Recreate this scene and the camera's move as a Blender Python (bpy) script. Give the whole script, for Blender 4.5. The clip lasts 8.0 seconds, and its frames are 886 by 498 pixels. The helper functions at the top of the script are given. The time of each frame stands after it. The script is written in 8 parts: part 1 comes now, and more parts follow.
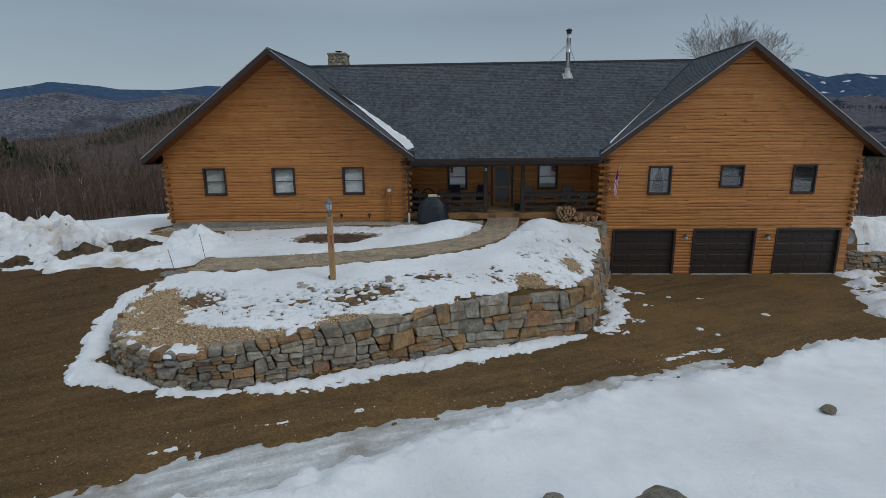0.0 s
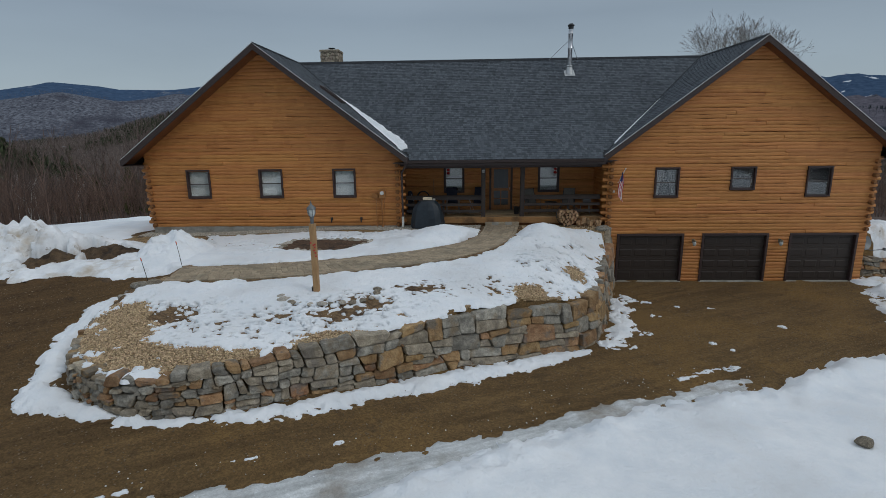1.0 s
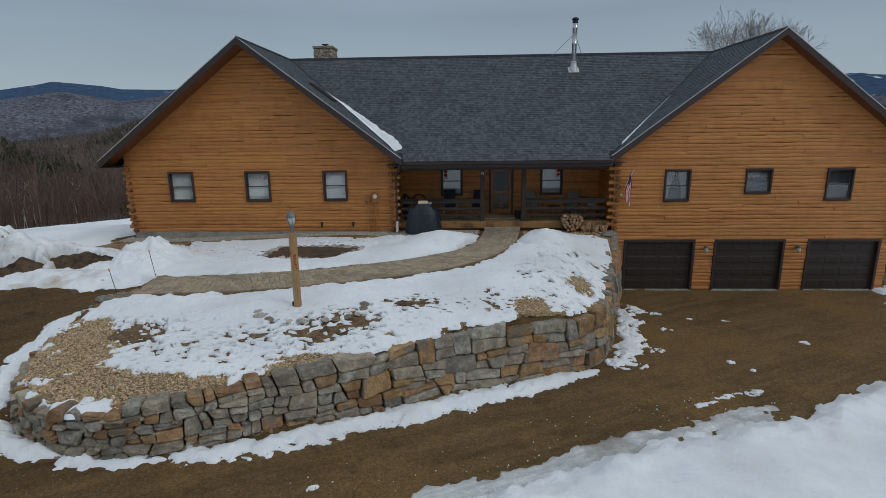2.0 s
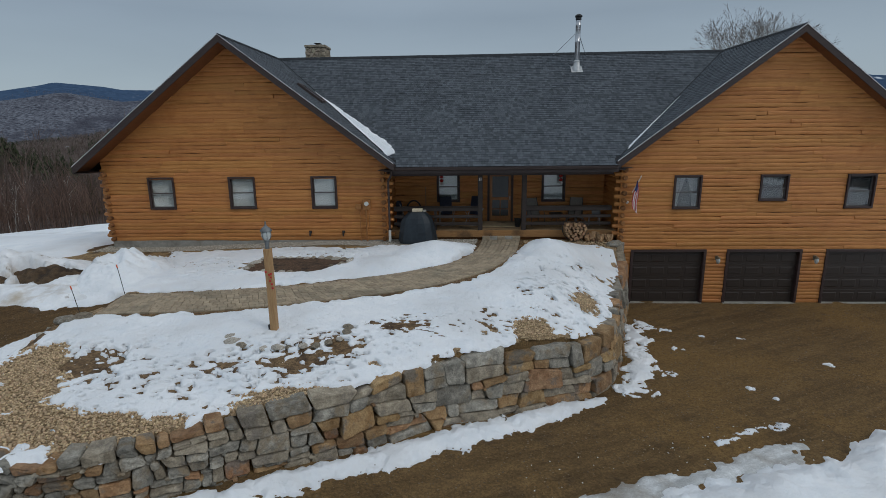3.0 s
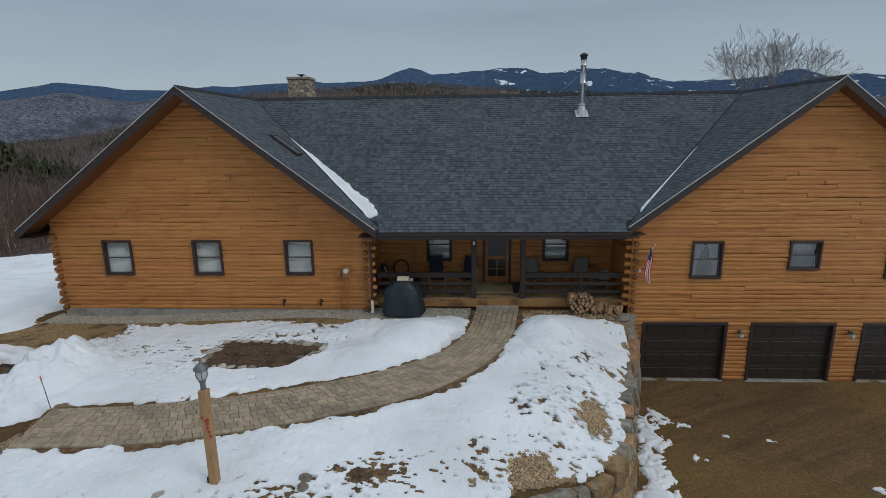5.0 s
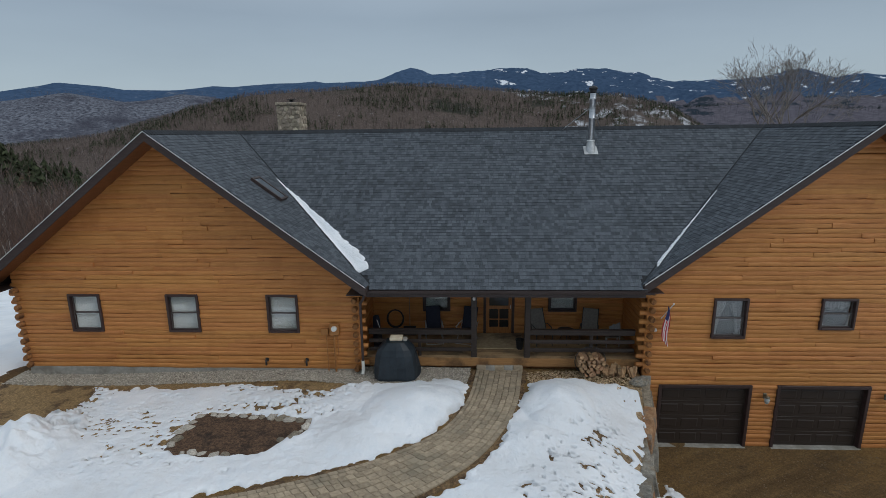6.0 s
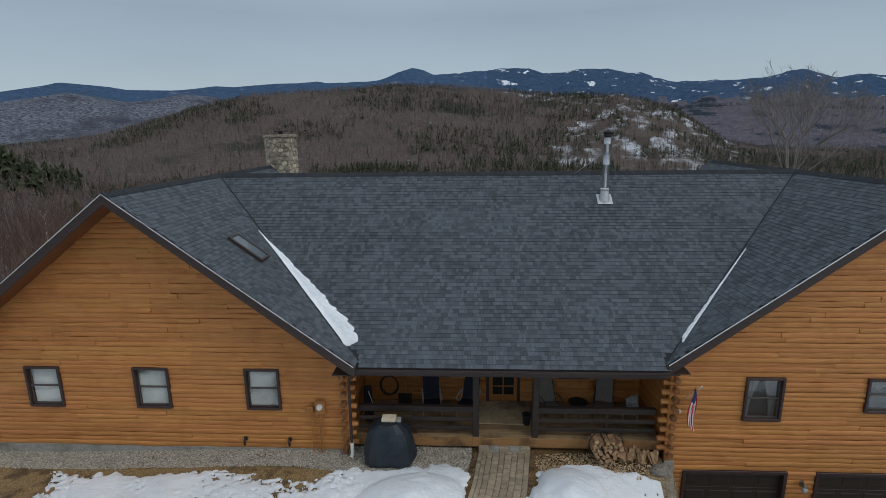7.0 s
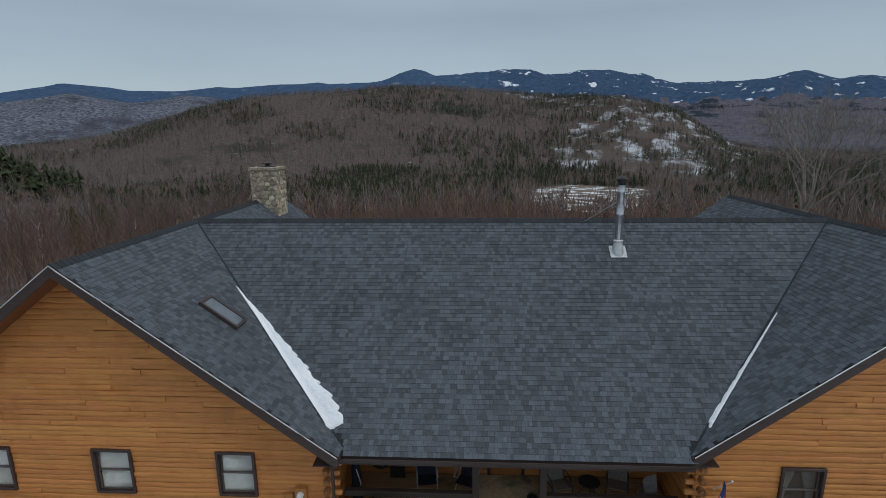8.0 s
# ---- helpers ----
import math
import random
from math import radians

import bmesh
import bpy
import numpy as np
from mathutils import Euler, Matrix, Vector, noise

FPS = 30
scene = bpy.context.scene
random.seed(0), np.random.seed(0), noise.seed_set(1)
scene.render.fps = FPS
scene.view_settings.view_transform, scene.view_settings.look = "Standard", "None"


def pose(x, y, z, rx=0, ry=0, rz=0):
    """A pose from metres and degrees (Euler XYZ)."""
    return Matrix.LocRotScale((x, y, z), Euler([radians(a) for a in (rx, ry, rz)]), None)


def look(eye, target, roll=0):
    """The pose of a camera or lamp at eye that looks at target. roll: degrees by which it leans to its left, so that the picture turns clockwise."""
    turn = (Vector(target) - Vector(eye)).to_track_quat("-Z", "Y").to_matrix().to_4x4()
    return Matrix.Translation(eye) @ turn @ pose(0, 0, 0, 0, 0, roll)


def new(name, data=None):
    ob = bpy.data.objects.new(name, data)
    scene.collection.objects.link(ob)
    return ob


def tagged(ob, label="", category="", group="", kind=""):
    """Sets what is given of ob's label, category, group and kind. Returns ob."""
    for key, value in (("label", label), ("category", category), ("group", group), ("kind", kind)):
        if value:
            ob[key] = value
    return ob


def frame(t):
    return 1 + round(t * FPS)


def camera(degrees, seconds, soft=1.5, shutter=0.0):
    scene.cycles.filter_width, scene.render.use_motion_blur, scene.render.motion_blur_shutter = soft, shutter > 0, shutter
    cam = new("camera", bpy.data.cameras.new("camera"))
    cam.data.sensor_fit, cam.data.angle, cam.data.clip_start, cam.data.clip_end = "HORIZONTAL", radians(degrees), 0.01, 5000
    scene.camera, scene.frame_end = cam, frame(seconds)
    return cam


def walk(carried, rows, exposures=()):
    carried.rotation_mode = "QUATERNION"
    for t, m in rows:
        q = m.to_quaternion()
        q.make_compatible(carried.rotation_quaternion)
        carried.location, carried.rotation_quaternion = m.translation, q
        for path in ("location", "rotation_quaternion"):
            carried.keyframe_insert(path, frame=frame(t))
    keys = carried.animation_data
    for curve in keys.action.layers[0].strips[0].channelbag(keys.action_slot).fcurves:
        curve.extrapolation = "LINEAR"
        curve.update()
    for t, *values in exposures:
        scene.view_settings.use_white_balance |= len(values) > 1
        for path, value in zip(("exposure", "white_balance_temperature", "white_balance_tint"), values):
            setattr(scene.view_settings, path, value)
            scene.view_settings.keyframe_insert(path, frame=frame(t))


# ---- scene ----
cam = camera(82.1, 8.0, 0.6)
PATH = [
    (0, (-1.79, 4.024, 3.912), (-1.865, 5.973, 3.468), -0.7),
    (0.5, (-1.708, 4.509, 3.885), (-1.784, 6.458, 3.442), -0.7),
    (1, (-1.631, 5.191, 3.891), (-1.707, 7.14, 3.448), -0.7),
    (1.5, (-1.546, 5.83, 3.894), (-1.625, 7.778, 3.449), -0.7),
    (3, (-1.312, 7.675, 3.998), (-1.398, 9.624, 3.556), -0.7),
    (3.5, (-1.219, 8.308, 4.325), (-1.305, 10.257, 3.884), -0.7),
    (4, (-1.143, 8.927, 4.781), (-1.229, 10.876, 4.341), -0.7),
    (4.5, (-1.039, 9.544, 5.328), (-1.129, 11.492, 4.886), -0.7),
    (6, (-0.936, 12.103, 7.284), (-1.03, 14.051, 6.84), -0.7),
    (6.5, (-0.925, 13.139, 8.03), (-1.024, 15.087, 7.586), -0.7),
    (7, (-0.928, 14.136, 8.778), (-1.028, 16.084, 8.334), -0.65),
    (7.5, (-0.907, 15.145, 9.437), (-1.009, 17.093, 8.994), -0.6),
    (8, (-0.877, 16.0, 10.073), (-0.982, 17.948, 9.632), -0.6),
]
walk(cam, [(t, look(eye, target, roll)) for t, eye, target, roll in PATH], [(0, -0.13), (3, -0.09), (5, 0.03), (8, 0.17)])

# ---- sky and sun: an overcast winter day ----
world = bpy.data.worlds.new("overcast")
scene.world = world
world.use_nodes = True
wn, wl = world.node_tree.nodes, world.node_tree.links
sky = wn.new("ShaderNodeTexSky")
sky.sky_type, sky.sun_disc = "NISHITA", False
sky.sun_elevation, sky.sun_rotation = radians(40), radians(119)
sky_dim = wn.new("ShaderNodeVectorMath")
sky_dim.operation = "SCALE"
sky_dim.inputs["Scale"].default_value = 0.08
wl.new(sky.outputs[0], sky_dim.inputs[0])
wtc = wn.new("ShaderNodeTexCoord")
wsep = wn.new("ShaderNodeSeparateXYZ")
wl.new(wtc.outputs["Generated"], wsep.inputs[0])
wramp = wn.new("ShaderNodeValToRGB")
we_ = wramp.color_ramp.elements
we_[0].position, we_[0].color = 0.0, (0.388, 0.472, 0.528, 1)
we_[1].position, we_[1].color = 1.0, (0.72, 0.79, 0.86, 1)
mid = wramp.color_ramp.elements.new(0.2)
mid.color = (0.272, 0.340, 0.412, 1)
mid2 = wramp.color_ramp.elements.new(0.5)
mid2.color = (0.525, 0.61, 0.70, 1)
wl.new(wsep.outputs["Z"], wramp.inputs[0])
wmap = wn.new("ShaderNodeMapping")
wmap.inputs["Scale"].default_value = (1.0, 1.0, 4.0)
wl.new(wtc.outputs["Generated"], wmap.inputs[0])
wnoise = wn.new("ShaderNodeTexNoise")
wnoise.inputs["Scale"].default_value, wnoise.inputs["Detail"].default_value = 1.6, 5
wl.new(wmap.outputs[0], wnoise.inputs["Vector"])
wcl = wn.new("ShaderNodeMapRange")
wcl.inputs["From Min"].default_value, wcl.inputs["From Max"].default_value = 0.3, 0.7
wcl.inputs["To Min"].default_value, wcl.inputs["To Max"].default_value = 0.92, 1.08
wl.new(wnoise.outputs["Fac"], wcl.inputs["Value"])
wmul = wn.new("ShaderNodeVectorMath")
wmul.operation = "SCALE"
wl.new(wramp.outputs[0], wmul.inputs[0])
wl.new(wcl.outputs[0], wmul.inputs["Scale"])
wmix = wn.new("ShaderNodeMix")
wmix.data_type = "RGBA"
wmix.inputs["Factor"].default_value = 0.88
wl.new(sky_dim.outputs[0], wmix.inputs["A"])
wl.new(wmul.outputs[0], wmix.inputs["B"])
wl.new(wmix.outputs["Result"], wn["Background"].inputs["Color"])
wn["Background"].inputs["Strength"].default_value = 1.0

sun = new("sun", bpy.data.lights.new("sun", "SUN"))
sun.data.energy, sun.data.angle, sun.data.color = 0.66, radians(22), (1.0, 0.96, 0.9)
sun.matrix_world = look((40, -2, 38), (0, 20, 0))


# ---- helpers for meshes and materials ----
class Geo:
    """A growing list of vertices and faces."""

    def __init__(self):
        self.v, self.f = [], []

    def add(self, vs, fs):
        o = len(self.v)
        self.v += [tuple(p) for p in vs]
        self.f += [tuple(i + o for i in f) for f in fs]
        return self

    def box(self, x0, x1, y0, y1, z0, z1, b=0.008, m=None):
        """A box with chamfered edges."""
        c = Vector(((x0 + x1) / 2, (y0 + y1) / 2, (z0 + z1) / 2))
        h = (abs(x1 - x0) / 2, abs(y1 - y0) / 2, abs(z1 - z0) / 2)
        b = min(b, 0.4 * min(h))
        ids, vs, fs = {}, [], []
        signs = [(i, j, k) for i in (-1, 1) for j in (-1, 1) for k in (-1, 1)]
        for s in signs:
            for a in range(3):
                p = Vector([s[q] * (h[q] - (0 if q == a else b)) for q in range(3)]) + c
                ids[s, a] = len(vs)
                vs.append(m @ p if m else p)
        for a in range(3):
            u, w = (a + 1) % 3, (a + 2) % 3
            for sg in (-1, 1):
                ring = []
                for su, sw in ((-1, -1), (1, -1), (1, 1), (-1, 1)):
                    s = [0, 0, 0]
                    s[a], s[u], s[w] = sg, su, sw
                    ring.append(ids[tuple(s), a])
                fs.append(ring if sg > 0 else ring[::-1])
            for su in (-1, 1):
                for sw in (-1, 1):
                    q = []
                    for sa, ax in ((-1, u), (1, u), (1, w), (-1, w)):
                        s = [0, 0, 0]
                        s[a], s[u], s[w] = sa, su, sw
                        q.append(ids[tuple(s), ax])
                    fs.append(q if su * sw > 0 else q[::-1])
        for s in signs:
            t = [ids[s, 0], ids[s, 1], ids[s, 2]]
            fs.append(t if s[0] * s[1] * s[2] > 0 else t[::-1])
        return self.add(vs, fs)

    def tube(self, pts, radii, n=8, cap=True):
        """A tube along a line of points."""
        pts = [Vector(p) for p in pts]
        if not isinstance(radii, (list, tuple)):
            radii = [radii] * len(pts)
        vs, fs = [], []
        d0 = (pts[1] - pts[0]).normalized()
        side = d0.orthogonal().normalized()
        for i, p in enumerate(pts):
            a = pts[max(i - 1, 0)]
            c = pts[min(i + 1, len(pts) - 1)]
            d = (c - a).normalized()
            side = (side - d * side.dot(d))
            side = side.normalized() if side.length > 1e-6 else d.orthogonal().normalized()
            up = d.cross(side)
            for k in range(n):
                an = 2 * math.pi * k / n
                vs.append(p + radii[i] * (math.cos(an) * side + math.sin(an) * up))
        for i in range(len(pts) - 1):
            for k in range(n):
                k2 = (k + 1) % n
                fs.append((i * n + k, i * n + k2, (i + 1) * n + k2, (i + 1) * n + k))
        if cap:
            fs.append(tuple(range(n))[::-1])
            fs.append(tuple((len(pts) - 1) * n + k for k in range(n)))
        return self.add(vs, fs)

    def lathe(self, prof, c, n=16):
        """A solid of revolution about the vertical through c; prof: (radius, height)."""
        vs, fs = [], []
        for r, z in prof:
            for k in range(n):
                an = 2 * math.pi * k / n
                vs.append((c[0] + r * math.cos(an), c[1] + r * math.sin(an), c[2] + z))
        for i in range(len(prof) - 1):
            for k in range(n):
                k2 = (k + 1) % n
                fs.append((i * n + k, i * n + k2, (i + 1) * n + k2, (i + 1) * n + k))
        fs.append(tuple(range(n))[::-1])
        fs.append(tuple((len(prof) - 1) * n + k for k in range(n)))
        return self.add(vs, fs)

    def prism(self, poly, off):
        """A polygon in space, thickened by the vector off."""
        poly = [Vector(p) for p in poly]
        n = len(poly)
        vs = poly + [p + Vector(off) for p in poly]
        fs = [tuple(range(n)), tuple(range(2 * n - 1, n - 1, -1))]
        fs += [(i, i + n, (i + 1) % n + n, (i + 1) % n) for i in range(n)]
        return self.add(vs, fs)


def mesh_of(name, g, material, smooth=False, fix=True):
    me = bpy.data.meshes.new(name)
    me.from_pydata(g.v, [], g.f)
    if fix and len(g.f) < 20000:
        bm = bmesh.new()
        bm.from_mesh(me)
        bmesh.ops.recalc_face_normals(bm, faces=bm.faces)
        bm.to_mesh(me)
        bm.free()
    me.materials.append(material)
    if smooth:
        me.polygons.foreach_set("use_smooth", [True] * len(me.polygons))
        if smooth == "angle":
            me.set_sharp_from_angle(angle=radians(40))
    return me


def part(name, g, material, parent=None, label="", smooth=False):
    """One mesh object in world coordinates, under a thing or a part."""
    ob = new(name, g if isinstance(g, bpy.types.Mesh) else mesh_of(name, g, material, smooth))
    if parent is not None:
        under(ob, parent)
    return tagged(ob, label)


def base_of(ob):
    """Where an object stands, through its parents (nothing here is turned before it is parented)."""
    m = ob.matrix_basis.copy()
    if ob.parent:
        m = base_of(ob.parent) @ ob.matrix_parent_inverse @ m
    return m


def under(ob, parent):
    ob.parent = parent
    ob.matrix_parent_inverse = base_of(parent).inverted()


def thing(name, loc, label, category, group="", kind=""):
    ob = new(name)
    ob.location = loc
    ob.empty_display_size = 0.2
    return tagged(ob, label, category, group, kind)


def mat(name, c1, c2, scale=4.0, stretch=(1, 1, 1), rough=0.8, bump=0.3, bscale=None, dist=0.02, stain=None, stain_scale=0.6,
        stain_at=(0.5, 0.65), stain2=None, stain2_scale=2.0, stain2_at=(0.6, 0.7), vary=0.0, hue=0.0, island=False, metal=0.0, lo=0.35, hi=0.65, spec=0.4, rough2=None, turn=0.0, grit=None):
    """Two-tone grain, up to two sorts of stain, loose grit (stones a metre, contrast), relief, and a shift of brightness from piece to piece."""
    m = bpy.data.materials.new(name)
    m.use_nodes = True
    n, l = m.node_tree.nodes, m.node_tree.links
    bs = n["Principled BSDF"]
    tc = n.new("ShaderNodeTexCoord")
    mp = n.new("ShaderNodeMapping")
    mp.vector_type = "TEXTURE"
    mp.inputs["Rotation"].default_value = (0, 0, radians(turn))
    mp.inputs["Scale"].default_value = tuple(1 / q for q in stretch)
    l.new(tc.outputs["Object"], mp.inputs[0])
    vec = mp.outputs[0]
    rnd = None
    if vary or hue:
        if island:
            rnd = n.new("ShaderNodeNewGeometry").outputs["Random Per Island"]
        else:
            rnd = n.new("ShaderNodeObjectInfo").outputs["Random"]
        add = n.new("ShaderNodeVectorMath")
        comb = n.new("ShaderNodeCombineXYZ")
        k = n.new("ShaderNodeMath")
        k.operation = "MULTIPLY"
        k.inputs[1].default_value = 37.0
        l.new(rnd, k.inputs[0])
        for q in range(3):
            l.new(k.outputs[0], comb.inputs[q])
        l.new(vec, add.inputs[0])
        l.new(comb.outputs[0], add.inputs[1])
        vec = add.outputs[0]

    def noise_fac(sc, a, b, detail=6.0, v=None):
        t = n.new("ShaderNodeTexNoise")
        t.inputs["Scale"].default_value, t.inputs["Detail"].default_value = sc, detail
        t.inputs["Roughness"].default_value = 0.62
        l.new(v or vec, t.inputs["Vector"])
        r = n.new("ShaderNodeMapRange")
        r.inputs["From Min"].default_value, r.inputs["From Max"].default_value = a, b
        l.new(t.outputs["Fac"], r.inputs["Value"])
        return t, r.outputs[0]

    def mixed(f, a, b):
        x = n.new("ShaderNodeMix")
        x.data_type = "RGBA"
        l.new(f, x.inputs["Factor"])
        for s, val in (("A", a), ("B", b)):
            if isinstance(val, tuple):
                x.inputs[s].default_value = (*val, 1)
            else:
                l.new(val, x.inputs[s])
        return x.outputs["Result"]

    t1, f1 = noise_fac(scale, lo, hi)
    col = mixed(f1, c1, c2)
    if stain:
        col = mixed(noise_fac(stain_scale, *stain_at, 5.0, tc.outputs["Object"])[1], col, stain)
    if stain2:
        col = mixed(noise_fac(stain2_scale, *stain2_at, 5.0, tc.outputs["Object"])[1], col, stain2)
    if grit:
        for k, (per_metre, amount) in enumerate(grit):
            vo = n.new("ShaderNodeTexVoronoi")
            vo.inputs["Scale"].default_value = per_metre
            l.new(tc.outputs["Object"], vo.inputs["Vector"])
            sp = n.new("ShaderNodeSeparateColor")
            l.new(vo.outputs["Color"], sp.inputs[0])
            mr = n.new("ShaderNodeMapRange")
            mr.inputs["To Min"].default_value, mr.inputs["To Max"].default_value = 1 - amount, 1 + amount
            l.new(sp.outputs[0], mr.inputs["Value"])
            gs = n.new("ShaderNodeHueSaturation")
            l.new(mr.outputs[0], gs.inputs["Value"])
            l.new(col, gs.inputs["Color"])
            col = gs.outputs[0]
    if vary or hue:
        hs = n.new("ShaderNodeHueSaturation")
        r = n.new("ShaderNodeMapRange")
        r.inputs["To Min"].default_value, r.inputs["To Max"].default_value = 1 - vary, 1 + vary
        l.new(rnd, r.inputs["Value"])
        l.new(r.outputs[0], hs.inputs["Value"])
        if hue:
            fr = n.new("ShaderNodeMath")
            fr.operation = "FRACT"
            k2 = n.new("ShaderNodeMath")
            k2.operation = "MULTIPLY"
            k2.inputs[1].default_value = 13.7
            l.new(rnd, k2.inputs[0])
            l.new(k2.outputs[0], fr.inputs[0])
            r2 = n.new("ShaderNodeMapRange")
            r2.inputs["To Min"].default_value, r2.inputs["To Max"].default_value = 0.5 - hue, 0.5 + hue
            l.new(fr.outputs[0], r2.inputs["Value"])
            l.new(r2.outputs[0], hs.inputs["Hue"])
        l.new(col, hs.inputs["Color"])
        col = hs.outputs[0]
    l.new(col, bs.inputs["Base Color"])
    bs.inputs["Roughness"].default_value = rough
    bs.inputs["Metallic"].default_value = metal
    bs.inputs["Specular IOR Level"].default_value = spec
    if rough2 is not None:
        r = n.new("ShaderNodeMapRange")
        r.inputs["To Min"].default_value, r.inputs["To Max"].default_value = rough, rough2
        l.new(f1, r.inputs["Value"])
        l.new(r.outputs[0], bs.inputs["Roughness"])
    if bump:
        t2 = t1
        if bscale:
            t2 = noise_fac(bscale, 0, 1, 6.0, vec if rnd else tc.outputs["Object"])[0]
        bp = n.new("ShaderNodeBump")
        bp.inputs["Strength"].default_value, bp.inputs["Distance"].default_value = bump, dist
        l.new(t2.outputs["Fac"], bp.inputs["Height"])
        l.new(bp.outputs[0], bs.inputs["Normal"])
    return m


# ---- materials ----
LOG = mat("stained_log", (0.420, 0.168, 0.045), (0.525, 0.226, 0.067), 3.0, (0.6, 9, 9), rough=0.6, bump=0.45, dist=0.014,
          stain=(0.400, 0.156, 0.042), stain_scale=1.6, stain_at=(0.50, 0.70), stain2=(0.13, 0.050, 0.018), stain2_scale=13.0, stain2_at=(0.705, 0.74), vary=0.085, hue=0.004)
# log-stained boards, with the shade under the overhang darkened into the colour
SHADED_SOFFIT = mat("shaded_soffit_board", (0.150, 0.058, 0.022), (0.205, 0.082, 0.030), 3.0, (9, 0.6, 9), rough=0.6, bump=0.3, dist=0.01)
LOG_END = mat("log_end_grain", (0.20, 0.085, 0.028), (0.32, 0.14, 0.045), 14.0, rough=0.75, bump=0.4, stain=(0.09, 0.04, 0.018), stain_scale=5.0, vary=0.25)
WALL_CORE = mat("wall_core", (0.16, 0.06, 0.02), (0.2, 0.08, 0.025), 3.0, rough=0.8)
TRIM = mat("dark_brown_trim", (0.040, 0.023, 0.021), (0.054, 0.032, 0.029), 8.0, rough=0.5, bump=0.1)
FASCIA = mat("brown_fascia", (0.038, 0.026, 0.024), (0.052, 0.036, 0.033), 5.0, (0.4, 4, 4), rough=0.55, bump=0.15)
DRIP = mat("aluminium_drip_edge", (0.62, 0.62, 0.62), (0.74, 0.74, 0.74), 6.0, rough=0.4, bump=0.05, metal=0.4)
GARAGE = mat("garage_door_brown", (0.029, 0.020, 0.0155), (0.037, 0.026, 0.0205), 6.0, (1, 1, 8), rough=0.5, bump=0.12)
SHINGLE = mat("asphalt_shingle", (0.059, 0.069, 0.081), (0.103, 0.117, 0.133), 40.0, rough=0.92, bump=0.5, dist=0.004,
              stain=(0.068, 0.078, 0.090), stain_scale=0.5, vary=0.30, hue=0.006, spec=0.25)
SHINGLE_J = mat("asphalt_shingle_joined", (0.059, 0.069, 0.081), (0.103, 0.117, 0.133), 40.0, rough=0.92, bump=0.5, dist=0.004,
                stain=(0.068, 0.078, 0.090), stain_scale=0.5, vary=0.30, hue=0.006, island=True, spec=0.25)
# dark cap shingles, the shadow line below them put into the colour
SHADED_SHINGLE = mat("dark_shaded_shingle", (0.024, 0.027, 0.031), (0.042, 0.047, 0.053), 40.0, rough=0.92, bump=0.5, dist=0.004, vary=0.15, spec=0.25)
ROOF_DECK = mat("roof_underlay", (0.02, 0.022, 0.025), (0.03, 0.032, 0.036), 5.0, rough=0.95)
SNOW = mat("old_snow", (0.75, 0.79, 0.83), (0.87, 0.89, 0.91), 1.4, rough=0.65, bump=0.75, bscale=11.0, dist=0.06, stain=(0.70, 0.72, 0.74), stain_scale=0.35,
           stain2=(0.52, 0.49, 0.45), stain2_scale=2.6, stain2_at=(0.70, 0.86), spec=0.3)
SNOW_DIRTY = mat("dirty_snow", (0.66, 0.68, 0.70), (0.84, 0.86, 0.88), 2.2, rough=0.7, bump=0.6, bscale=7.0, dist=0.06,
                 stain=(0.46, 0.39, 0.30), stain_scale=0.9, stain_at=(0.52, 0.72), stain2=(0.20, 0.15, 0.10), stain2_scale=2.3, stain2_at=(0.64, 0.72), spec=0.3)
ICE = mat("grey_ice", (0.36, 0.375, 0.375), (0.64, 0.66, 0.665), 3.0, (0.3, 1.6, 1), rough=0.3, rough2=0.6, bump=0.6, bscale=16.0, dist=0.03, grit=((12.0, 0.08), (40.0, 0.10)), stain=(0.30, 0.28, 0.25), stain_scale=0.8, turn=28.0)
DIRT = mat("wet_gravel_drive", (0.090, 0.056, 0.026), (0.205, 0.130, 0.058), 2.2, (0.16, 1.5, 1.0), rough=0.93, bump=1.0, bscale=26.0, dist=0.05, turn=27.0, lo=0.25, hi=0.75, spec=0.15,
           stain=(0.205, 0.124, 0.048), stain_scale=0.30, stain_at=(0.46, 0.66), stain2=(0.072, 0.049, 0.029), stain2_scale=1.6, stain2_at=(0.58, 0.78), grit=((34.0, 0.24), (15.0, 0.12)))
# the drive is damper and greyer towards its far bend
dn, dl = DIRT.node_tree.nodes, DIRT.node_tree.links
d_in = dn["Principled BSDF"].inputs["Base Color"]
d_col = d_in.links[0].from_socket
d_tc = dn.new("ShaderNodeTexCoord")
d_sep = dn.new("ShaderNodeSeparateXYZ")
dl.new(d_tc.outputs["Object"], d_sep.inputs[0])
d_map = dn.new("ShaderNodeMapRange")
d_map.inputs["From Min"].default_value, d_map.inputs["From Max"].default_value = -6.5, -14.0
dl.new(d_sep.outputs["X"], d_map.inputs["Value"])
d_mix = dn.new("ShaderNodeMix")
d_mix.data_type, d_mix.blend_type = "RGBA", "MULTIPLY"
d_mix.inputs["B"].default_value = (0.66, 0.62, 0.62, 1)
dl.new(d_map.outputs[0], d_mix.inputs["Factor"])
dl.new(d_col, d_mix.inputs["A"])
dl.new(d_mix.outputs["Result"], d_in)
GRASS = mat("dead_grass", (0.19, 0.122, 0.052), (0.33, 0.222, 0.105), 12.0, (3.0, 0.8, 1), rough=0.95, bump=0.9, bscale=55.0, grit=((30.0, 0.32),), stain=(0.09, 0.055, 0.028), stain_scale=1.8)
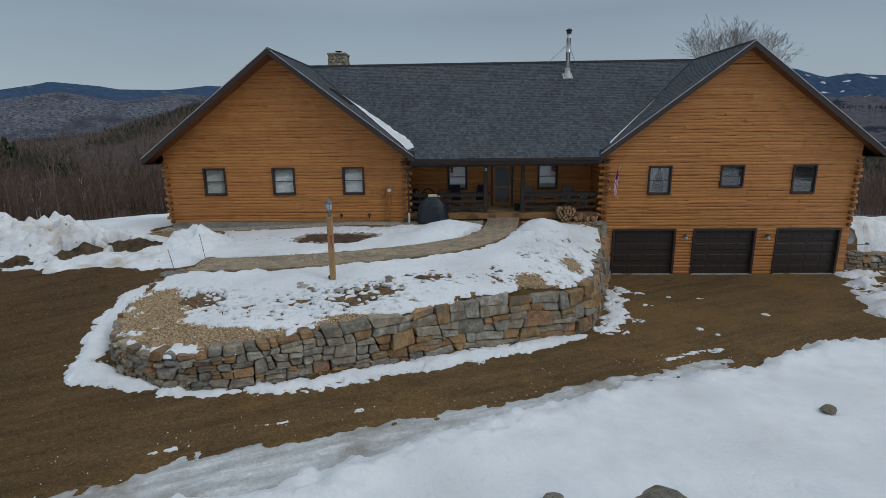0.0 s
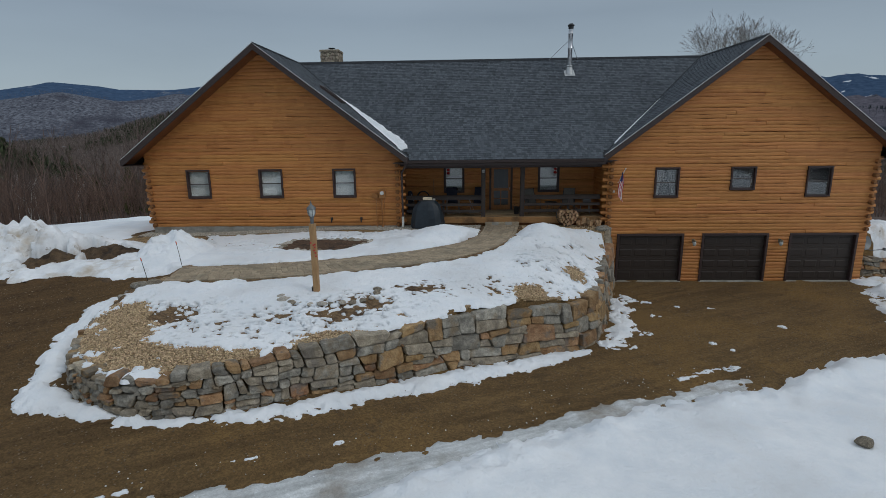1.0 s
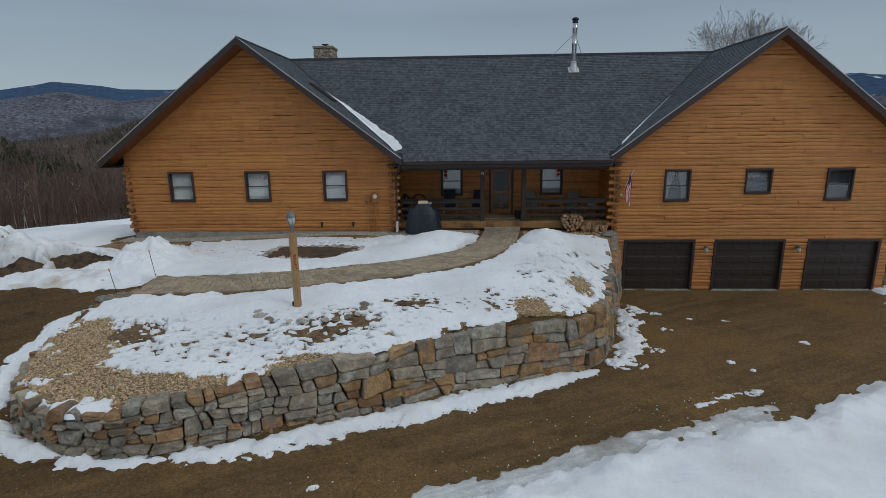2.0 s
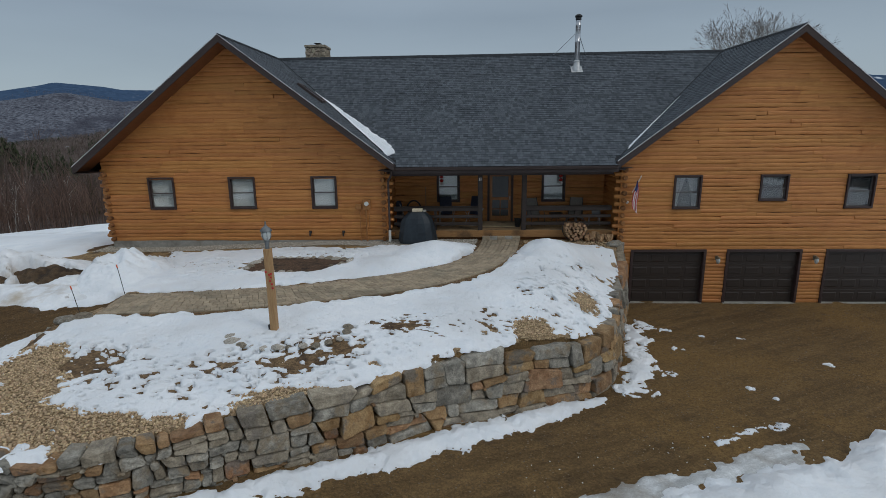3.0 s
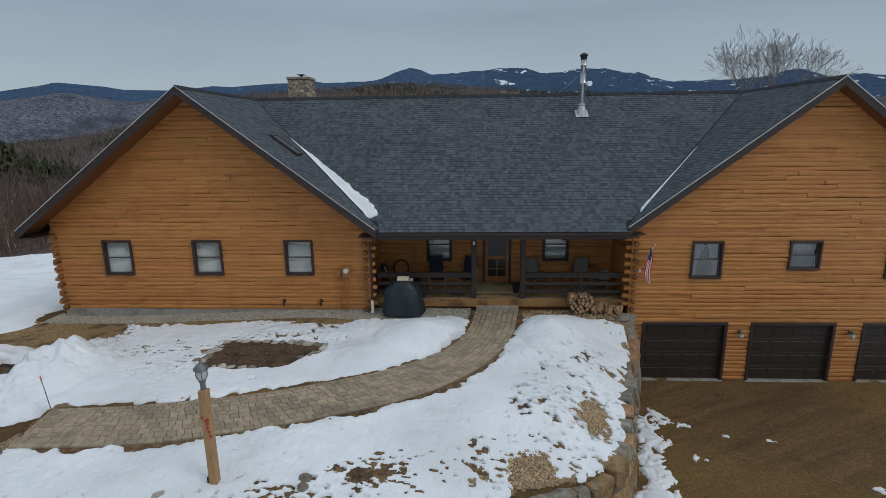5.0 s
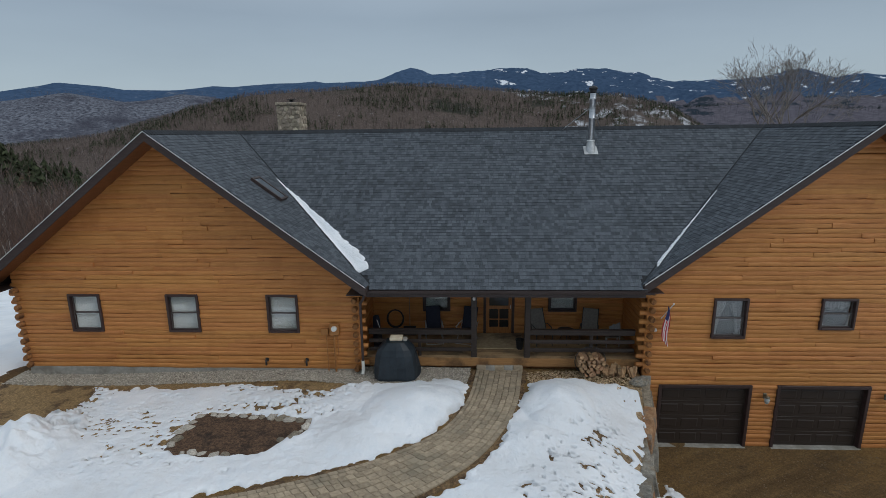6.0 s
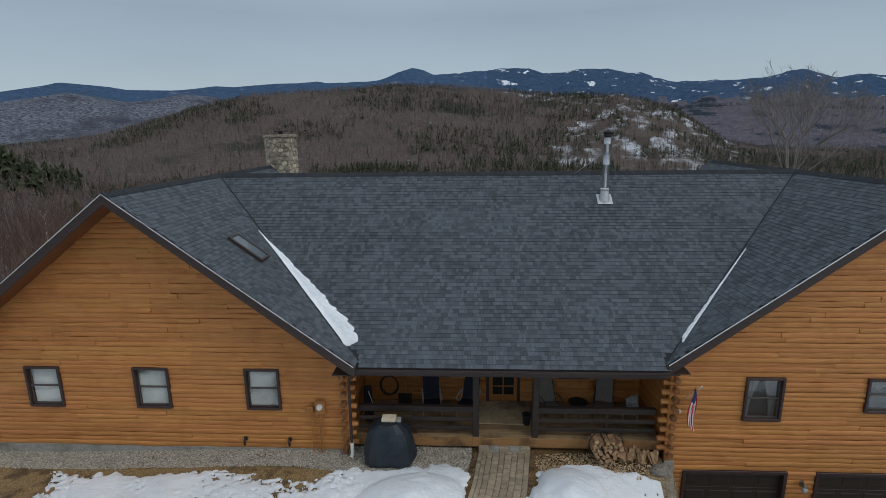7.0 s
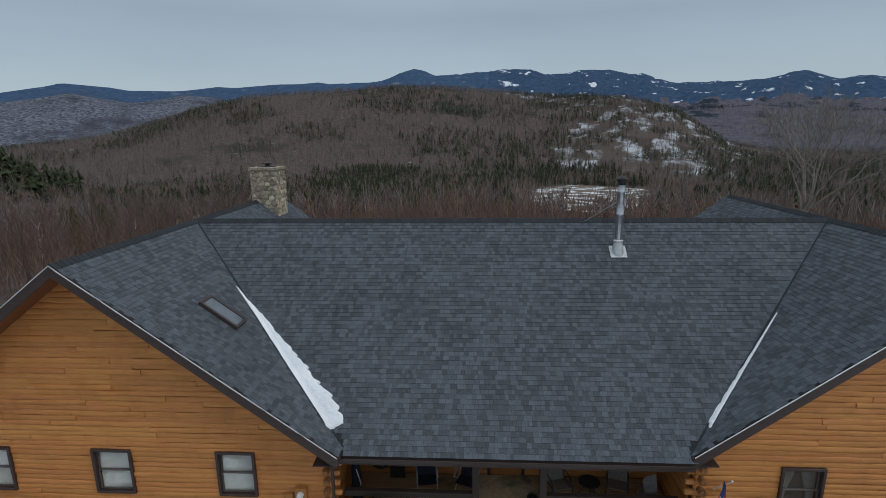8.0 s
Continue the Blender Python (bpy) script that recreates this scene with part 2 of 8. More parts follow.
SOIL = mat("bare_soil", (0.11, 0.065, 0.032), (0.20, 0.13, 0.065), 8.0, rough=0.95, bump=0.8, bscale=40.0, stain=(0.06, 0.036, 0.02), stain_scale=2.5, grit=((26.0, 0.4),))
HEAP = mat("dark_dirt", (0.060, 0.038, 0.021), (0.135, 0.087, 0.048), 5.0, rough=0.95, bump=1.0, bscale=18.0, dist=0.05, stain=(0.030, 0.020, 0.013), stain_scale=2.0)
PALE_STONE = mat("pale_cobble", (0.36, 0.33, 0.28), (0.56, 0.52, 0.45), 5.0, rough=0.85, bump=0.4, bscale=14.0, stain=(0.28, 0.25, 0.21), stain_scale=3.0, vary=0.2)
MULCH = mat("dark_mulch", (0.058, 0.034, 0.021), (0.130, 0.078, 0.047), 14.0, rough=0.95, bump=0.9, bscale=35.0, stain=(0.03, 0.02, 0.014), stain_scale=2.0, grit=((30.0, 0.4),))
TAN_GRAVEL = mat("tan_gravel", (0.20, 0.135, 0.072), (0.36, 0.262, 0.155), 24.0, rough=0.9, bump=0.9, bscale=30.0, dist=0.03, stain=(0.2, 0.14, 0.08), stain_scale=1.5, grit=((24.0, 0.42),))
GREY_GRAVEL = mat("grey_gravel", (0.19, 0.165, 0.13), (0.46, 0.42, 0.35), 26.0, rough=0.9, bump=0.9, bscale=32.0, dist=0.03, stain=(0.17, 0.14, 0.11), stain_scale=1.6, grit=((22.0, 0.45),))
PEBBLE = mat("pebbles", (0.31, 0.21, 0.118), (0.56, 0.425, 0.265), 9.0, rough=0.85, vary=0.35, hue=0.01, island=True, bump=0)
PEBBLE_GREY = mat("grey_pebbles", (0.24, 0.21, 0.165), (0.50, 0.46, 0.39), 9.0, rough=0.85, vary=0.35, island=True, bump=0)
PAVER = mat("concrete_paver", (0.265, 0.208, 0.142), (0.375, 0.305, 0.215), 12.0, rough=0.9, bump=0.4, bscale=50.0, dist=0.006, stain=(0.25, 0.21, 0.15), stain_scale=1.1, vary=0.2)
PAVER_J = mat("concrete_paver_joined", (0.265, 0.208, 0.142), (0.375, 0.305, 0.215), 12.0, rough=0.9, bump=0.4, bscale=50.0, dist=0.006, stain=(0.25, 0.21, 0.15), stain_scale=1.1, vary=0.2, island=True)
STONE_GREY = mat("grey_field_stone", (0.152, 0.143, 0.122), (0.370, 0.346, 0.292), 4.5, grit=((9.0, 0.10), (42.0, 0.16)), rough=0.85, bump=1.0, bscale=17.0, dist=0.05, stain=(0.23, 0.18, 0.12), stain_scale=2.4, stain2=(0.40, 0.39, 0.36), stain2_scale=3.2, stain2_at=(0.66, 0.72), vary=0.28)
STONE_RUST = mat("rusty_field_stone", (0.225, 0.122, 0.054), (0.385, 0.250, 0.132), 4.0, grit=((9.0, 0.10), (42.0, 0.16)), rough=0.85, bump=1.0, bscale=17.0, dist=0.05, stain=(0.19, 0.155, 0.12), stain_scale=2.0, stain_at=(0.54, 0.62), vary=0.25, hue=0.012)
STONE_TAN = mat("tan_field_stone", (0.205, 0.170, 0.122), (0.405, 0.350, 0.266), 4.5, grit=((9.0, 0.10), (42.0, 0.16)), rough=0.85, bump=1.0, bscale=17.0, dist=0.05, stain=(0.19, 0.165, 0.135), stain_scale=2.4, vary=0.22)
CONCRETE = mat("concrete", (0.25, 0.24, 0.21), (0.36, 0.34, 0.30), 7.0, rough=0.9, bump=0.3, stain=(0.2, 0.18, 0.15), stain_scale=1.2)
FOREST = mat("hardwood_slopes", (0.068, 0.055, 0.049), (0.135, 0.107, 0.094), 0.2, rough=1.0, bump=0, stain=(0.045, 0.046, 0.038), stain_scale=0.0045, stain_at=(0.56, 0.64),
             stain2=(0.30, 0.31, 0.33), stain2_scale=0.05, stain2_at=(0.66, 0.76), spec=0.0)


# ---- the lie of the land ----
def smooth(a, b, x):
    q = np.clip((np.asarray(x, float) - a) / (b - a), 0, 1)
    return q * q * (3 - 2 * q)


def inside_by(poly, x, y):
    """How far inside a polygon the points lie, in metres (negative outside)."""
    x, y = np.asarray(x, float), np.asarray(y, float)
    d = np.full(x.shape, 1e9)
    odd = np.zeros(x.shape, bool)
    for (ax, ay), (bx, by) in zip(poly, poly[1:] + poly[:1]):
        ex, ey = bx - ax, by - ay
        q = np.clip(((x - ax) * ex + (y - ay) * ey) / (ex * ex + ey * ey + 1e-12), 0, 1)
        d = np.minimum(d, np.hypot(x - ax - q * ex, y - ay - q * ey))
        if ay != by:
            odd ^= ((ay > y) != (by > y)) & (x < ex * (y - ay) / (by - ay) + ax)
    return np.where(odd, d, -d)


def rough_map(x, y, size, octaves=3, seed=0.0):
    """Soft noise from -1 to 1 with features of about that size."""
    x, y = np.asarray(x, float), np.asarray(y, float)
    out = np.zeros(x.shape)
    amp, total, f = 1.0, 0.0, 1.0 / size
    rs = np.random.RandomState(int(seed * 10) + 5)
    for _ in range(octaves):
        tab = rs.uniform(-1, 1, (64, 64))
        u, w = x * f + rs.uniform(0, 64), y * f + rs.uniform(0, 64)
        i, j = np.floor(u).astype(int), np.floor(w).astype(int)
        a, b = u - i, w - j
        a, b = a * a * (3 - 2 * a), b * b * (3 - 2 * b)
        i0, i1, j0, j1 = i % 64, (i + 1) % 64, j % 64, (j + 1) % 64
        out += amp * ((tab[i0, j0] * (1 - a) + tab[i1, j0] * a) * (1 - b) + (tab[i0, j1] * (1 - a) + tab[i1, j1] * a) * b)
        total += amp
        amp *= 0.5
        f *= 2.03
    return out / total * 1.6


WALL_LINE = [(-11.0, 18.6), (-10.9, 17.2), (-10.55, 15.9), (-10.0, 14.8), (-9.0, 14.05), (-7.9, 13.8), (-6.7, 14.1), (-5.66, 14.75), (-4.74, 15.3), (-3.45, 16.0),
             (-2.5, 16.75), (-1.28, 17.6), (0.08, 18.35), (1.29, 18.85), (2.3, 19.6), (2.9, 21.1), (3.45, 22.8), (3.95, 24.3), (4.4, 25.6), (4.66, 26.72)]
PLATEAU = WALL_LINE + [(4.4, 34.0), (15.4, 34.0), (15.4, 28.4), (60.0, 28.4), (60.0, 80.0), (-60.0, 80.0), (-60.0, 17.0), (-16.5, 19.4), (-10.6, 20.3)]


def drive_z(x, y):
    zl = np.interp(y, [-20, 6, 12, 15, 20, 23], [-2.2, -1.8, -1.5, -1.12, -0.35, -0.15])
    zr = np.interp(y, [-20, 6, 15, 20, 23.5], [-1.4, -1.75, -2.05, -2.3, -2.5])
    return zl + (zr - zl) * smooth(-12, 2, x)


def upper_z(x, y):
    return -0.05 - 0.25 * smooth(-6.0, -14, x) * smooth(22, 25, y) - np.interp(y, [14, 17, 19, 24], [0.6, 0.35, 0.15, 0]) - 0.75 * smooth(13, 17, x) - 0.036 * np.clip(-x - 16, 0, 30) * smooth(24, 28, y) - np.interp(y, [30, 32, 36, 45], [0, 0.3, 1.3, 3.4]) * smooth(15.0, 16.6, np.abs(x))


# skyline of each range of hills, as azimuth and elevation in degrees
FAR = ((-49, 3.0), (-43, 3.7), (-40.5, 4.4), (-38, 4.65), (-36, 4.65), (-34, 4.2), (-33, 4.4), (-30.7, 4.2), (-29, 4.4), (-28, 4.25), (-26, 4.7), (-24.4, 4.3), (-21, 4.8),
       (-16, 5.3), (-11.6, 5.4), (-10.7, 5.2), (-8, 6.05), (-6, 6.5), (-3.7, 5.9), (-2, 6.2), (0.7, 6.5), (4, 6.4), (6.5, 6.3), (8, 5.8), (11, 6.2), (13.4, 5.9), (17.7, 5.7),
       (20.6, 4.7), (25, 4.5), (27.6, 4.65), (31, 5.1), (33.5, 4.3), (35, 4.35), (37, 4.0), (43, 3.2))
MIDDLE = ((-50, 2.0), (-43, 2.7), (-40.6, 3.4), (-38, 3.75), (-35.7, 3.35), (-32.7, 2.8), (-30, 3.6), (-27.7, 3.8), (-25, 3.2), (-22, 2.5), (-10, 2.6), (15, 2.4), (22, 2.3), (30, 2.0), (43, 1.4))
HILL = ((-43, -1.0), (-37, -0.1), (-33, 1.0), (-28, 2.6), (-24, 3.4), (-20, 3.85), (-14, 4.3), (-8, 4.65), (-3, 4.75), (1, 4.35), (6.5, 3.75), (15.7, 3.45), (18.4, 2.8), (21, 2.0), (24, 0.3), (26, -1.0), (29, -1.8), (35, -2.0))


def skyline(table, az, r):
    return 10 + r * np.tan(np.radians(np.interp(az, [a for a, _ in table], [e for _, e in table])))


def far_z(x, y):
    dx, dy = x + 0.9, y - 16
    r = np.hypot(dx, dy)
    az = np.degrees(np.arctan2(dx, dy))
    front = smooth(100, 70, np.abs(az))
    ramp = lambda a, b: smooth(a, b, r)
    z = np.interp(r, [0, 20, 45, 85, 150, 300, 600], [0, -0.3, -3, -9, -16, -34, -46])
    # a wooded knoll, nearer
    z = z + 27 * np.exp(-((az + 48) / 8.5) ** 2 - ((r - 430) / 130) ** 2)
    h3, h2, h1 = skyline(HILL, az, 1500), skyline(MIDDLE, az, 2700), skyline(FAR, az, 4300)
    z = z + (h3 - z) * ramp(560, 1500) * front
    z = z + ((-40 + 0.3 * h3) - z) * ramp(1520, 2000) * front
    z = z + (h2 - z) * ramp(1950, 2700) * front
    z = z + (0.45 * h2 - z) * ramp(2720, 3250) * front
    z = z + (h1 - z) * ramp(3200, 4300) * front
    z = z + (-z * 0.9) * ramp(4320, 4900) * front
    return z + rough_map(x, y, 160, 4, 1) * np.clip(r - 250, 0, 4000) * 0.006 + rough_map(x, y, 30, 3, 2) * smooth(60, 200, r) * 1.5


def dip(x, y):
    """How far the yard sinks towards the lip of its wall."""
    deep = np.interp(x, [-9, -5, -2, 0, 1.5, 3], [0.0, 0.06, 0.16, 0.36, 0.60, 0.70]) * smooth(26.6, 25.0, y)
    return deep * smooth(2.3, 0.1, inside_by(PLATEAU, x, y))


def ground_z(x, y):
    x, y = np.asarray(x, float), np.asarray(y, float)
    sd = inside_by(PLATEAU, x, y)
    width = 0.26 + 2.2 * smooth(-10.7, -12.0, x) + 2.0 * smooth(16, 20, x)
    d, u = drive_z(x, y), upper_z(x, y) - dip(x, y)
    z = d + (u - d) * smooth(0.2, 1, (sd / width))
    out = np.maximum(np.maximum(np.abs(x) - 21 - 4 * (y < 24), y - 33), -20 - y)
    return z + (far_z(x, y) - z) * smooth(0, 34, out) + rough_map(x, y, 1.3, 3, 3) * 0.018


def axis_lines(a, b, step, lo, hi, grow):
    core = list(np.arange(a, b + 1e-6, step))
    s, p = step, b
    while p < hi:
        s = min(s * grow, 55.0)
        p += s
        core.append(p)
    s, p = step, a
    while p > lo:
        s *= grow if lo > -300 else grow + 0.06
        p -= s
        core.insert(0, p)
    return np.array(core)


def grid_geo(xs, ys, z):
    g = Geo()
    nx = len(xs)
    X, Y = np.meshgrid(xs, ys)
    g.v = np.stack([X.ravel(), Y.ravel(), z.ravel()], 1).tolist()
    g.f = [(j * nx + i, j * nx + i + 1, (j + 1) * nx + i + 1, (j + 1) * nx + i) for j in range(len(ys) - 1) for i in range(nx - 1)]
    return g


gx = axis_lines(-18.0, 17.0, 0.2, -4800.0, 4800.0, 1.07)
gy = axis_lines(4.0, 34.0, 0.2, -4000.0, 4800.0, 1.055)
GX, GY = np.meshgrid(gx, gy)
GZ = ground_z(GX, GY)
ground = tagged(new("ground", mesh_of("ground", grid_geo(gx, gy, GZ), DIRT, True)), "brown gravel drive and yard running out to wooded hills", "ground", kind="structure")
ground.data.materials.append(FOREST)
gcx, gcy = (GX[:-1, :-1] + GX[1:, 1:]) / 2, (GY[:-1, :-1] + GY[1:, 1:]) / 2
ground.data.polygons.foreach_set("material_index", (np.maximum(np.abs(gcx) - 18, gcy - 36) > 8).astype(int).ravel())


def plate_z(x, y):
    """The raised yard, as if it ran on beyond its wall."""
    return upper_z(x, y) - dip(x, y) + rough_map(x, y, 1.3, 3, 3) * 0.018


def sheet(name, label, category, material, box, thick, step=0.08, kind="stuff", lift=0.0, base=None):
    """A layer laid on the ground, as thick as thick(x, y) says and absent where that is negative."""
    xs, ys = np.arange(box[0], box[1], step), np.arange(box[2], box[3], step)
    X, Y = np.meshgrid(xs, ys)
    X = X + rough_map(X, Y, step * 2.3, 1, 21) * step * 0.28
    Y = Y + rough_map(X, Y, step * 2.3, 1, 22) * step * 0.28
    h = thick(X, Y)
    gz = (base or ground_z)(X, Y)
    on = h > 0
    # draw the outer row of points in to the edge of the layer
    sy, sx = np.gradient(h, step)
    pull = np.where(on, 0.0, -h) / (sx * sx + sy * sy + 1e-9)
    far = np.hypot(sx, sy) * pull
    pull = pull * np.minimum(1.0, 0.85 * step / (far + 1e-9))
    X, Y = X + sx * pull, Y + sy * pull
    Z = gz + lift + np.where(on, h, -0.035)
    keep = on[:-1, :-1] | on[1:, :-1] | on[:-1, 1:] | on[1:, 1:]
    ids = -np.ones(X.shape, int)
    used = np.zeros(X.shape, bool)
    for a, b in ((0, 0), (0, 1), (1, 0), (1, 1)):
        used[a:a + keep.shape[0], b:b + keep.shape[1]] |= keep
    ids[used] = np.arange(used.sum())
    g = Geo()
    g.v = np.stack([X[used], Y[used], Z[used]], 1).tolist()
    g.f = [(ids[j, i], ids[j, i + 1], ids[j + 1, i + 1], ids[j + 1, i]) for j, i in zip(*np.nonzero(keep))]
    g.f = [tuple(int(q) for q in f) for f in g.f]
    me = mesh_of(name, g, material, True, fix=False)
    return tagged(new(name, me), label, category, kind=kind)


def blob(x, y, cx, cy, rx, ry, turn=0.0):
    """1 in the middle of an ellipse, 0 at its rim, negative outside."""
    c, s = math.cos(radians(turn)), math.sin(radians(turn))
    u, w = (x - cx) * c + (y - cy) * s, -(x - cx) * s + (y - cy) * c
    return 1 - np.hypot(u / rx, w / ry)

# ---- the log house ----
FRONT = 26.84          # outer face of the logs of both wings
RIDGE = 7.42
WING_SLOPE, MAIN_SLOPE = 0.75, 0.812
LEFT_RIDGE, RIGHT_RIDGE = -9.80, 10.08
RUN = 5.92             # from a wing's ridge to its eaves
RAKE_END = {-1: 26.02, 1: 26.33}    # front and back edges of the wings' roofs
ROOF_BACK = {-1: 39.1, 1: 38.1}
MAIN_RIDGE_Y, MAIN_EAVE_Y = 31.95, 26.32
LEFT_X = (-15.27, -4.26)
RIGHT_X = (4.47, 15.40)
COURSE = 0.14
PORCH_Y, PORCH_EDGE, DECK_Z = 29.1, 27.08, 0.34

house = thing("log_house", (0.0, 30.0, -0.05), "orange-brown stained log house with two gabled wings and shingle roof", "house")


def log_geo(u0, u1, z, h, T, rs, bulge=0.044):
    """One log of a wall: a rounded face towards -y, slightly uneven along its length."""
    g = Geo()
    n = max(2, int((u1 - u0) / 0.3) + 1)
    prof = [(-math.cos(a) ** 0.55 * bulge, (math.sin(a) / math.sin(1.25) + 1) / 2) for a in np.linspace(-1.25, 1.25, 7)]
    vs = []
    ph = rs.uniform(0, 10)
    low, high = rs.uniform(-0.014, 0.004), rs.uniform(-0.004, 0.012)
    deep = rs.uniform(0.65, 1.3)
    for i in range(n):
        u = u0 + (u1 - u0) * i / (n - 1)
        swell = deep * (1 + 0.12 * math.sin(u * 1.7 + ph) + rs.uniform(-0.16, 0.16))
        sag = 0.007 * math.sin(u * 1.3 + ph * 2) + rs.uniform(-0.011, 0.011)
        for d, t in prof:
            vs.append(T @ Vector((u, d * swell, z + low + 0.002 + t * (h - 0.005 - low + high) + sag)))
        vs.append(T @ Vector((u, 0.06, z + h * 0.97)))
        vs.append(T @ Vector((u, 0.06, z + h * 0.03)))
    m = 9
    fs = [(i * m + k, i * m + (k + 1) % m, (i + 1) * m + (k + 1) % m, (i + 1) * m + k) for i in range(n - 1) for k in range(m)]
    fs += [tuple(range(m))[::-1], tuple((n - 1) * m + k for k in range(m))]
    return g.add(vs, fs)


def log_wall(name, T, span, z0, z1, holes, seed, label="", longest=4.4, logs=True):
    """A wall of logs, course by course, left open at the holes (u0, u1, z0, z1); span(z) gives its two ends."""
    rs = random.Random(seed)
    core, pieces = Geo(), []
    z = z0
    while z < z1 - 0.02:
        h = min(COURSE, z1 - z)
        a, b = span(z + h)
        if b - a < 0.25:
            break
        cuts = [(a, b)]
        for u0, u1, w0, w1 in holes:
            if w0 < z + h * 0.55 and w1 > z + h * 0.45:
                cuts = [c for p, q in cuts for c in ((p, min(q, u0)), (max(p, u1), q)) if c[1] - c[0] > 0.03]
        for p, q in cuts:
            core.add([T @ Vector(c) for c in ((p, 0.05, z), (q, 0.05, z), (q, 0.22, z), (p, 0.22, z), (p, 0.05, z + h), (q, 0.05, z + h), (q, 0.22, z + h), (p, 0.22, z + h))],
                     [(0, 1, 5, 4), (1, 2, 6, 5), (2, 3, 7, 6), (3, 0, 4, 7), (4, 5, 6, 7), (3, 2, 1, 0)])
            u = p
            while u < q - 0.01:
                ln = rs.uniform(1.6, longest)
                if q - u - ln < 1.0:
                    ln = q - u
                pieces.append((u + 0.002, u + ln - 0.002, z, h))
                u += ln
        z += h
    wall = part(name, core, WALL_CORE, house, label)
    if logs:
        for u0, u1, zz, h in pieces:
            part("log", log_geo(u0, u1, zz, h, T, rs), LOG, wall, smooth="angle")
    return wall


def gable_span(x0, x1, ridge):
    def span(z):
        r = (RIDGE - 0.20 - z + COURSE) / WING_SLOPE
        return max(x0, ridge - r), min(x1, ridge + r)
    return span


T_FRONT = Matrix.Translation((0, FRONT + 0.05, 0))
LEFT_WIN = [(-13.5, -12.47), (-10.34, -9.31), (-7.15, -6.16)]
RIGHT_WIN = [(6.40, 7.41, 1.15, 2.41), (9.50, 10.52, 1.44, 2.41), (12.58, 13.60, 1.15, 2.41)]
DOORS = [(5.0, 7.83), (8.58, 11.36), (12.22, 15.05)]
left_holes = [(a + 0.04, b - 0.04, 1.29, 2.45) for a, b in LEFT_WIN]
right_holes = [(a + 0.04, b - 0.04, c + 0.04, d - 0.04) for a, b, c, d in RIGHT_WIN] + [(a + 0.05, b - 0.05, -3, -0.43) for a, b in DOORS]
wall_l = log_wall("front_wall", T_FRONT, gable_span(*LEFT_X, LEFT_RIDGE), 0.02, 7.1, left_holes, 11)
wall_r = log_wall("front_wall", T_FRONT, gable_span(*RIGHT_X, RIGHT_RIDGE), -2.5, 7.1, right_holes, 12)
# porch: the recessed wall and its two ends
PORCH_WIN = [(-2.49, -1.52, 1.17, 2.45), (1.89, 2.87, 1.17, 2.45)]
PORCH_DOOR = (-0.36, 0.72, DECK_Z + 0.02, 2.46)
T_PORCH = Matrix.Translation((0, PORCH_Y + 0.05, 0))
wall_p = log_wall("porch_wall", T_PORCH, lambda z: (LEFT_X[1], RIGHT_X[0]), DECK_Z, 3.3,
                  [(a + 0.04, b - 0.04, c + 0.04, d - 0.04) for a, b, c, d in PORCH_WIN] + [(PORCH_DOOR[0] + 0.05, PORCH_DOOR[1] - 0.05, 0, PORCH_DOOR[3] - 0.05)], 13)
T_LP = Matrix.Translation((LEFT_X[1] - 0.05, 0, 0)) @ Matrix.Rotation(radians(90), 4, "Z")
wall_lp = log_wall("porch_wall", T_LP, lambda z: (FRONT + 0.06, PORCH_Y + 0.1), 0.02, 3.3, [], 14)
T_RP = Matrix.Translation((RIGHT_X[0] + 0.05, 0, 0)) @ Matrix.Rotation(radians(-90), 4, "Z")
wall_rp = log_wall("porch_wall", T_RP, lambda z: (-PORCH_Y - 0.1, -FRONT - 0.06), 0.02, 3.3, [], 15)
# outer sides and back of the house, plain
for x0, x1, zb in ((LEFT_X[0], LEFT_X[0] + 0.22, -0.1), (RIGHT_X[1] - 0.22, RIGHT_X[1], -2.5)):
    part("side_wall", Geo().box(x0, x1, FRONT + 0.06, 38.4, zb, 3.05), LOG, house)
part("back_wall", Geo().box(LEFT_X[0], RIGHT_X[1], 38.2, 38.4, -2.5, 3.0), LOG, house)
for rx in (LEFT_RIDGE, RIGHT_RIDGE):
    part("back_gable", Geo().prism([(rx - 5.5, 38.2, 3.0), (rx + 5.5, 38.2, 3.0), (rx, 38.2, RIDGE - 0.3)], (0, 0.2, 0)), LOG, house)
part("interior_floor", Geo().box(LEFT_X[0] + 0.2, LEFT_X[1] - 0.1, FRONT + 0.3, 38.2, 0.1, 0.3), WALL_CORE, house)
part("interior_floor", Geo().box(RIGHT_X[0] + 0.1, RIGHT_X[1] - 0.2, FRONT + 0.3, 38.2, 0.1, 0.3), WALL_CORE, house)
part("interior_floor", Geo().box(LEFT_X[1], RIGHT_X[0], PORCH_Y + 0.3, 38.2, 0.1, 0.3), WALL_CORE, house)
part("inner_wall", Geo().box(RIGHT_X[0] + 0.06, RIGHT_X[0] + 0.26, FRONT + 0.3, 38.2, -2.5, 0.1), CONCRETE, house)
part("foundation", Geo().box(LEFT_X[0] + 0.04, LEFT_X[1] - 0.02, FRONT + 0.02, FRONT + 0.3, -0.5, 0.02), CONCRETE, house, "pale concrete foundation")
part("foundation", Geo().box(RIGHT_X[0] - 0.02, RIGHT_X[0] + 0.26, FRONT - 0.06, FRONT + 0.05, -2.6, -0.10), CONCRETE, house, "pale concrete corner")


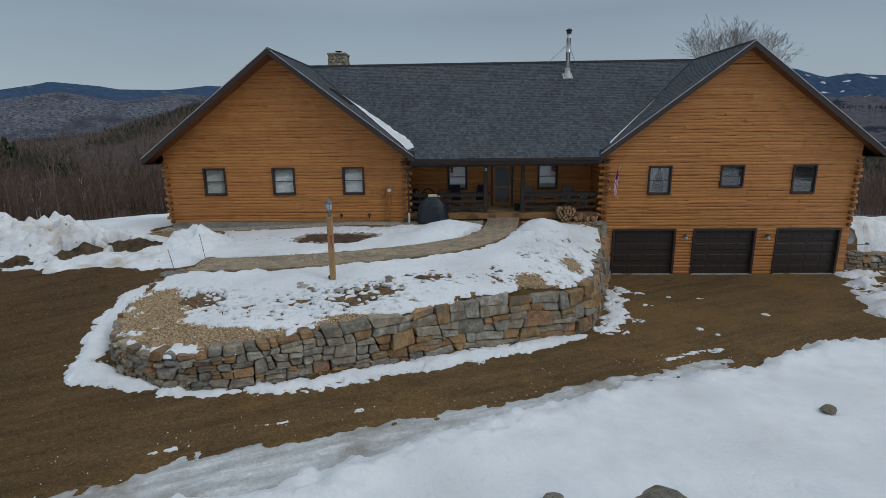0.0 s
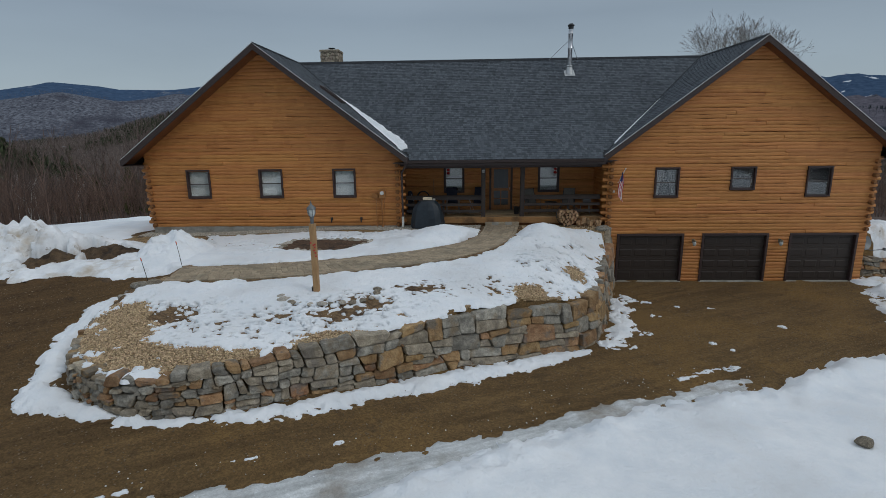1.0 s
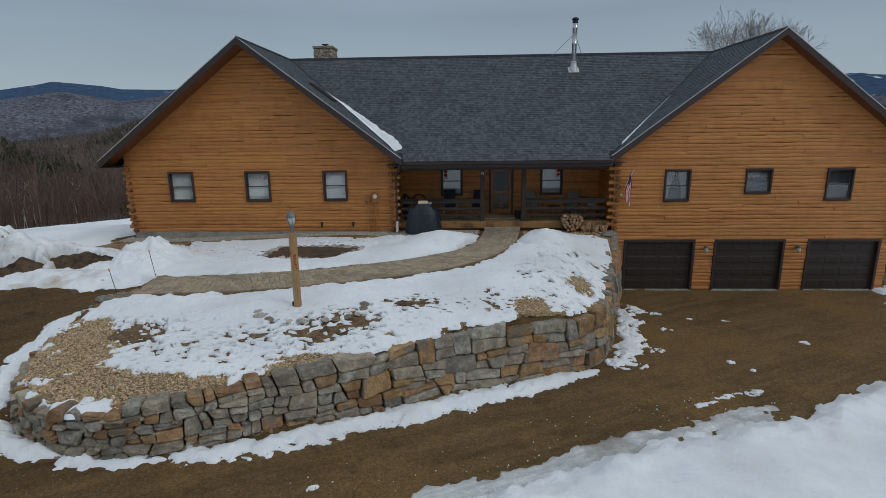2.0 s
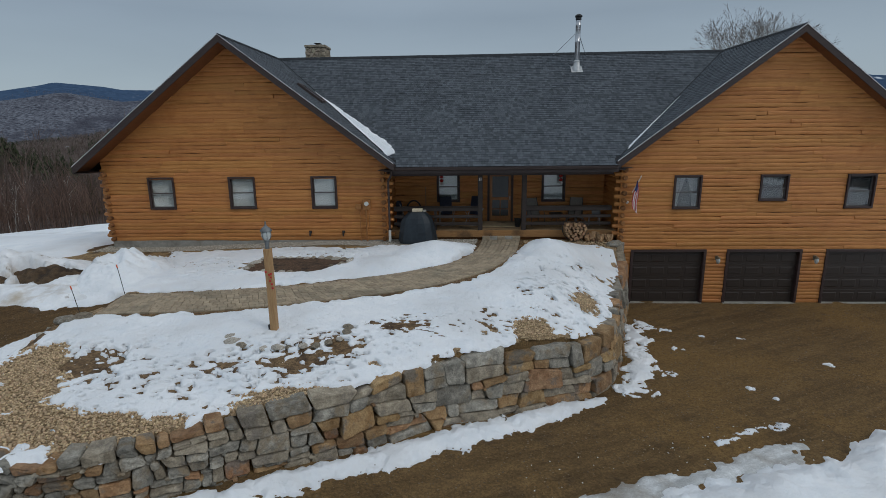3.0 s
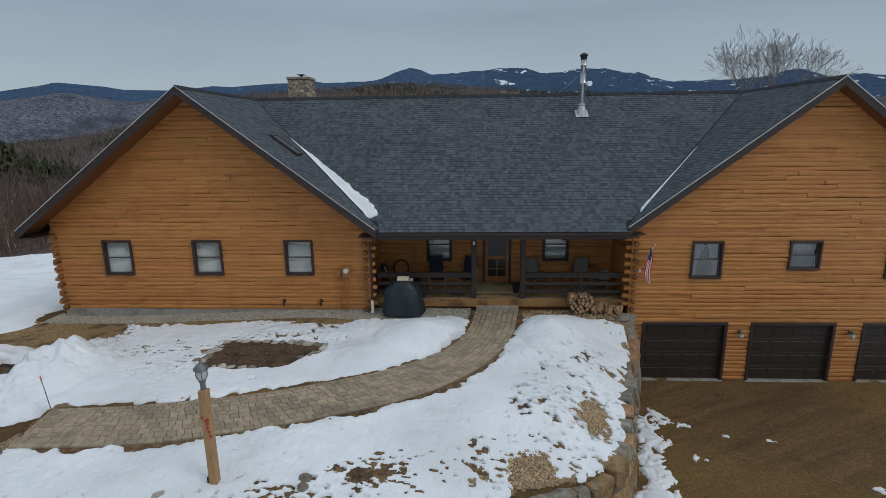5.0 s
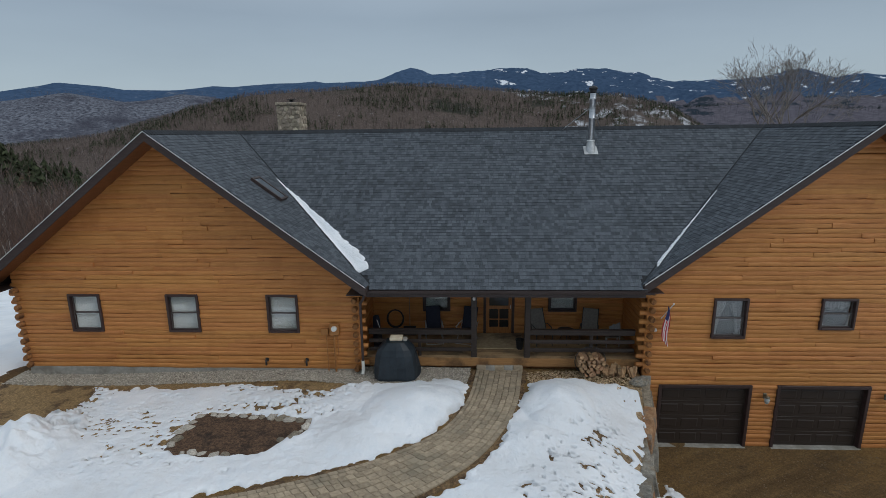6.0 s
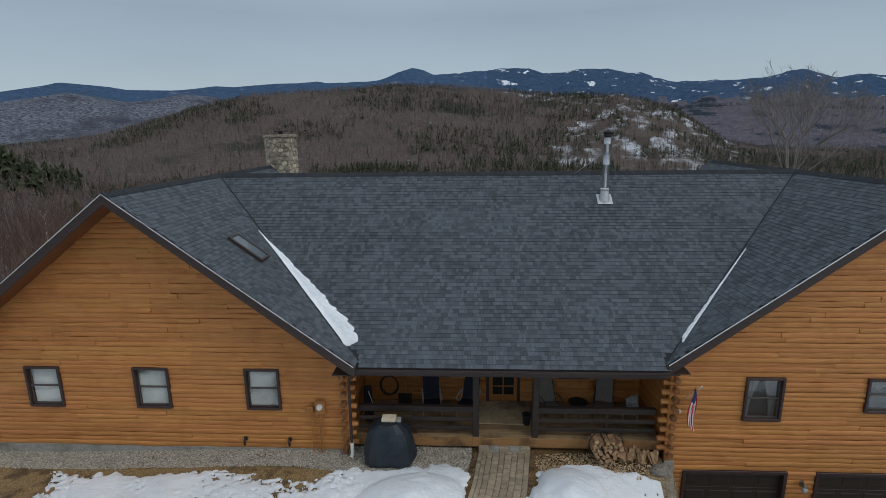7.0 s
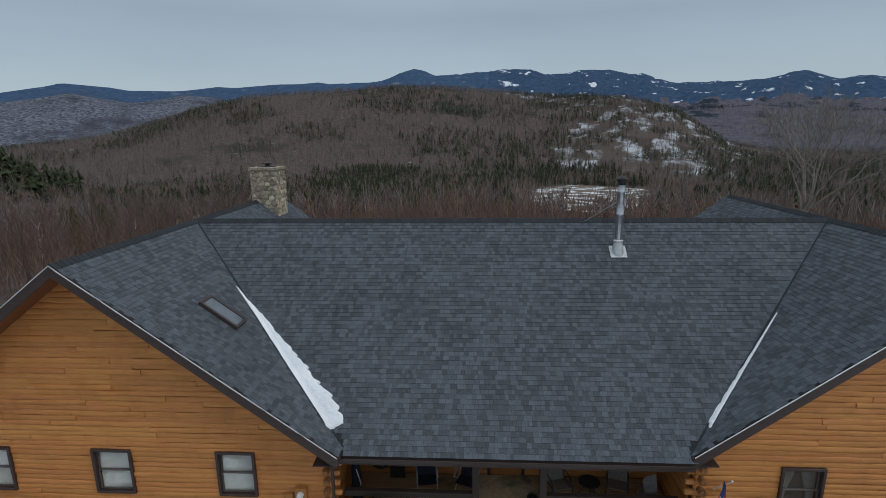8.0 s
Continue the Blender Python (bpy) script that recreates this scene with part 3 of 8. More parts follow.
# corners where the logs cross and stick out
def corner_ends(x, side, z0, z1, seed, reach=(0.16, 0.24)):
    rs = random.Random(seed)
    k, z = 0, z0
    while z < z1:
        r = 0.078
        zc = z + COURSE / 2
        if k % 2:
            e = x + side * rs.uniform(*reach)
            g = Geo().tube([(x - side * 0.1, FRONT + 0.10, zc), (e - side * 0.03, FRONT + 0.10, zc), (e, FRONT + 0.10, zc)], [r, r, r * 0.82], 10)
        else:
            f = FRONT - rs.uniform(0.10, 0.2)
            xx = x - side * 0.12
            g = Geo().tube([(xx, FRONT + 0.1, zc), (xx, f + 0.03, zc), (xx, f, zc)], [r * 1.15, r * 1.15, r * 0.9], 10)
        part("log_end", g, LOG_END if k % 2 == 0 else LOG, house, smooth="angle")
        z += COURSE
        k += 1


corner_ends(LEFT_X[0], -1, 0.02, 2.75, 1, (0.10, 0.2))
corner_ends(LEFT_X[1], 1, 0.02, 2.75, 2)
corner_ends(RIGHT_X[0], -1, 0.02, 2.75, 3)
corner_ends(RIGHT_X[1], 1, -0.3, 2.75, 4, (0.10, 0.2))


# ---- roof ----
def wing_z(x, ridge):
    return RIDGE - WING_SLOPE * abs(x - ridge)


def main_z(y):
    return RIDGE - MAIN_SLOPE * abs(MAIN_RIDGE_Y - y)


def roof_slope(poly):
    return part("roof_slope", Geo().prism(poly, (0, 0, -0.16)), ROOF_DECK, house)


for rx, RAKE_Y, BACK_Y in ((LEFT_RIDGE, RAKE_END[-1], ROOF_BACK[-1]), (RIGHT_RIDGE, RAKE_END[1], ROOF_BACK[1])):
    for sd in (-1, 1):
        ex = rx + sd * RUN
        roof_slope([(rx, RAKE_Y + 0.02, RIDGE), (ex, RAKE_Y + 0.02, wing_z(ex, rx)), (ex, BACK_Y, wing_z(ex, rx)), (rx, BACK_Y, RIDGE)])
li, ri = LEFT_RIDGE + RUN, RIGHT_RIDGE - RUN
roof = part("roof", Geo().prism([(li - 0.05, MAIN_EAVE_Y, main_z(MAIN_EAVE_Y)), (ri + 0.05, MAIN_EAVE_Y, main_z(MAIN_EAVE_Y)), (RIGHT_RIDGE, MAIN_RIDGE_Y, RIDGE), (LEFT_RIDGE, MAIN_RIDGE_Y, RIDGE)], (0, 0, -0.16)), ROOF_DECK, house, "dark charcoal asphalt shingle roof")
roof_slope([(LEFT_RIDGE, MAIN_RIDGE_Y, RIDGE), (RIGHT_RIDGE, MAIN_RIDGE_Y, RIDGE), (ri, 37.6, main_z(37.6)), (li, 37.6, main_z(37.6))])


def shingle_rows(u0, u1, length, seed, exposure=0.128):
    """Places of shingles on a slope: (u, width, distance up the slope)."""
    rs = random.Random(seed)
    w = 0.0
    while w < length:
        u = u0 - rs.uniform(0, 0.25)
        while u < u1:
            k = rs.choice((0.08, 0.10, 0.13, 0.16, 0.18, 0.11))
            yield u, k, w, rs.uniform(0, 1)
            u += k
        w += exposure


def shingle_corners(k, lift):
    """A shingle lying on the plane z = 0, its lower edge at y = 0."""
    t, ln, b = 0.010 + 0.010 * lift, 0.15, 0.005
    vs = [(b * 0.5, 0, 0.002), (k - b * 0.5, 0, 0.002), (k - b * 0.5, 0, t), (b * 0.5, 0, t), (b * 0.5, ln, 0.004), (k - b * 0.5, ln, 0.004)]
    return vs, [(0, 1, 2, 3), (3, 2, 5, 4), (0, 3, 4), (1, 5, 2)]


def slope_frame(origin, along, up):
    a, b = Vector(along).normalized(), Vector(up).normalized()
    c = a.cross(b)
    return Matrix.Translation(origin) @ Matrix((a, b, c)).transposed().to_4x4()


def lay_slope(M, u0, u1, length, seed, keep, singles=None):
    g = Geo()
    for u, k, w, lift in shingle_rows(u0, u1, length, seed):
        p = M @ Vector((u + k / 2, w + 0.07, 0))
        if not keep(p):
            continue
        vs, fs = shingle_corners(k, lift)
        if singles and singles(p):
            key = (round(k, 2), round(lift * 3))
            if key not in shingle_meshes:
                shingle_meshes[key] = mesh_of("shingle", Geo().add(*shingle_corners(k, key[1] / 3)), SHINGLE)
            ob = new("shingle", shingle_meshes[key])
            ob.matrix_basis = M @ Matrix.Translation((u, w, 0.004))
            under(ob, roof)
        else:
            g.add([M @ (Vector(v) + Vector((u, w, 0.004))) for v in vs], fs)
    ob = part("shingles", mesh_of("shingles", g, SHINGLE_J, fix=False), None, roof)
    return tagged(ob, kind="stuff")


def lay_main_roof():
    m = slope_frame((0, MAIN_EAVE_Y - 0.03, main_z(MAIN_EAVE_Y - 0.03)), (1, 0, 0), (0, 1, MAIN_SLOPE))
    ln = (MAIN_RIDGE_Y - MAIN_EAVE_Y + 0.03) * math.hypot(1, MAIN_SLOPE)
    lay_slope(m, LEFT_RIDGE, RIGHT_RIDGE, ln - 0.12, 21,
              lambda p: p.z > wing_z(p.x, LEFT_RIDGE) - 0.12 and p.z > wing_z(p.x, RIGHT_RIDGE) - 0.12 and (p.y > MAIN_EAVE_Y + 0.4 or li < p.x < ri),
              lambda p: p.y < MAIN_EAVE_Y + 0.66)
    for rx, sd in ((LEFT_RIDGE, 1), (RIGHT_RIDGE, -1)):
        RAKE_Y, BACK_Y = RAKE_END[-sd], ROOF_BACK[-sd]
        ex = rx + sd * (RUN + 0.03)
        # u runs along the eaves so that the slope's upper side points outwards
        m = slope_frame((ex, 0, wing_z(ex, rx)), (0, sd, 0), (-sd, 0, WING_SLOPE))
        ln = (RUN + 0.03) * math.hypot(1, WING_SLOPE)
        a, b = (RAKE_Y, BACK_Y) if sd > 0 else (-BACK_Y, -RAKE_Y)
        lay_slope(m, a + 0.02, b, ln - 0.12, 30 + sd, lambda p, front=RAKE_Y: p.z > main_z(p.y) - 0.10 and p.y > front + 0.02)


shingle_meshes = {}

# ridge caps
def ridge_caps(p, q, across, slope):
    p, q, across = Vector(p), Vector(q), Vector(across)
    d = (q - p).normalized()
    up = Vector((0, 0, 1))
    h0, h1, dn = 0.040, 0.026, -0.14 * slope
    vs = [across * 0.14 + up * (h0 + dn), up * (h0 + 0.012), across * -0.14 + up * (h0 + dn),
          d * 0.2 + across * 0.14 + up * (h1 + dn), d * 0.2 + up * (h1 + 0.012), d * 0.2 - across * 0.14 + up * (h1 + dn)]
    vs += [v - up * 0.03 for v in vs[:3]]
    me = mesh_of("ridge_cap", Geo().add(vs, [(0, 1, 4, 3), (1, 2, 5, 4), (0, 6, 7, 1), (1, 7, 8, 2)]), SHADED_SHINGLE, fix=False)
    for i in range(int((q - p).length / 0.15)):
        ob = new("ridge_cap", me)
        ob.location = p + d * (i * 0.15)
        under(ob, roof)


ridge_caps((LEFT_RIDGE, MAIN_RIDGE_Y, RIDGE), (RIGHT_RIDGE, MAIN_RIDGE_Y, RIDGE), (0, 1, 0), MAIN_SLOPE)
for rx, RAKE_Y, BACK_Y in ((LEFT_RIDGE, RAKE_END[-1], ROOF_BACK[-1]), (RIGHT_RIDGE, RAKE_END[1], ROOF_BACK[1])):
    ridge_caps((rx, RAKE_Y, RIDGE), (rx, BACK_Y, RIDGE), (1, 0, 0), WING_SLOPE)

# woven valleys between main slope and wings: dark strips added as their crease shade
for rx, sd in ((LEFT_RIDGE, 1), (RIGHT_RIDGE, -1)):
    va = Vector((rx, MAIN_RIDGE_Y, RIDGE))
    vb = Vector((rx + sd * (MAIN_RIDGE_Y - MAIN_EAVE_Y - 0.1) * MAIN_SLOPE / WING_SLOPE, MAIN_EAVE_Y + 0.1, main_z(MAIN_EAVE_Y + 0.1)))
    strip, n, rows = Geo(), 24, []
    for i in range(n + 1):
        p = va.lerp(vb, i / n)
        w = 0.028 + 0.010 * noise.noise(Vector((i * 1.7, rx, 0.0)))
        rows += [p + Vector((-sd * w, 0, 0.032 + WING_SLOPE * w)), p + Vector((0, 0, 0.028)), p + Vector((0, w, 0.032 + MAIN_SLOPE * w))]
    strip.add(rows, [(3 * i + k, 3 * i + k + 1, 3 * i + k + 4, 3 * i + k + 3) for i in range(n) for k in (0, 1)])
    part("valley", mesh_of("valley", strip, SHADED_SHINGLE, fix=False), None, roof, "dark strip added as crease shade along the roof valley")

# rake boards, soffits and drip edges of the gables
for rx, RAKE_Y, BACK_Y in ((LEFT_RIDGE, RAKE_END[-1], ROOF_BACK[-1]), (RIGHT_RIDGE, RAKE_END[1], ROOF_BACK[1])):
    for sd in (-1, 1):
        ex = rx + sd * (RUN + 0.02)
        zt, ze = RIDGE, wing_z(ex, rx)
        part("rake_board", Geo().prism([(rx, RAKE_Y, zt - 0.005), (ex, RAKE_Y, ze - 0.005), (ex, RAKE_Y, ze - 0.24), (ex - sd * 0.14, RAKE_Y, ze - 0.24 + 0.06), (rx, RAKE_Y, zt - 0.25)], (0, -0.035, 0)), FASCIA, house)
        part("drip_edge", Geo().prism([(rx, RAKE_Y - 0.037, zt + 0.022), (ex, RAKE_Y - 0.037, ze + 0.022), (ex, RAKE_Y - 0.037, ze - 0.004), (rx, RAKE_Y - 0.037, zt - 0.004)], (0, -0.012, 0)), DRIP, house, "thin pale metal drip edge")
        part("soffit", Geo().prism([(rx, RAKE_Y + 0.01, zt - 0.165), (ex, RAKE_Y + 0.01, ze - 0.165), (ex, FRONT + 0.05, ze - 0.165), (rx, FRONT + 0.05, zt - 0.165)], (0, 0, -0.03)), SHADED_SOFFIT, house)
        part("eave_board", Geo().box(ex - 0.03, ex + 0.01, RAKE_Y - 0.02, BACK_Y, ze - 0.24, ze - 0.015), FASCIA, house)
        wx = rx + sd * 5.35
        part("eave_soffit", Geo().box(min(wx, ex), max(wx, ex), RAKE_Y + 0.01, BACK_Y, ze - 0.255, ze - 0.235), FASCIA, house)

# porch eaves and gutter
ez = main_z(MAIN_EAVE_Y)
part("eave_board", Geo().box(li - 0.05, ri + 0.05, MAIN_EAVE_Y - 0.005, MAIN_EAVE_Y + 0.03, ez - 0.26, ez - 0.02), FASCIA, house)
gut = Geo()
gp = [(0.0, 0.0), (0.0, -0.10), (-0.05, -0.125), (-0.10, -0.10), (-0.125, -0.02), (-0.125, 0.0), (-0.112, 0.0), (-0.112, -0.02), (-0.09, -0.09), (-0.05, -0.112), (-0.012, -0.09), (-0.012, 0.0)]
gut.prism([(li + 0.02, MAIN_EAVE_Y - 0.008 + a, ez - 0.03 + b) for a, b in gp], (ri - li - 0.04, 0, 0))
part("gutter", gut, FASCIA, house, "brown metal gutter")
spout = Geo().tube([(-3.98, MAIN_EAVE_Y - 0.07, ez - 0.14), (-3.98, MAIN_EAVE_Y - 0.07, ez - 0.24), (-4.0, MAIN_EAVE_Y - 0.05, ez - 0.32), (-4.12, FRONT - 0.33, ez - 0.48), (-4.15, FRONT - 0.30, ez - 0.56), (-4.15, FRONT - 0.30, 0.42)], 0.042, 8)
part("downspout", spout, FASCIA, house, smooth="angle")
part("downspout_boot", Geo().tube([(-4.15, FRONT - 0.30, 0.46), (-4.15, FRONT - 0.30, 0.10), (-4.17, FRONT - 0.34, 0.02)], [0.05, 0.05, 0.05], 8), mat("white_plastic", (0.7, 0.68, 0.62), (0.78, 0.76, 0.7), 5.0, rough=0.5), house, "white plastic downspout end")
part("porch_ceiling", Geo().box(LEFT_X[1], RIGHT_X[0], MAIN_EAVE_Y + 0.03, PORCH_Y + 0.2, 2.66, 2.70), FASCIA, house)
part("porch_beam", Geo().box(LEFT_X[1], RIGHT_X[0], PORCH_EDGE + 0.02, PORCH_EDGE + 0.18, 2.44, 2.66), FASCIA, house)

# ---- windows and doors of the house ----
GLASS = bpy.data.materials.new("window_glass")
GLASS.use_nodes = True
gb = GLASS.node_tree.nodes["Principled BSDF"]
gb.inputs["Base Color"].default_value = (0.9, 0.93, 0.93, 1)
gb.inputs["Roughness"].default_value = 0.03
gb.inputs["Transmission Weight"].default_value = 1.0
gb.inputs["IOR"].default_value = 1.7
BLIND = mat("white_blind", (0.70, 0.71, 0.69), (0.80, 0.81, 0.79), 3.0, (1, 1, 18), rough=0.8, bump=0.3)
CURTAIN = mat("pale_curtain", (0.20, 0.21, 0.21), (0.30, 0.31, 0.31), 5.0, (9, 9, 0.6), rough=0.9, bump=0.5)
SASH = mat("brown_sash", (0.075, 0.060, 0.056), (0.10, 0.082, 0.076), 6.0, rough=0.5)


def window(x0, x1, z0, z1, y, cover, rail=0.5):
    """A double-hung window in a wall facing -y, y being the wall's outer face. cover: blind, curtains or none."""
    w = part("window", Geo().box(x0, x0 + 0.07, y - 0.05, y + 0.12, z0, z1).box(x1 - 0.07, x1, y - 0.05, y + 0.12, z0, z1)
             .box(x0 + 0.07, x1 - 0.07, y - 0.05, y + 0.12, z1 - 0.07, z1).box(x0 + 0.07, x1 - 0.07, y - 0.055, y + 0.12, z0, z0 + 0.07), TRIM, house, "double-hung window in a dark brown frame")
    zm = z0 + (z1 - z0) * rail
    a, b = x0 + 0.072, x1 - 0.072
    for lo, hi, yy in ((z0 + 0.072, zm + 0.02, y + 0.03), (zm - 0.02, z1 - 0.072, y + 0.065)):
        part("sash", Geo().box(a, a + 0.035, yy, yy + 0.03, lo, hi, 0.004).box(b - 0.035, b, yy, yy + 0.03, lo, hi, 0.004)
             .box(a + 0.035, b - 0.035, yy, yy + 0.03, lo, lo + 0.04, 0.004).box(a + 0.035, b - 0.035, yy, yy + 0.03, hi - 0.035, hi, 0.004), SASH, w)
        p = part("pane", Geo().add([(a + 0.03, yy + 0.015, lo + 0.03), (b - 0.03, yy + 0.015, lo + 0.03), (b - 0.03, yy + 0.015, hi - 0.03), (a + 0.03, yy + 0.015, hi - 0.03),
                                    (a + 0.03, yy + 0.019, lo + 0.03), (b - 0.03, yy + 0.019, lo + 0.03), (b - 0.03, yy + 0.019, hi - 0.03), (a + 0.03, yy + 0.019, hi - 0.03)],
                                   [(0, 1, 2, 3), (7, 6, 5, 4), (0, 4, 5, 1), (1, 5, 6, 2), (2, 6, 7, 3), (3, 7, 4, 0)]), GLASS, w)
        p.visible_shadow = False
    # added dark panel that stands in for the unlit room behind
    if cover in ("curtain", "valance"):
        part("roller_shade", Geo().box(a, b, y + 0.22, y + 0.23, z0 + 0.02, z1 - 0.05), mat("slate_backing", (0.045, 0.055, 0.062), (0.070, 0.080, 0.088), 9.0, rough=0.7, bump=0), w, "slate grey panel added behind the curtain as the dark room")
    if cover == "blind":
        part("blind", Geo().box(a, b, y + 0.13, y + 0.14, z0 + 0.02, z1 - 0.05), BLIND, w, "white window blind drawn down")
    elif cover == "curtain":
        for sgn, s0 in ((1, a), (-1, b)):
            g, n = Geo(), 10
            vs = []
            for i in range(n + 1):
                t = i / n
                for q in range(9):
                    f = q / 8
                    wd = (0.46 - 0.26 * math.sin(f * math.pi * 0.55) ** 1.5) * (b - a)
                    vs.append((s0 + sgn * wd * t, y + 0.17 + 0.018 * math.sin(t * 26), z1 - 0.05 - f * (z1 - z0 - 0.1)))
            g.add(vs, [(i * 9 + q, i * 9 + q + 1, i * 9 + q + 10, i * 9 + q + 9) for i in range(n) for q in range(8)])
            part("curtain", g, CURTAIN, w, "pale gathered curtain", smooth=True)
    elif cover == "screen":
        part("insect_screen", Geo().box(a, b, y + 0.13, y + 0.136, z0 + 0.02, z1 - 0.05), mat("dark_insect_screen", (0.030, 0.034, 0.038), (0.045, 0.050, 0.055), 30.0, rough=0.7, bump=0), w, "dark insect screen")
    elif cover == "valance":
        g, n = Geo(), 24
        vs = [(a + (b - a) * i / n, y + 0.17 + 0.016 * math.sin(i * 2.1), z1 - 0.06 - q * (0.30 + 0.05 * math.sin(i * 0.8))) for i in range(n + 1) for q in (0, 1)]
        g.add(vs, [(2 * i, 2 * i + 1, 2 * i + 3, 2 * i + 2) for i in range(n)])
        part("curtain", g, CURTAIN, w, "pale short valance curtain", smooth=True)
    return w


for a, b in LEFT_WIN:
    window(a, b, 1.25, 2.49, FRONT, "blind")
for (a, b, c, d), cov in zip(RIGHT_WIN, ("curtain", "valance", "screen")):
    window(a, b, c, d, FRONT, cov)
for a, b, c, d in PORCH_WIN:
    window(a, b, c, d, PORCH_Y, "blind")


def garage_door(x0, x1, z0, z1):
    y = FRONT
    d = part("garage_door", Geo().box(x0, x0 + 0.10, y - 0.035, y + 0.16, z0, z1).box(x1 - 0.10, x1, y - 0.035, y + 0.16, z0, z1).box(x0 + 0.10, x1 - 0.10, y - 0.035, y + 0.16, z1 - 0.10, z1), TRIM, house, "closed dark brown sectional garage door")
    a, b = x0 + 0.102, x1 - 0.102
    rows = 4
    h = (z1 - 0.10 - z0) / rows
    for r in range(rows):
        lo = z0 + r * h
        sec = part("door_section", Geo().box(a, b, y + 0.11, y + 0.15, lo + 0.004, lo + h - 0.004, 0.006), GARAGE, d)
        for c in range(4):
            w = (b - a) / 4
            xa, xb = a + c * w + 0.06, a + (c + 1) * w - 0.06
            za, zb = lo + 0.10, lo + h - 0.10
            # a raised panel with a bevelled rim
            g = Geo().add([(xa, y + 0.112, za), (xb, y + 0.112, za), (xb, y + 0.112, zb), (xa, y + 0.112, zb),
                           (xa + 0.03, y + 0.098, za + 0.03), (xb - 0.03, y + 0.098, za + 0.03), (xb - 0.03, y + 0.098, zb - 0.03), (xa + 0.03, y + 0.098, zb - 0.03)],
                          [(4, 5, 6, 7), (0, 1, 5, 4), (1, 2, 6, 5), (2, 3, 7, 6), (3, 0, 4, 7)])
            part("panel", g, GARAGE, sec)
    part("threshold", Geo().box(x0 + 0.02, x1 - 0.02, y - 0.10, y + 0.16, z0 - 0.12, z0 + 0.010), CONCRETE, house, "concrete garage threshold")


for a, b in DOORS:
    garage_door(a, b, -2.5, -0.39)

# ---- retaining wall of split stone ----
wall_stone = thing("retaining_wall", (-3.0, 15.9, -1.2), "dry-laid retaining wall of large grey and rust-coloured stones", "wall")


def along(line, s):
    """Point and outward normal at the distance s along a line."""
    for (ax, ay), (bx, by) in zip(line, line[1:]):
        ln = math.hypot(bx - ax, by - ay)
        if s <= ln or (bx, by) == line[-1]:
            q = s / ln
            return ax + (bx - ax) * q, ay + (by - ay) * q, (by - ay) / ln, -(bx - ax) / ln
        s -= ln


def smooth_line(pts, rounds=2):
    for _ in range(rounds):
        out = [pts[0]]
        for (ax, ay), (bx, by) in zip(pts, pts[1:]):
            out += [(0.75 * ax + 0.25 * bx, 0.75 * ay + 0.25 * by), (0.25 * ax + 0.75 * bx, 0.25 * ay + 0.75 * by)]
        pts = out + [pts[-1]]
    return pts


def line_length(line):
    return sum(math.hypot(b[0] - a[0], b[1] - a[1]) for a, b in zip(line, line[1:]))


def cell_of(site, others, box):
    """The part of the box (s0, s1, z0, z1) that lies nearer to the site than to the others."""
    poly = [(box[0], box[2]), (box[1], box[2]), (box[1], box[3]), (box[0], box[3])]
    for o in others:
        dx, dy = o[0] - site[0], o[1] - site[1]
        mx, my = (site[0] + o[0]) / 2, (site[1] + o[1]) / 2
        out = []
        for (ax, ay), (bx, by) in zip(poly, poly[1:] + poly[:1]):
            da, db = (ax - mx) * dx + (ay - my) * dy, (bx - mx) * dx + (by - my) * dy
            if da <= 0:
                out.append((ax, ay))
            if da * db < 0:
                q = da / (da - db)
                out.append((ax + (bx - ax) * q, ay + (by - ay) * q))
        poly = out
        if len(poly) < 3:
            return []
    return poly


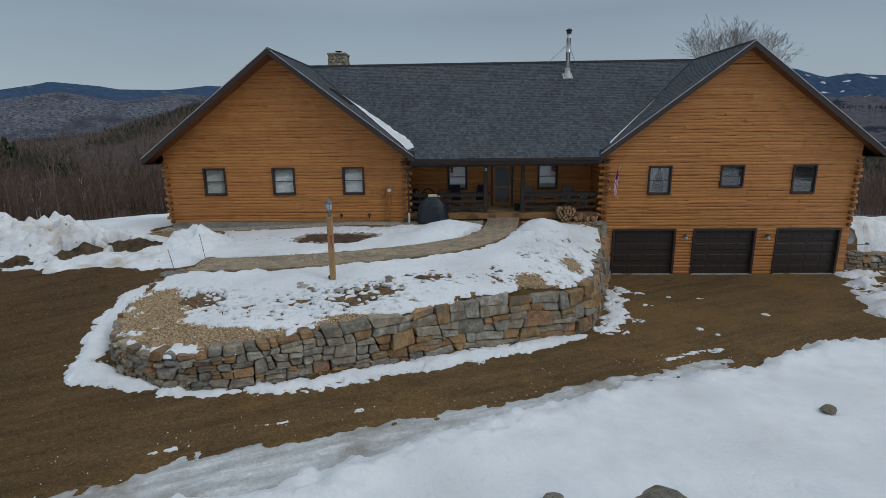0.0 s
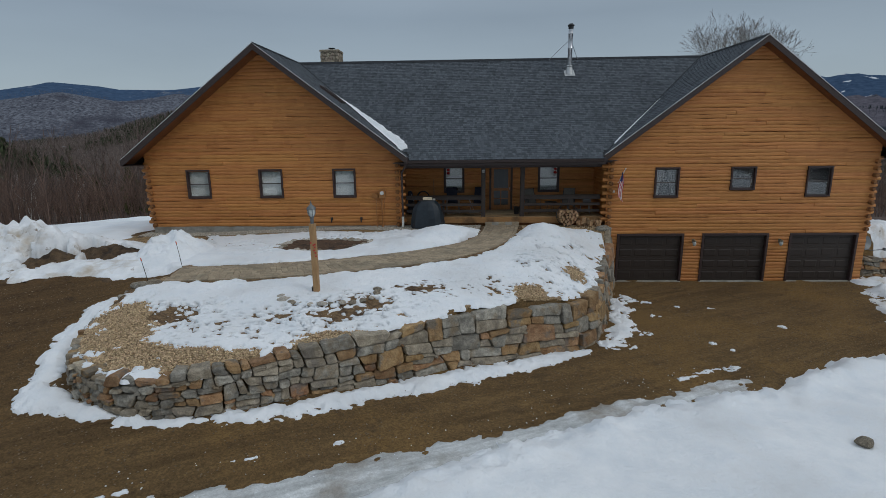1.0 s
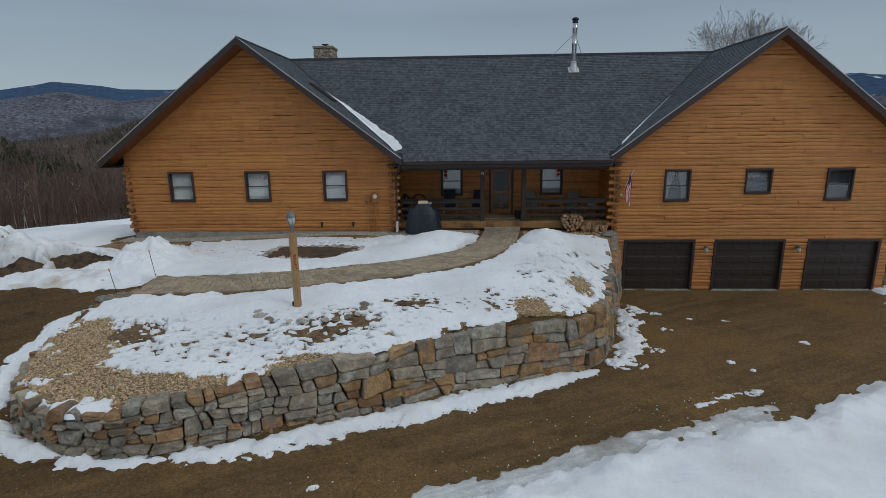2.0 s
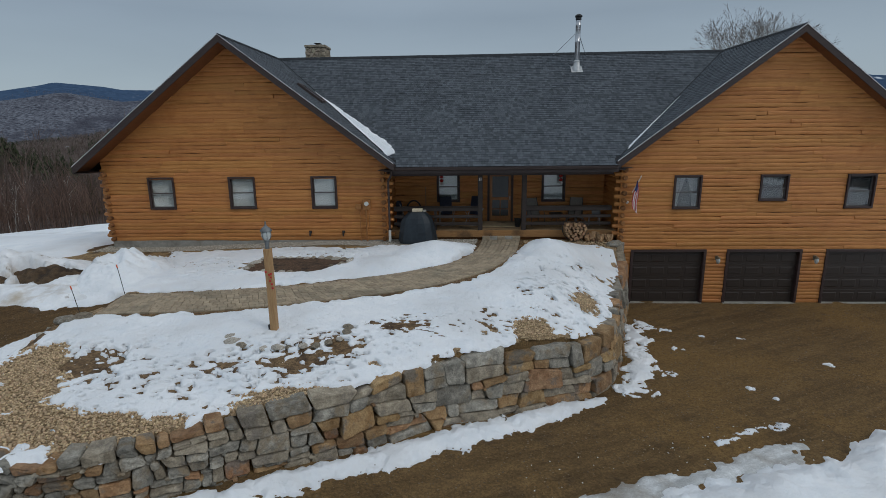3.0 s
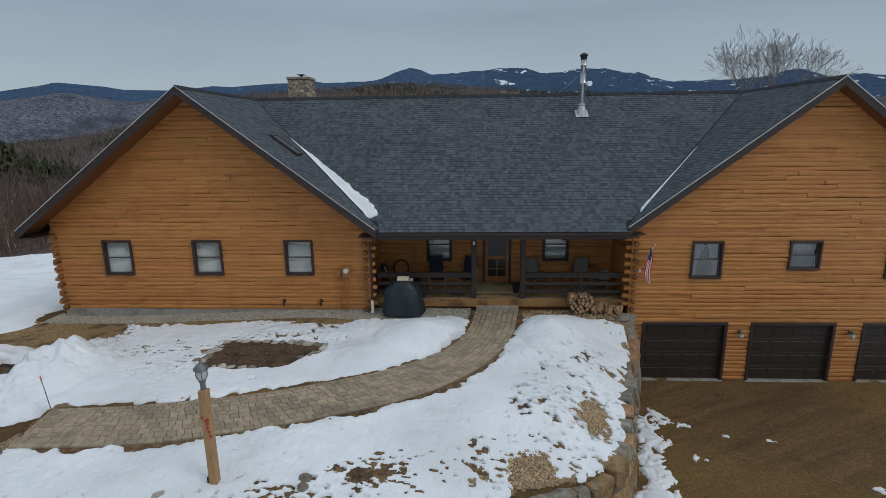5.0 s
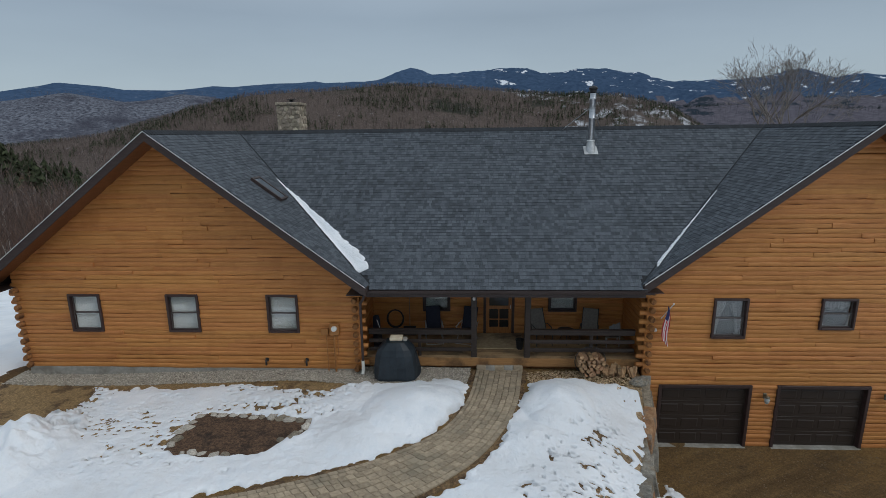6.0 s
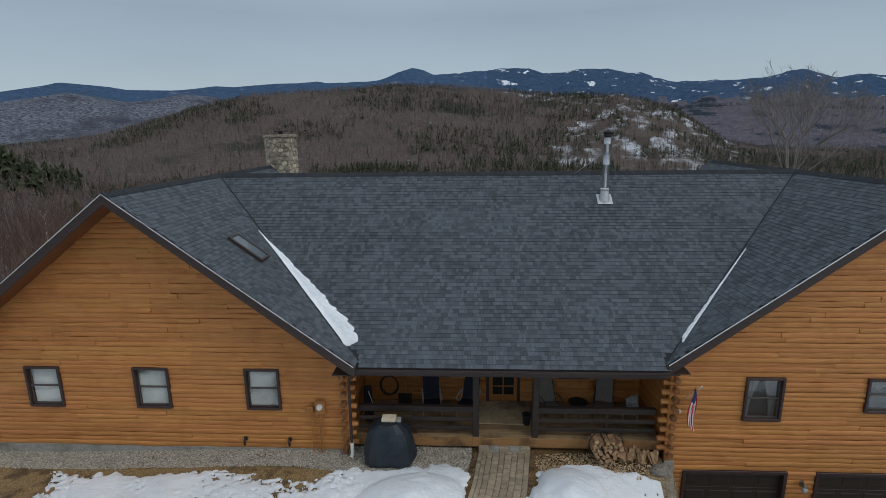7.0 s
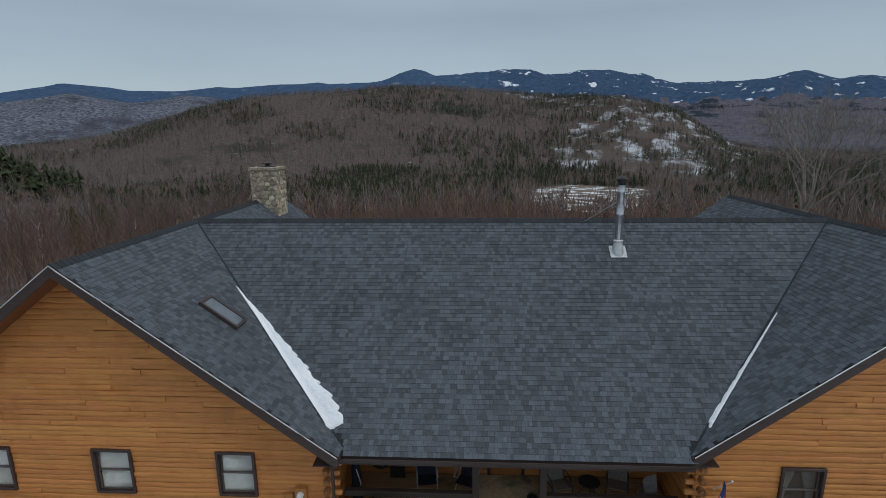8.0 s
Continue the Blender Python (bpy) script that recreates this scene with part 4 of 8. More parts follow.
def stone_from(poly, place, depth, rs, gap=None, proud=0.05):
    """A rough angular stone with that outline in the wall's plane."""
    cx, cz = sum(p[0] for p in poly) / len(poly), sum(p[1] for p in poly) / len(poly)
    # break off the corners
    cut = []
    for (ax, az), (bx, bz), (ex, ez_) in zip(poly[-1:] + poly[:-1], poly, poly[1:] + poly[:1]):
        la, lc = math.hypot(ax - bx, az - bz) + 1e-6, math.hypot(ex - bx, ez_ - bz) + 1e-6
        ka, kc = min(0.3, rs.uniform(0.008, 0.045) / la), min(0.3, rs.uniform(0.008, 0.045) / lc)
        cut += [(bx + (ax - bx) * ka, bz + (az - bz) * ka), (bx + (ex - bx) * kc, bz + (ez_ - bz) * kc)]
    poly = cut
    rim = []
    for (ax, az), (bx, bz) in zip(poly, poly[1:] + poly[:1]):
        ln = math.hypot(bx - ax, bz - az)
        n = max(1, min(4, int(ln / 0.14)))
        for i in range(n):
            k = rs.uniform(-0.016, 0.010) if i and gap is None else 0.0
            rim.append((ax + (bx - ax) * i / n + k * (bz - az) / (ln + 1e-6), az + (bz - az) * i / n - k * (bx - ax) / (ln + 1e-6)))
    m = len(rim)
    rim = [((rim[i - 1][0] + 9 * rim[i][0] + rim[(i + 1) % m][0]) / 11, (rim[i - 1][1] + 9 * rim[i][1] + rim[(i + 1) % m][1]) / 11) for i in range(m)]
    size = max(0.05, min(max(p[0] for p in rim) - min(p[0] for p in rim), max(p[1] for p in rim) - min(p[1] for p in rim)))
    lay = 1.0 if gap is None else 0.25
    gap = min(rs.uniform(0.005, 0.016), 0.06 * size) if gap is None else gap
    d0 = rs.uniform(-0.06, 0.05) * lay
    ta, tb = rs.uniform(-0.14, 0.14) * lay, rs.uniform(-0.22, 0.12) * lay

    def ring(f, d, jit):
        out = []
        for x, z in rim:
            ln = math.hypot(x - cx, z - cz) + 1e-6
            k = max(0.1, (ln - gap - f * size) / ln)
            u, w = (x - cx) * k, (z - cz) * k
            out.append(place(cx + u, cz + w, d + d0 + (0 if d < -0.1 else ta * u + tb * w) + rs.uniform(-jit, jit)))
        return out
    vs = ring(0.0, -depth, 0.0) + ring(0.0, -0.016, 0.010) + ring(0.035, 0.004, 0.008) + ring(0.22, proud * 0.22, 0.010)
    vs.append(place(cx + rs.uniform(-0.1, 0.1) * size, cz + rs.uniform(-0.1, 0.1) * size, proud * 0.25 + d0 + rs.uniform(-0.012, 0.014)))
    fs = []
    for r in range(3):
        fs += [(r * m + i, r * m + (i + 1) % m, (r + 1) * m + (i + 1) % m, (r + 1) * m + i) for i in range(m)]
    fs += [(3 * m + i, 3 * m + (i + 1) % m, 4 * m) for i in range(m)]
    fs.append(tuple(range(m))[::-1])
    return Geo().add(vs, fs)


def build_wall(parent, line, top, foot, seed, batter=0.12, rows=5, ratio=2.3, depth=0.62, small=0.0):
    """Stones of a dry wall along a line, long and irregular, fitted to one another; each stone an object of its own."""
    rs = random.Random(seed)
    total = line_length(line)
    steps_ = np.linspace(0, total, 400)
    high = np.array([top(q) - foot(q) + 0.12 for q in steps_])
    # distance along the wall counted in stones
    fine = 1 + 0.45 * small * smooth(11.5, 8.0, 0.5 * (steps_[1:] + steps_[:-1]))
    count = np.concatenate([[0], np.cumsum(np.diff(steps_) * fine * rows / (ratio * 0.5 * (high[1:] + high[:-1])))])
    most = float(count[-1])

    def place(ss, zz, d):
        x, y, nx, ny = along(line, min(max(ss, 0.001), total - 0.001))
        lean = batter * max(0, top(ss) - zz)
        return Vector((x + nx * (d + lean), y + ny * (d + lean), zz))
    def halves(poly, p, d):
        """A convex outline cut in two by the line through p along d."""
        sides = ([], [])
        for (ax, ay), (bx, by) in zip(poly, poly[1:] + poly[:1]):
            da, db = (ax - p[0]) * d[1] - (ay - p[1]) * d[0], (bx - p[0]) * d[1] - (by - p[1]) * d[0]
            sides[da > 0].append((ax, ay))
            if da * db < 0:
                q = da / (da - db)
                c = (ax + (bx - ax) * q, ay + (by - ay) * q)
                sides[0].append(c), sides[1].append(c)
        return [q for q in sides if len(q) > 2]

    todo, cells = [], []
    for w0, w1 in ((0, 1.9), (1.9, 3.4), (3.4, rows)):
        u = 0.0
        while u < most:
            e = u + rs.uniform(1.4, 3.6)
            e = most if most - e < 1.0 else e
            todo.append([(u, w0), (e, w0), (e, w1), (u, w1)])
            u = e
    while todo:
        poly = todo.pop()
        u0, u1 = min(p[0] for p in poly), max(p[0] for p in poly)
        w0, w1 = min(p[1] for p in poly), max(p[1] for p in poly)
        wide, tall = u1 - u0, w1 - w0
        big = rs.uniform(0.75, 1.75) * (1 - 0.3 * small * float(smooth(11.5, 8.0, np.interp(u0, count, steps_))))
        if wide > 1.3 * big and wide > 0.8 * tall:
            p = (u0 + wide * rs.uniform(0.33, 0.67), (w0 + w1) / 2)
            todo += halves(poly, p, (rs.uniform(-0.25, 0.25), 1.0))
        elif tall > 1.05 * big:
            p = ((u0 + u1) / 2, w0 + tall * rs.uniform(0.36, 0.64))
            todo += halves(poly, p, (1.0, rs.uniform(-0.20, 0.20)))
        else:
            cells.append(poly)
    for poly in cells:
        mid = sum(p[0] for p in poly) / len(poly)
        is_top = max(p[1] for p in poly) > rows - 0.01
        rise, tip = rs.uniform(-0.05, 0.09), rs.uniform(-0.08, 0.08)
        shape = []
        for u, w in poly:
            q = float(np.interp(u, count, steps_))
            h = top(q) - foot(q) + 0.12
            bend = 0.42 * noise.noise(Vector((u * 0.55, w * 0.9, seed))) * min(1.0, w, rows - w)
            q += 0.10 * noise.noise(Vector((u * 0.8, w * 1.1, seed + 9))) * h
            shape.append((q, foot(q) - 0.12 + (w + bend) / rows * h + (rise + tip * (u - mid) if w > rows - 0.01 else 0.0)))
        wide, tall = max(p[0] for p in shape) - min(p[0] for p in shape), max(p[1] for p in shape) - min(p[1] for p in shape)
        if wide < 0.05 or tall < 0.03:
            continue
        pick = rs.random()
        mt = (STONE_GREY, STONE_RUST, STONE_TAN)[0 if pick < 0.42 else 1 if pick < 0.70 else 2]
        part("stone", stone_from(shape, place, (0.36 if is_top else depth * min(1.0, 0.45 + tall)) + rs.uniform(-0.05, 0.06), rs), mt, parent)
        if rs.random() < 0.35 and not is_top:
            # a small stone wedged in the joint
            q, zq = max(shape)[0], max(shape)[1]
            w_, h_ = rs.uniform(0.04, 0.08), rs.uniform(0.025, 0.045)
            part("stone", stone_from([(q - w_, zq), (q - 0.4 * w_, zq - h_), (q + 0.6 * w_, zq - 0.9 * h_), (q + w_, zq), (q + 0.3 * w_, zq + h_), (q - 0.7 * w_, zq + 0.8 * h_)], place, 0.2, rs), mt, parent)


def build_rubble(parent, p, q, z0, z1, seed, spacing, material, depth):
    """Rounded rubble set in mortar on a flat face from p to q."""
    rs = random.Random(seed)
    total = math.hypot(q[0] - p[0], q[1] - p[1])

    def place(ss, zz, d):
        x, y, nx, ny = along([p, q], min(max(ss, 0.001), total - 0.001))
        return Vector((x + nx * d, y + ny * d, zz))
    sites = [((i + 0.5 + rs.uniform(-0.36, 0.36) + 0.5 * (j % 2)) * spacing, z0 + (j + 0.5 + rs.uniform(-0.3, 0.3)) * spacing * 0.8) for j in range(int((z1 - z0) / (spacing * 0.8)) + 1) for i in range(-1, int(total / spacing) + 1)]
    for i, c in enumerate(sites):
        poly = cell_of(c, [o for j, o in enumerate(sites) if j != i and math.hypot(o[0] - c[0], o[1] - c[1]) < 4 * spacing], (0, total, z0, z1))
        if len(poly) < 3 or max(a[0] for a in poly) - min(a[0] for a in poly) < 0.05 or max(a[1] for a in poly) - min(a[1] for a in poly) < 0.04:
            continue
        part("stone", stone_from(poly, place, depth, rs, 0.012, 0.05), material, parent, smooth="angle")


wall_curve = smooth_line(WALL_LINE, 2)
WTOT = line_length(wall_curve)


def wall_top(s):
    x, y, _, _ = along(wall_curve, min(max(s, 0), WTOT - 0.01))
    return float(np.interp(s, [0, 1.5, 4, 8, 12, 14.2, 15.6, 16.9, 18.2, 20, WTOT - 2, WTOT - 0.9, WTOT - 0.3, WTOT], [-0.34, -0.48, -0.64, -0.58, -0.60, -0.64, -0.77, -0.88, -0.82, -0.82, -0.80, -0.55, -0.25, -0.14]))


def wall_foot(s):
    x, y, nx, ny = along(wall_curve, min(max(s, 0), WTOT - 0.01))
    return float(drive_z(x + nx * 0.15, y + ny * 0.15))


build_wall(wall_stone, wall_curve, wall_top, wall_foot, 5, small=0.45)

# ---- paved walk ----
walk_low = [(-10.26, 19.0), (-7.6, 19.13), (-5.95, 19.58), (-4.47, 20.08), (-3.0, 20.68), (-1.65, 21.45), (-0.5, 22.65), (0.42, 24.5), (0.80, 26.9)]
walk_up = [(-10.45, 20.42), (-8.2, 20.6), (-6.3, 21.05), (-4.4, 21.72), (-2.75, 22.5), (-1.5, 23.6), (-0.9, 25.0), (-0.64, 26.9)]
walk_way = thing("paved_walk", (-4.0, 21.0, -0.1), "curving walk of tan-grey concrete pavers edged with brown soil", "path")


def resample(line, n):
    line = smooth_line(line, 2)
    tot = line_length(line)
    return [along(line, tot * i / n)[:2] for i in range(n + 1)]


NW = 120
lo_line, up_line = resample(walk_low, NW), resample(walk_up, NW)


def walk_point(u, t):
    """u: metres along the walk, t: 0 at its outer edge, 1 at its inner edge."""
    q = min(max(u / WALK_LEN, 0), 1) * NW
    i = min(int(q), NW - 1)
    f = q - i
    ax, ay = [lo_line[i][k] * (1 - f) + lo_line[i + 1][k] * f for k in (0, 1)]
    bx, by = [up_line[i][k] * (1 - f) + up_line[i + 1][k] * f for k in (0, 1)]
    return ax + (bx - ax) * t, ay + (by - ay) * t


WALK_LEN = (line_length(lo_line) + line_length(up_line)) / 2


def walk_z(x, y):
    return plate_z(x, y) + 0.03


WALK_POLY = [tuple(p) for p in walk_low] + [tuple(p) for p in walk_up[::-1]]
sheet("walk_bedding", "brown soil bed under and beside the paved walk", "soil", SOIL, (-11.2, 1.6, 18.4, 27.0),
      lambda x, y: np.minimum(0.06 * (inside_by(WALK_POLY, x, y) + 0.16 + 0.08 * rough_map(x, y, 0.4, 2, 4)) / 0.1, 0.016) , 0.1, lift=0.004, base=plate_z)


def pave():
    rs = random.Random(8)
    rest = Geo()
    count = 0
    edges = [0.0, 0.10, 0.235, 0.345, 0.48, 0.585, 0.72, 0.83, 0.92, 1.0]
    for t0, t1 in zip(edges, edges[1:]):
        u = -rs.uniform(0, 0.2)
        while u < WALK_LEN:
            ln = rs.choice((0.14, 0.19, 0.24, 0.19))
            a, b = max(u, 0) + 0.004, min(u + ln, WALK_LEN) - 0.004
            u += ln
            if b - a < 0.04:
                continue
            e = 0.005 / 1.5
            c = [walk_point(a, t0 + e), walk_point(b, t0 + e), walk_point(b, t1 - e), walk_point(a, t1 - e)]
            dz = rs.uniform(-0.003, 0.003)
            mx, my = sum(p[0] for p in c) / 4, sum(p[1] for p in c) / 4
            top, inner = [], []
            for x, y in c:
                z = float(walk_z(x, y)) + 0.03 + dz
                top.append((x, y, z - 0.010))
                inner.append((x + (mx - x) * 0.10, y + (my - y) * 0.10, z))
            bot = [(x, y, z - 0.05) for x, y, z in top]
            vs = inner + top + bot
            fs = [(0, 1, 2, 3)] + [(i + 4, (i + 1) % 4 + 4, (i + 1) % 4, i) for i in range(4)] + [(i + 8, (i + 1) % 4 + 8, (i + 1) % 4 + 4, i + 4) for i in range(4)]
            if my > 21.9 and count < 300:
                part("paver", Geo().add(vs, fs), PAVER, walk_way)
                count += 1
            else:
                rest.add(vs, fs)
    tagged(part("pavers", mesh_of("pavers", rest, PAVER_J, fix=False), None, walk_way), kind="stuff")


# ---- snow ----
YARD = [(-11.0, 18.9), (-10.75, 17.2), (-10.4, 16.0), (-9.8, 14.95), (-8.9, 14.25), (-7.9, 14.1), (-6.8, 14.4), (-5.7, 15.05), (-4.8, 15.6), (-3.5, 16.3), (-2.5, 17.05), (-1.3, 17.9), (0.1, 18.65),
        (1.2, 19.15), (1.95, 19.85), (2.6, 21.3), (3.1, 22.9), (3.55, 24.4), (3.9, 25.4), (4.0, 26.05), (3.0, 26.2), (1.8, 26.3), (1.0, 26.05), (0.7, 25.1), (0.42, 24.0), (-0.45, 22.3), (-1.6, 21.2), (-3.0, 20.45), (-4.5, 19.85), (-6.0, 19.35), (-7.6, 18.9), (-10.2, 18.8)]


def bare_spots(x, y, spots):
    """How bare the ground lies, from a list of ellipses (x, y, rx, ry, turn, strength)."""
    b = np.full(np.shape(x), -1.0)
    for cx, cy, rx, ry, tn, st in spots:
        b = np.maximum(b, st * blob(x, y, cx, cy, rx, ry, tn))
    return b


GRAVEL_SPOTS = [(-10.0, 16.7, 0.6, 1.15, 10, 2.4), (-9.4, 15.6, 0.85, 0.9, 0, 2.4), (-8.5, 14.85, 1.0, 0.75, 0, 2.4), (-7.2, 14.65, 1.2, 0.62, 0, 2.4), (-6.3, 14.85, 0.5, 0.4, 10, 2.2), (-4.55, 15.75, 0.85, 0.46, 15, 2.4),
                (0.3, 19.1, 0.55, 0.40, 45, 2.2), (2.0, 21.1, 0.45, 0.95, -12, 2.2), (-3.12, 17.0, 0.16, 0.12, 0, 1.5), (2.95, 23.5, 0.2, 0.35, 10, 1.2)]
DIRT_SPOTS = [(-8.95, 16.75, 0.85, 0.55, 0, 1.0), (-4.65, 17.05, 0.85, 0.46, 28, 1.15), (-3.9, 17.45, 0.42, 0.4, 10, 0.9), (-2.75, 18.56, 0.5, 0.15, 12, 1.0), (0.75, 18.87, 0.4, 0.18, 28, 1.6), (-6.0, 16.75, 0.4, 0.2, 10, 0.7)]
PITTED = [(-7.0, 16.3, 1.9, 1.2, 0, 1.3), (-4.4, 17.3, 2.0, 1.0, 15, 1.2), (-2.4, 18.6, 1.3, 0.5, 15, 1.1), (-8.9, 16.8, 1.5, 0.9, 0, 1.3), (1.3, 21.2, 1.1, 2.4, -20, 1.1), (-0.4, 19.2, 1.0, 0.6, 20, 1.0), (-5.3, 16.1, 0.9, 0.4, 20, 1.0), (2.3, 23.5, 0.7, 1.2, -15, 1.0)]


def yard_snow(x, y):
    sd = np.minimum(inside_by(YARD, x, y) + 0.16, inside_by(PLATEAU, x, y) - 0.20)
    edge = np.minimum(sd + 0.16 * rough_map(x, y, 0.7, 4, 6) + 0.10 * rough_map(x, y, 0.22, 2, 66), 0.6)
    h = 0.10 * np.clip(edge, -0.5, 0.3) / 0.3
    speck = rough_map(x, y * 1.3, 0.12, 3, 7)
    h = h - 0.2 * np.clip(bare_spots(x, y, GRAVEL_SPOTS) + 0.55 * speck + 0.3 * rough_map(x, y, 0.6, 2, 70), 0, 1.5)
    h = h - 0.25 * np.clip(bare_spots(x, y, DIRT_SPOTS) + 1.1 * speck + 0.10, 0, 1.5)
    pits = rough_map(x * 0.7 + y * 0.15, y * 1.35, 0.10, 2, 67) + 0.22 * rough_map(x, y, 0.7, 2, 68)
    h = h + 0.004 - 0.7 * np.clip(pits - 0.72 + 0.6 * np.clip(bare_spots(x, y, PITTED) + 0.2, 0, 0.9), 0, 1) * (bare_spots(x, y, PITTED) > -0.2)
    h = 0.075 * np.tanh(h / 0.045) * (1 - 0.62 * np.clip(bare_spots(x, y, DIRT_SPOTS) + 0.5, 0, 1))
    # trodden and pitted surface
    wave = 0.012 * rough_map(x, y, 0.35, 3, 8) + 0.008 * rough_map(x, y, 0.14, 1, 38) + 0.03 * rough_map(x, y, 1.8, 2, 9) * smooth(0.1, 0.4, sd)
    h = np.where(h > 0.002, np.maximum(h + wave, np.minimum(h, 0.026)), h)
    mound = 0.46 * np.clip(blob(x, y, 1.55, 24.9, 1.0, 1.35, -8), 0, 1) ** 0.7 + 0.22 * np.clip(blob(x, y, 0.6, 23.2, 0.8, 1.2, -35), 0, 1) + 0.15 * np.clip(blob(x, y, 2.7, 24.9, 1.0, 1.2), 0, 1)
    return h + mound * (h > 0)


sheet("snow_cover", "pitted patchy snow over the raised front yard", "snow", SNOW, (-11.3, 4.1, 13.6, 26.4), yard_snow, 0.032, base=plate_z)

NORTH = [(-10.45, 20.6), (-8.2, 20.85), (-6.3, 21.3), (-4.4, 21.95), (-2.8, 22.75), (-1.65, 23.8), (-1.1, 25.0), (-0.9, 26.0), (-2.2, 26.35), (-3.6, 26.05), (-4.4, 25.95), (-5.3, 25.4), (-7.3, 25.75), (-9.7, 25.8), (-12.4, 25.85), (-12.0, 24.8), (-12.3, 23.9), (-13.2, 22.6), (-12.6, 19.9), (-11.2, 20.2)]
BED = [(-8.25, 22.55), (-8.2, 23.1), (-8.15, 23.85), (-8.0, 24.15), (-5.05, 23.95), (-5.1, 23.5), (-5.6, 23.0), (-5.9, 22.65), (-6.9, 22.5)]


def north_snow(x, y):
    sd = inside_by(NORTH, x, y) + 0.06
    h = 0.10 * np.clip(sd + 0.18 * rough_map(x, y, 0.7, 4, 16) + 0.09 * rough_map(x, y, 0.22, 2, 69), -0.5, 0.4) / 0.4
    bed = inside_by(BED, x, y) + 0.12 + 0.1 * rough_map(x, y, 0.5, 3, 17)
    h = h - np.clip(bed, 0, 1) * 1.5
    thin = bare_spots(x, y, [(-6.3, 24.55, 1.6, 0.38, -3, 0.8), (-5.6, 25.3, 1.2, 0.3, 0, 0.5), (-11.9, 24.6, 0.5, 1.0, 0, 0.6), (-8.5, 23.1, 0.4, 0.9, -10, 0.55), (-11.2, 23.7, 0.7, 0.4, 0, 0.3)])
    h = h - 0.16 * np.clip(thin + 0.95 * rough_map(x, y * 1.2, 0.11, 3, 18), 0, 2)
    pits = rough_map(x * 0.7, y * 1.3, 0.10, 2, 48) + 0.4 * rough_map(x, y, 1.0, 2, 49)
    h = h - 0.6 * np.clip(pits - 0.80, 0, 1) * smooth(-4.6, -5.6, x) * smooth(21.4, 22.4, y)
    h = 0.075 * np.tanh(h / 0.045)
    wave = 0.016 * rough_map(x, y, 0.35, 3, 19) + 0.008 * rough_map(x, y, 0.14, 1, 39) + 0.03 * rough_map(x, y, 1.7, 2, 20)
    h = np.where(h > 0.002, np.maximum(h + wave, np.minimum(h, 0.026)), h)
    mound = 0.42 * np.clip(blob(x, y, -2.3, 24.6, 1.5, 1.25, 15), 0, 1) ** 0.7 + 0.15 * np.clip(blob(x, y, -3.8, 23.4, 1.2, 1.0), 0, 1)
    bank = 0.5 * np.clip(blob(x, y, -11.8, 22.6, 1.2, 2.0, 10), 0, 1) ** 0.6 * (1 + 0.7 * rough_map(x, y, 0.5, 3, 31))
    return h + (mound + bank) * (h > 0)


sheet("snow_cover", "snow over the lawn between house and walk", "snow", SNOW, (-13.6, -0.5, 19.6, 26.4), north_snow, 0.04)

BANK = [(-40, 17.8), (-28, 18.8), (-20, 19.4), (-16.3, 19.7), (-14.3, 19.9), (-12.4, 20.0), (-11.6, 20.4), (-11.5, 22.5), (-12.5, 23.6), (-14.0, 24.2), (-17, 24.6), (-40, 24.5)]


def bank_snow(x, y):
    sd = inside_by(BANK, x, y) + 0.3 * rough_map(x, y, 0.9, 3, 32)
    h = 0.14 * np.clip(sd, -0.5, 0.6) / 0.6 + 0.55 * smooth(1.0, 2.4, sd)
    lump = np.abs(rough_map(x, y, 0.55, 3, 37))
    h = h + (0.28 * rough_map(x, y, 1.1, 3, 33) + 0.34 * lump + 0.1 * rough_map(x, y, 0.22, 2, 40)) * (0.15 * smooth(0, 0.5, sd) + 0.85 * smooth(1.1, 2.1, sd)) + 0.3 * np.clip(blob(x, y, -18.5, 22.8, 3.5, 1.3, 5), 0, 1) + 0.3 * np.clip(blob(x, y, -15.2, 23.0, 2.2, 0.8, 5), 0, 1)
    bare = bare_spots(x, y, [(-15.4, 21.2, 0.95, 0.62, 12, 1.7), (-13.9, 21.8, 1.1, 0.66, 8, 1.8), (-12.7, 22.1, 0.45, 0.25, 5, 1.2), (-17.0, 20.2, 0.7, 0.22, 5, 1.1), (-19.4, 20.6, 0.8, 0.25, 5, 0.9)])
    return h - 1.5 * np.clip(bare + 0.02 + 0.75 * rough_map(x, y, 0.3, 4, 34), 0, 2) * (bare > -0.5)


sheet("snow_bank", "lumpy ploughed snow bank with brown dirt along the drive", "snow", SNOW_DIRTY, (-34, -11.3, 17.4, 25.2), bank_snow, 0.07)
sheet("dirt_heap", "heaps of dark brown dirt ploughed up with the snow", "dirt", HEAP, (-19, -12, 19.6, 23.2),
      lambda x, y: 0.36 * np.clip(bare_spots(x, y, [(-15.4, 21.35, 1.05, 0.75, 12, 1.0), (-13.9, 21.95, 1.2, 0.8, 8, 1.0), (-12.75, 22.2, 0.5, 0.4, 5, 0.6), (-17.1, 20.4, 0.8, 0.35, 5, 0.5)]), -0.2, 1) ** 1.0 + 0.13 * rough_map(x, y, 0.3, 3, 46), 0.06)

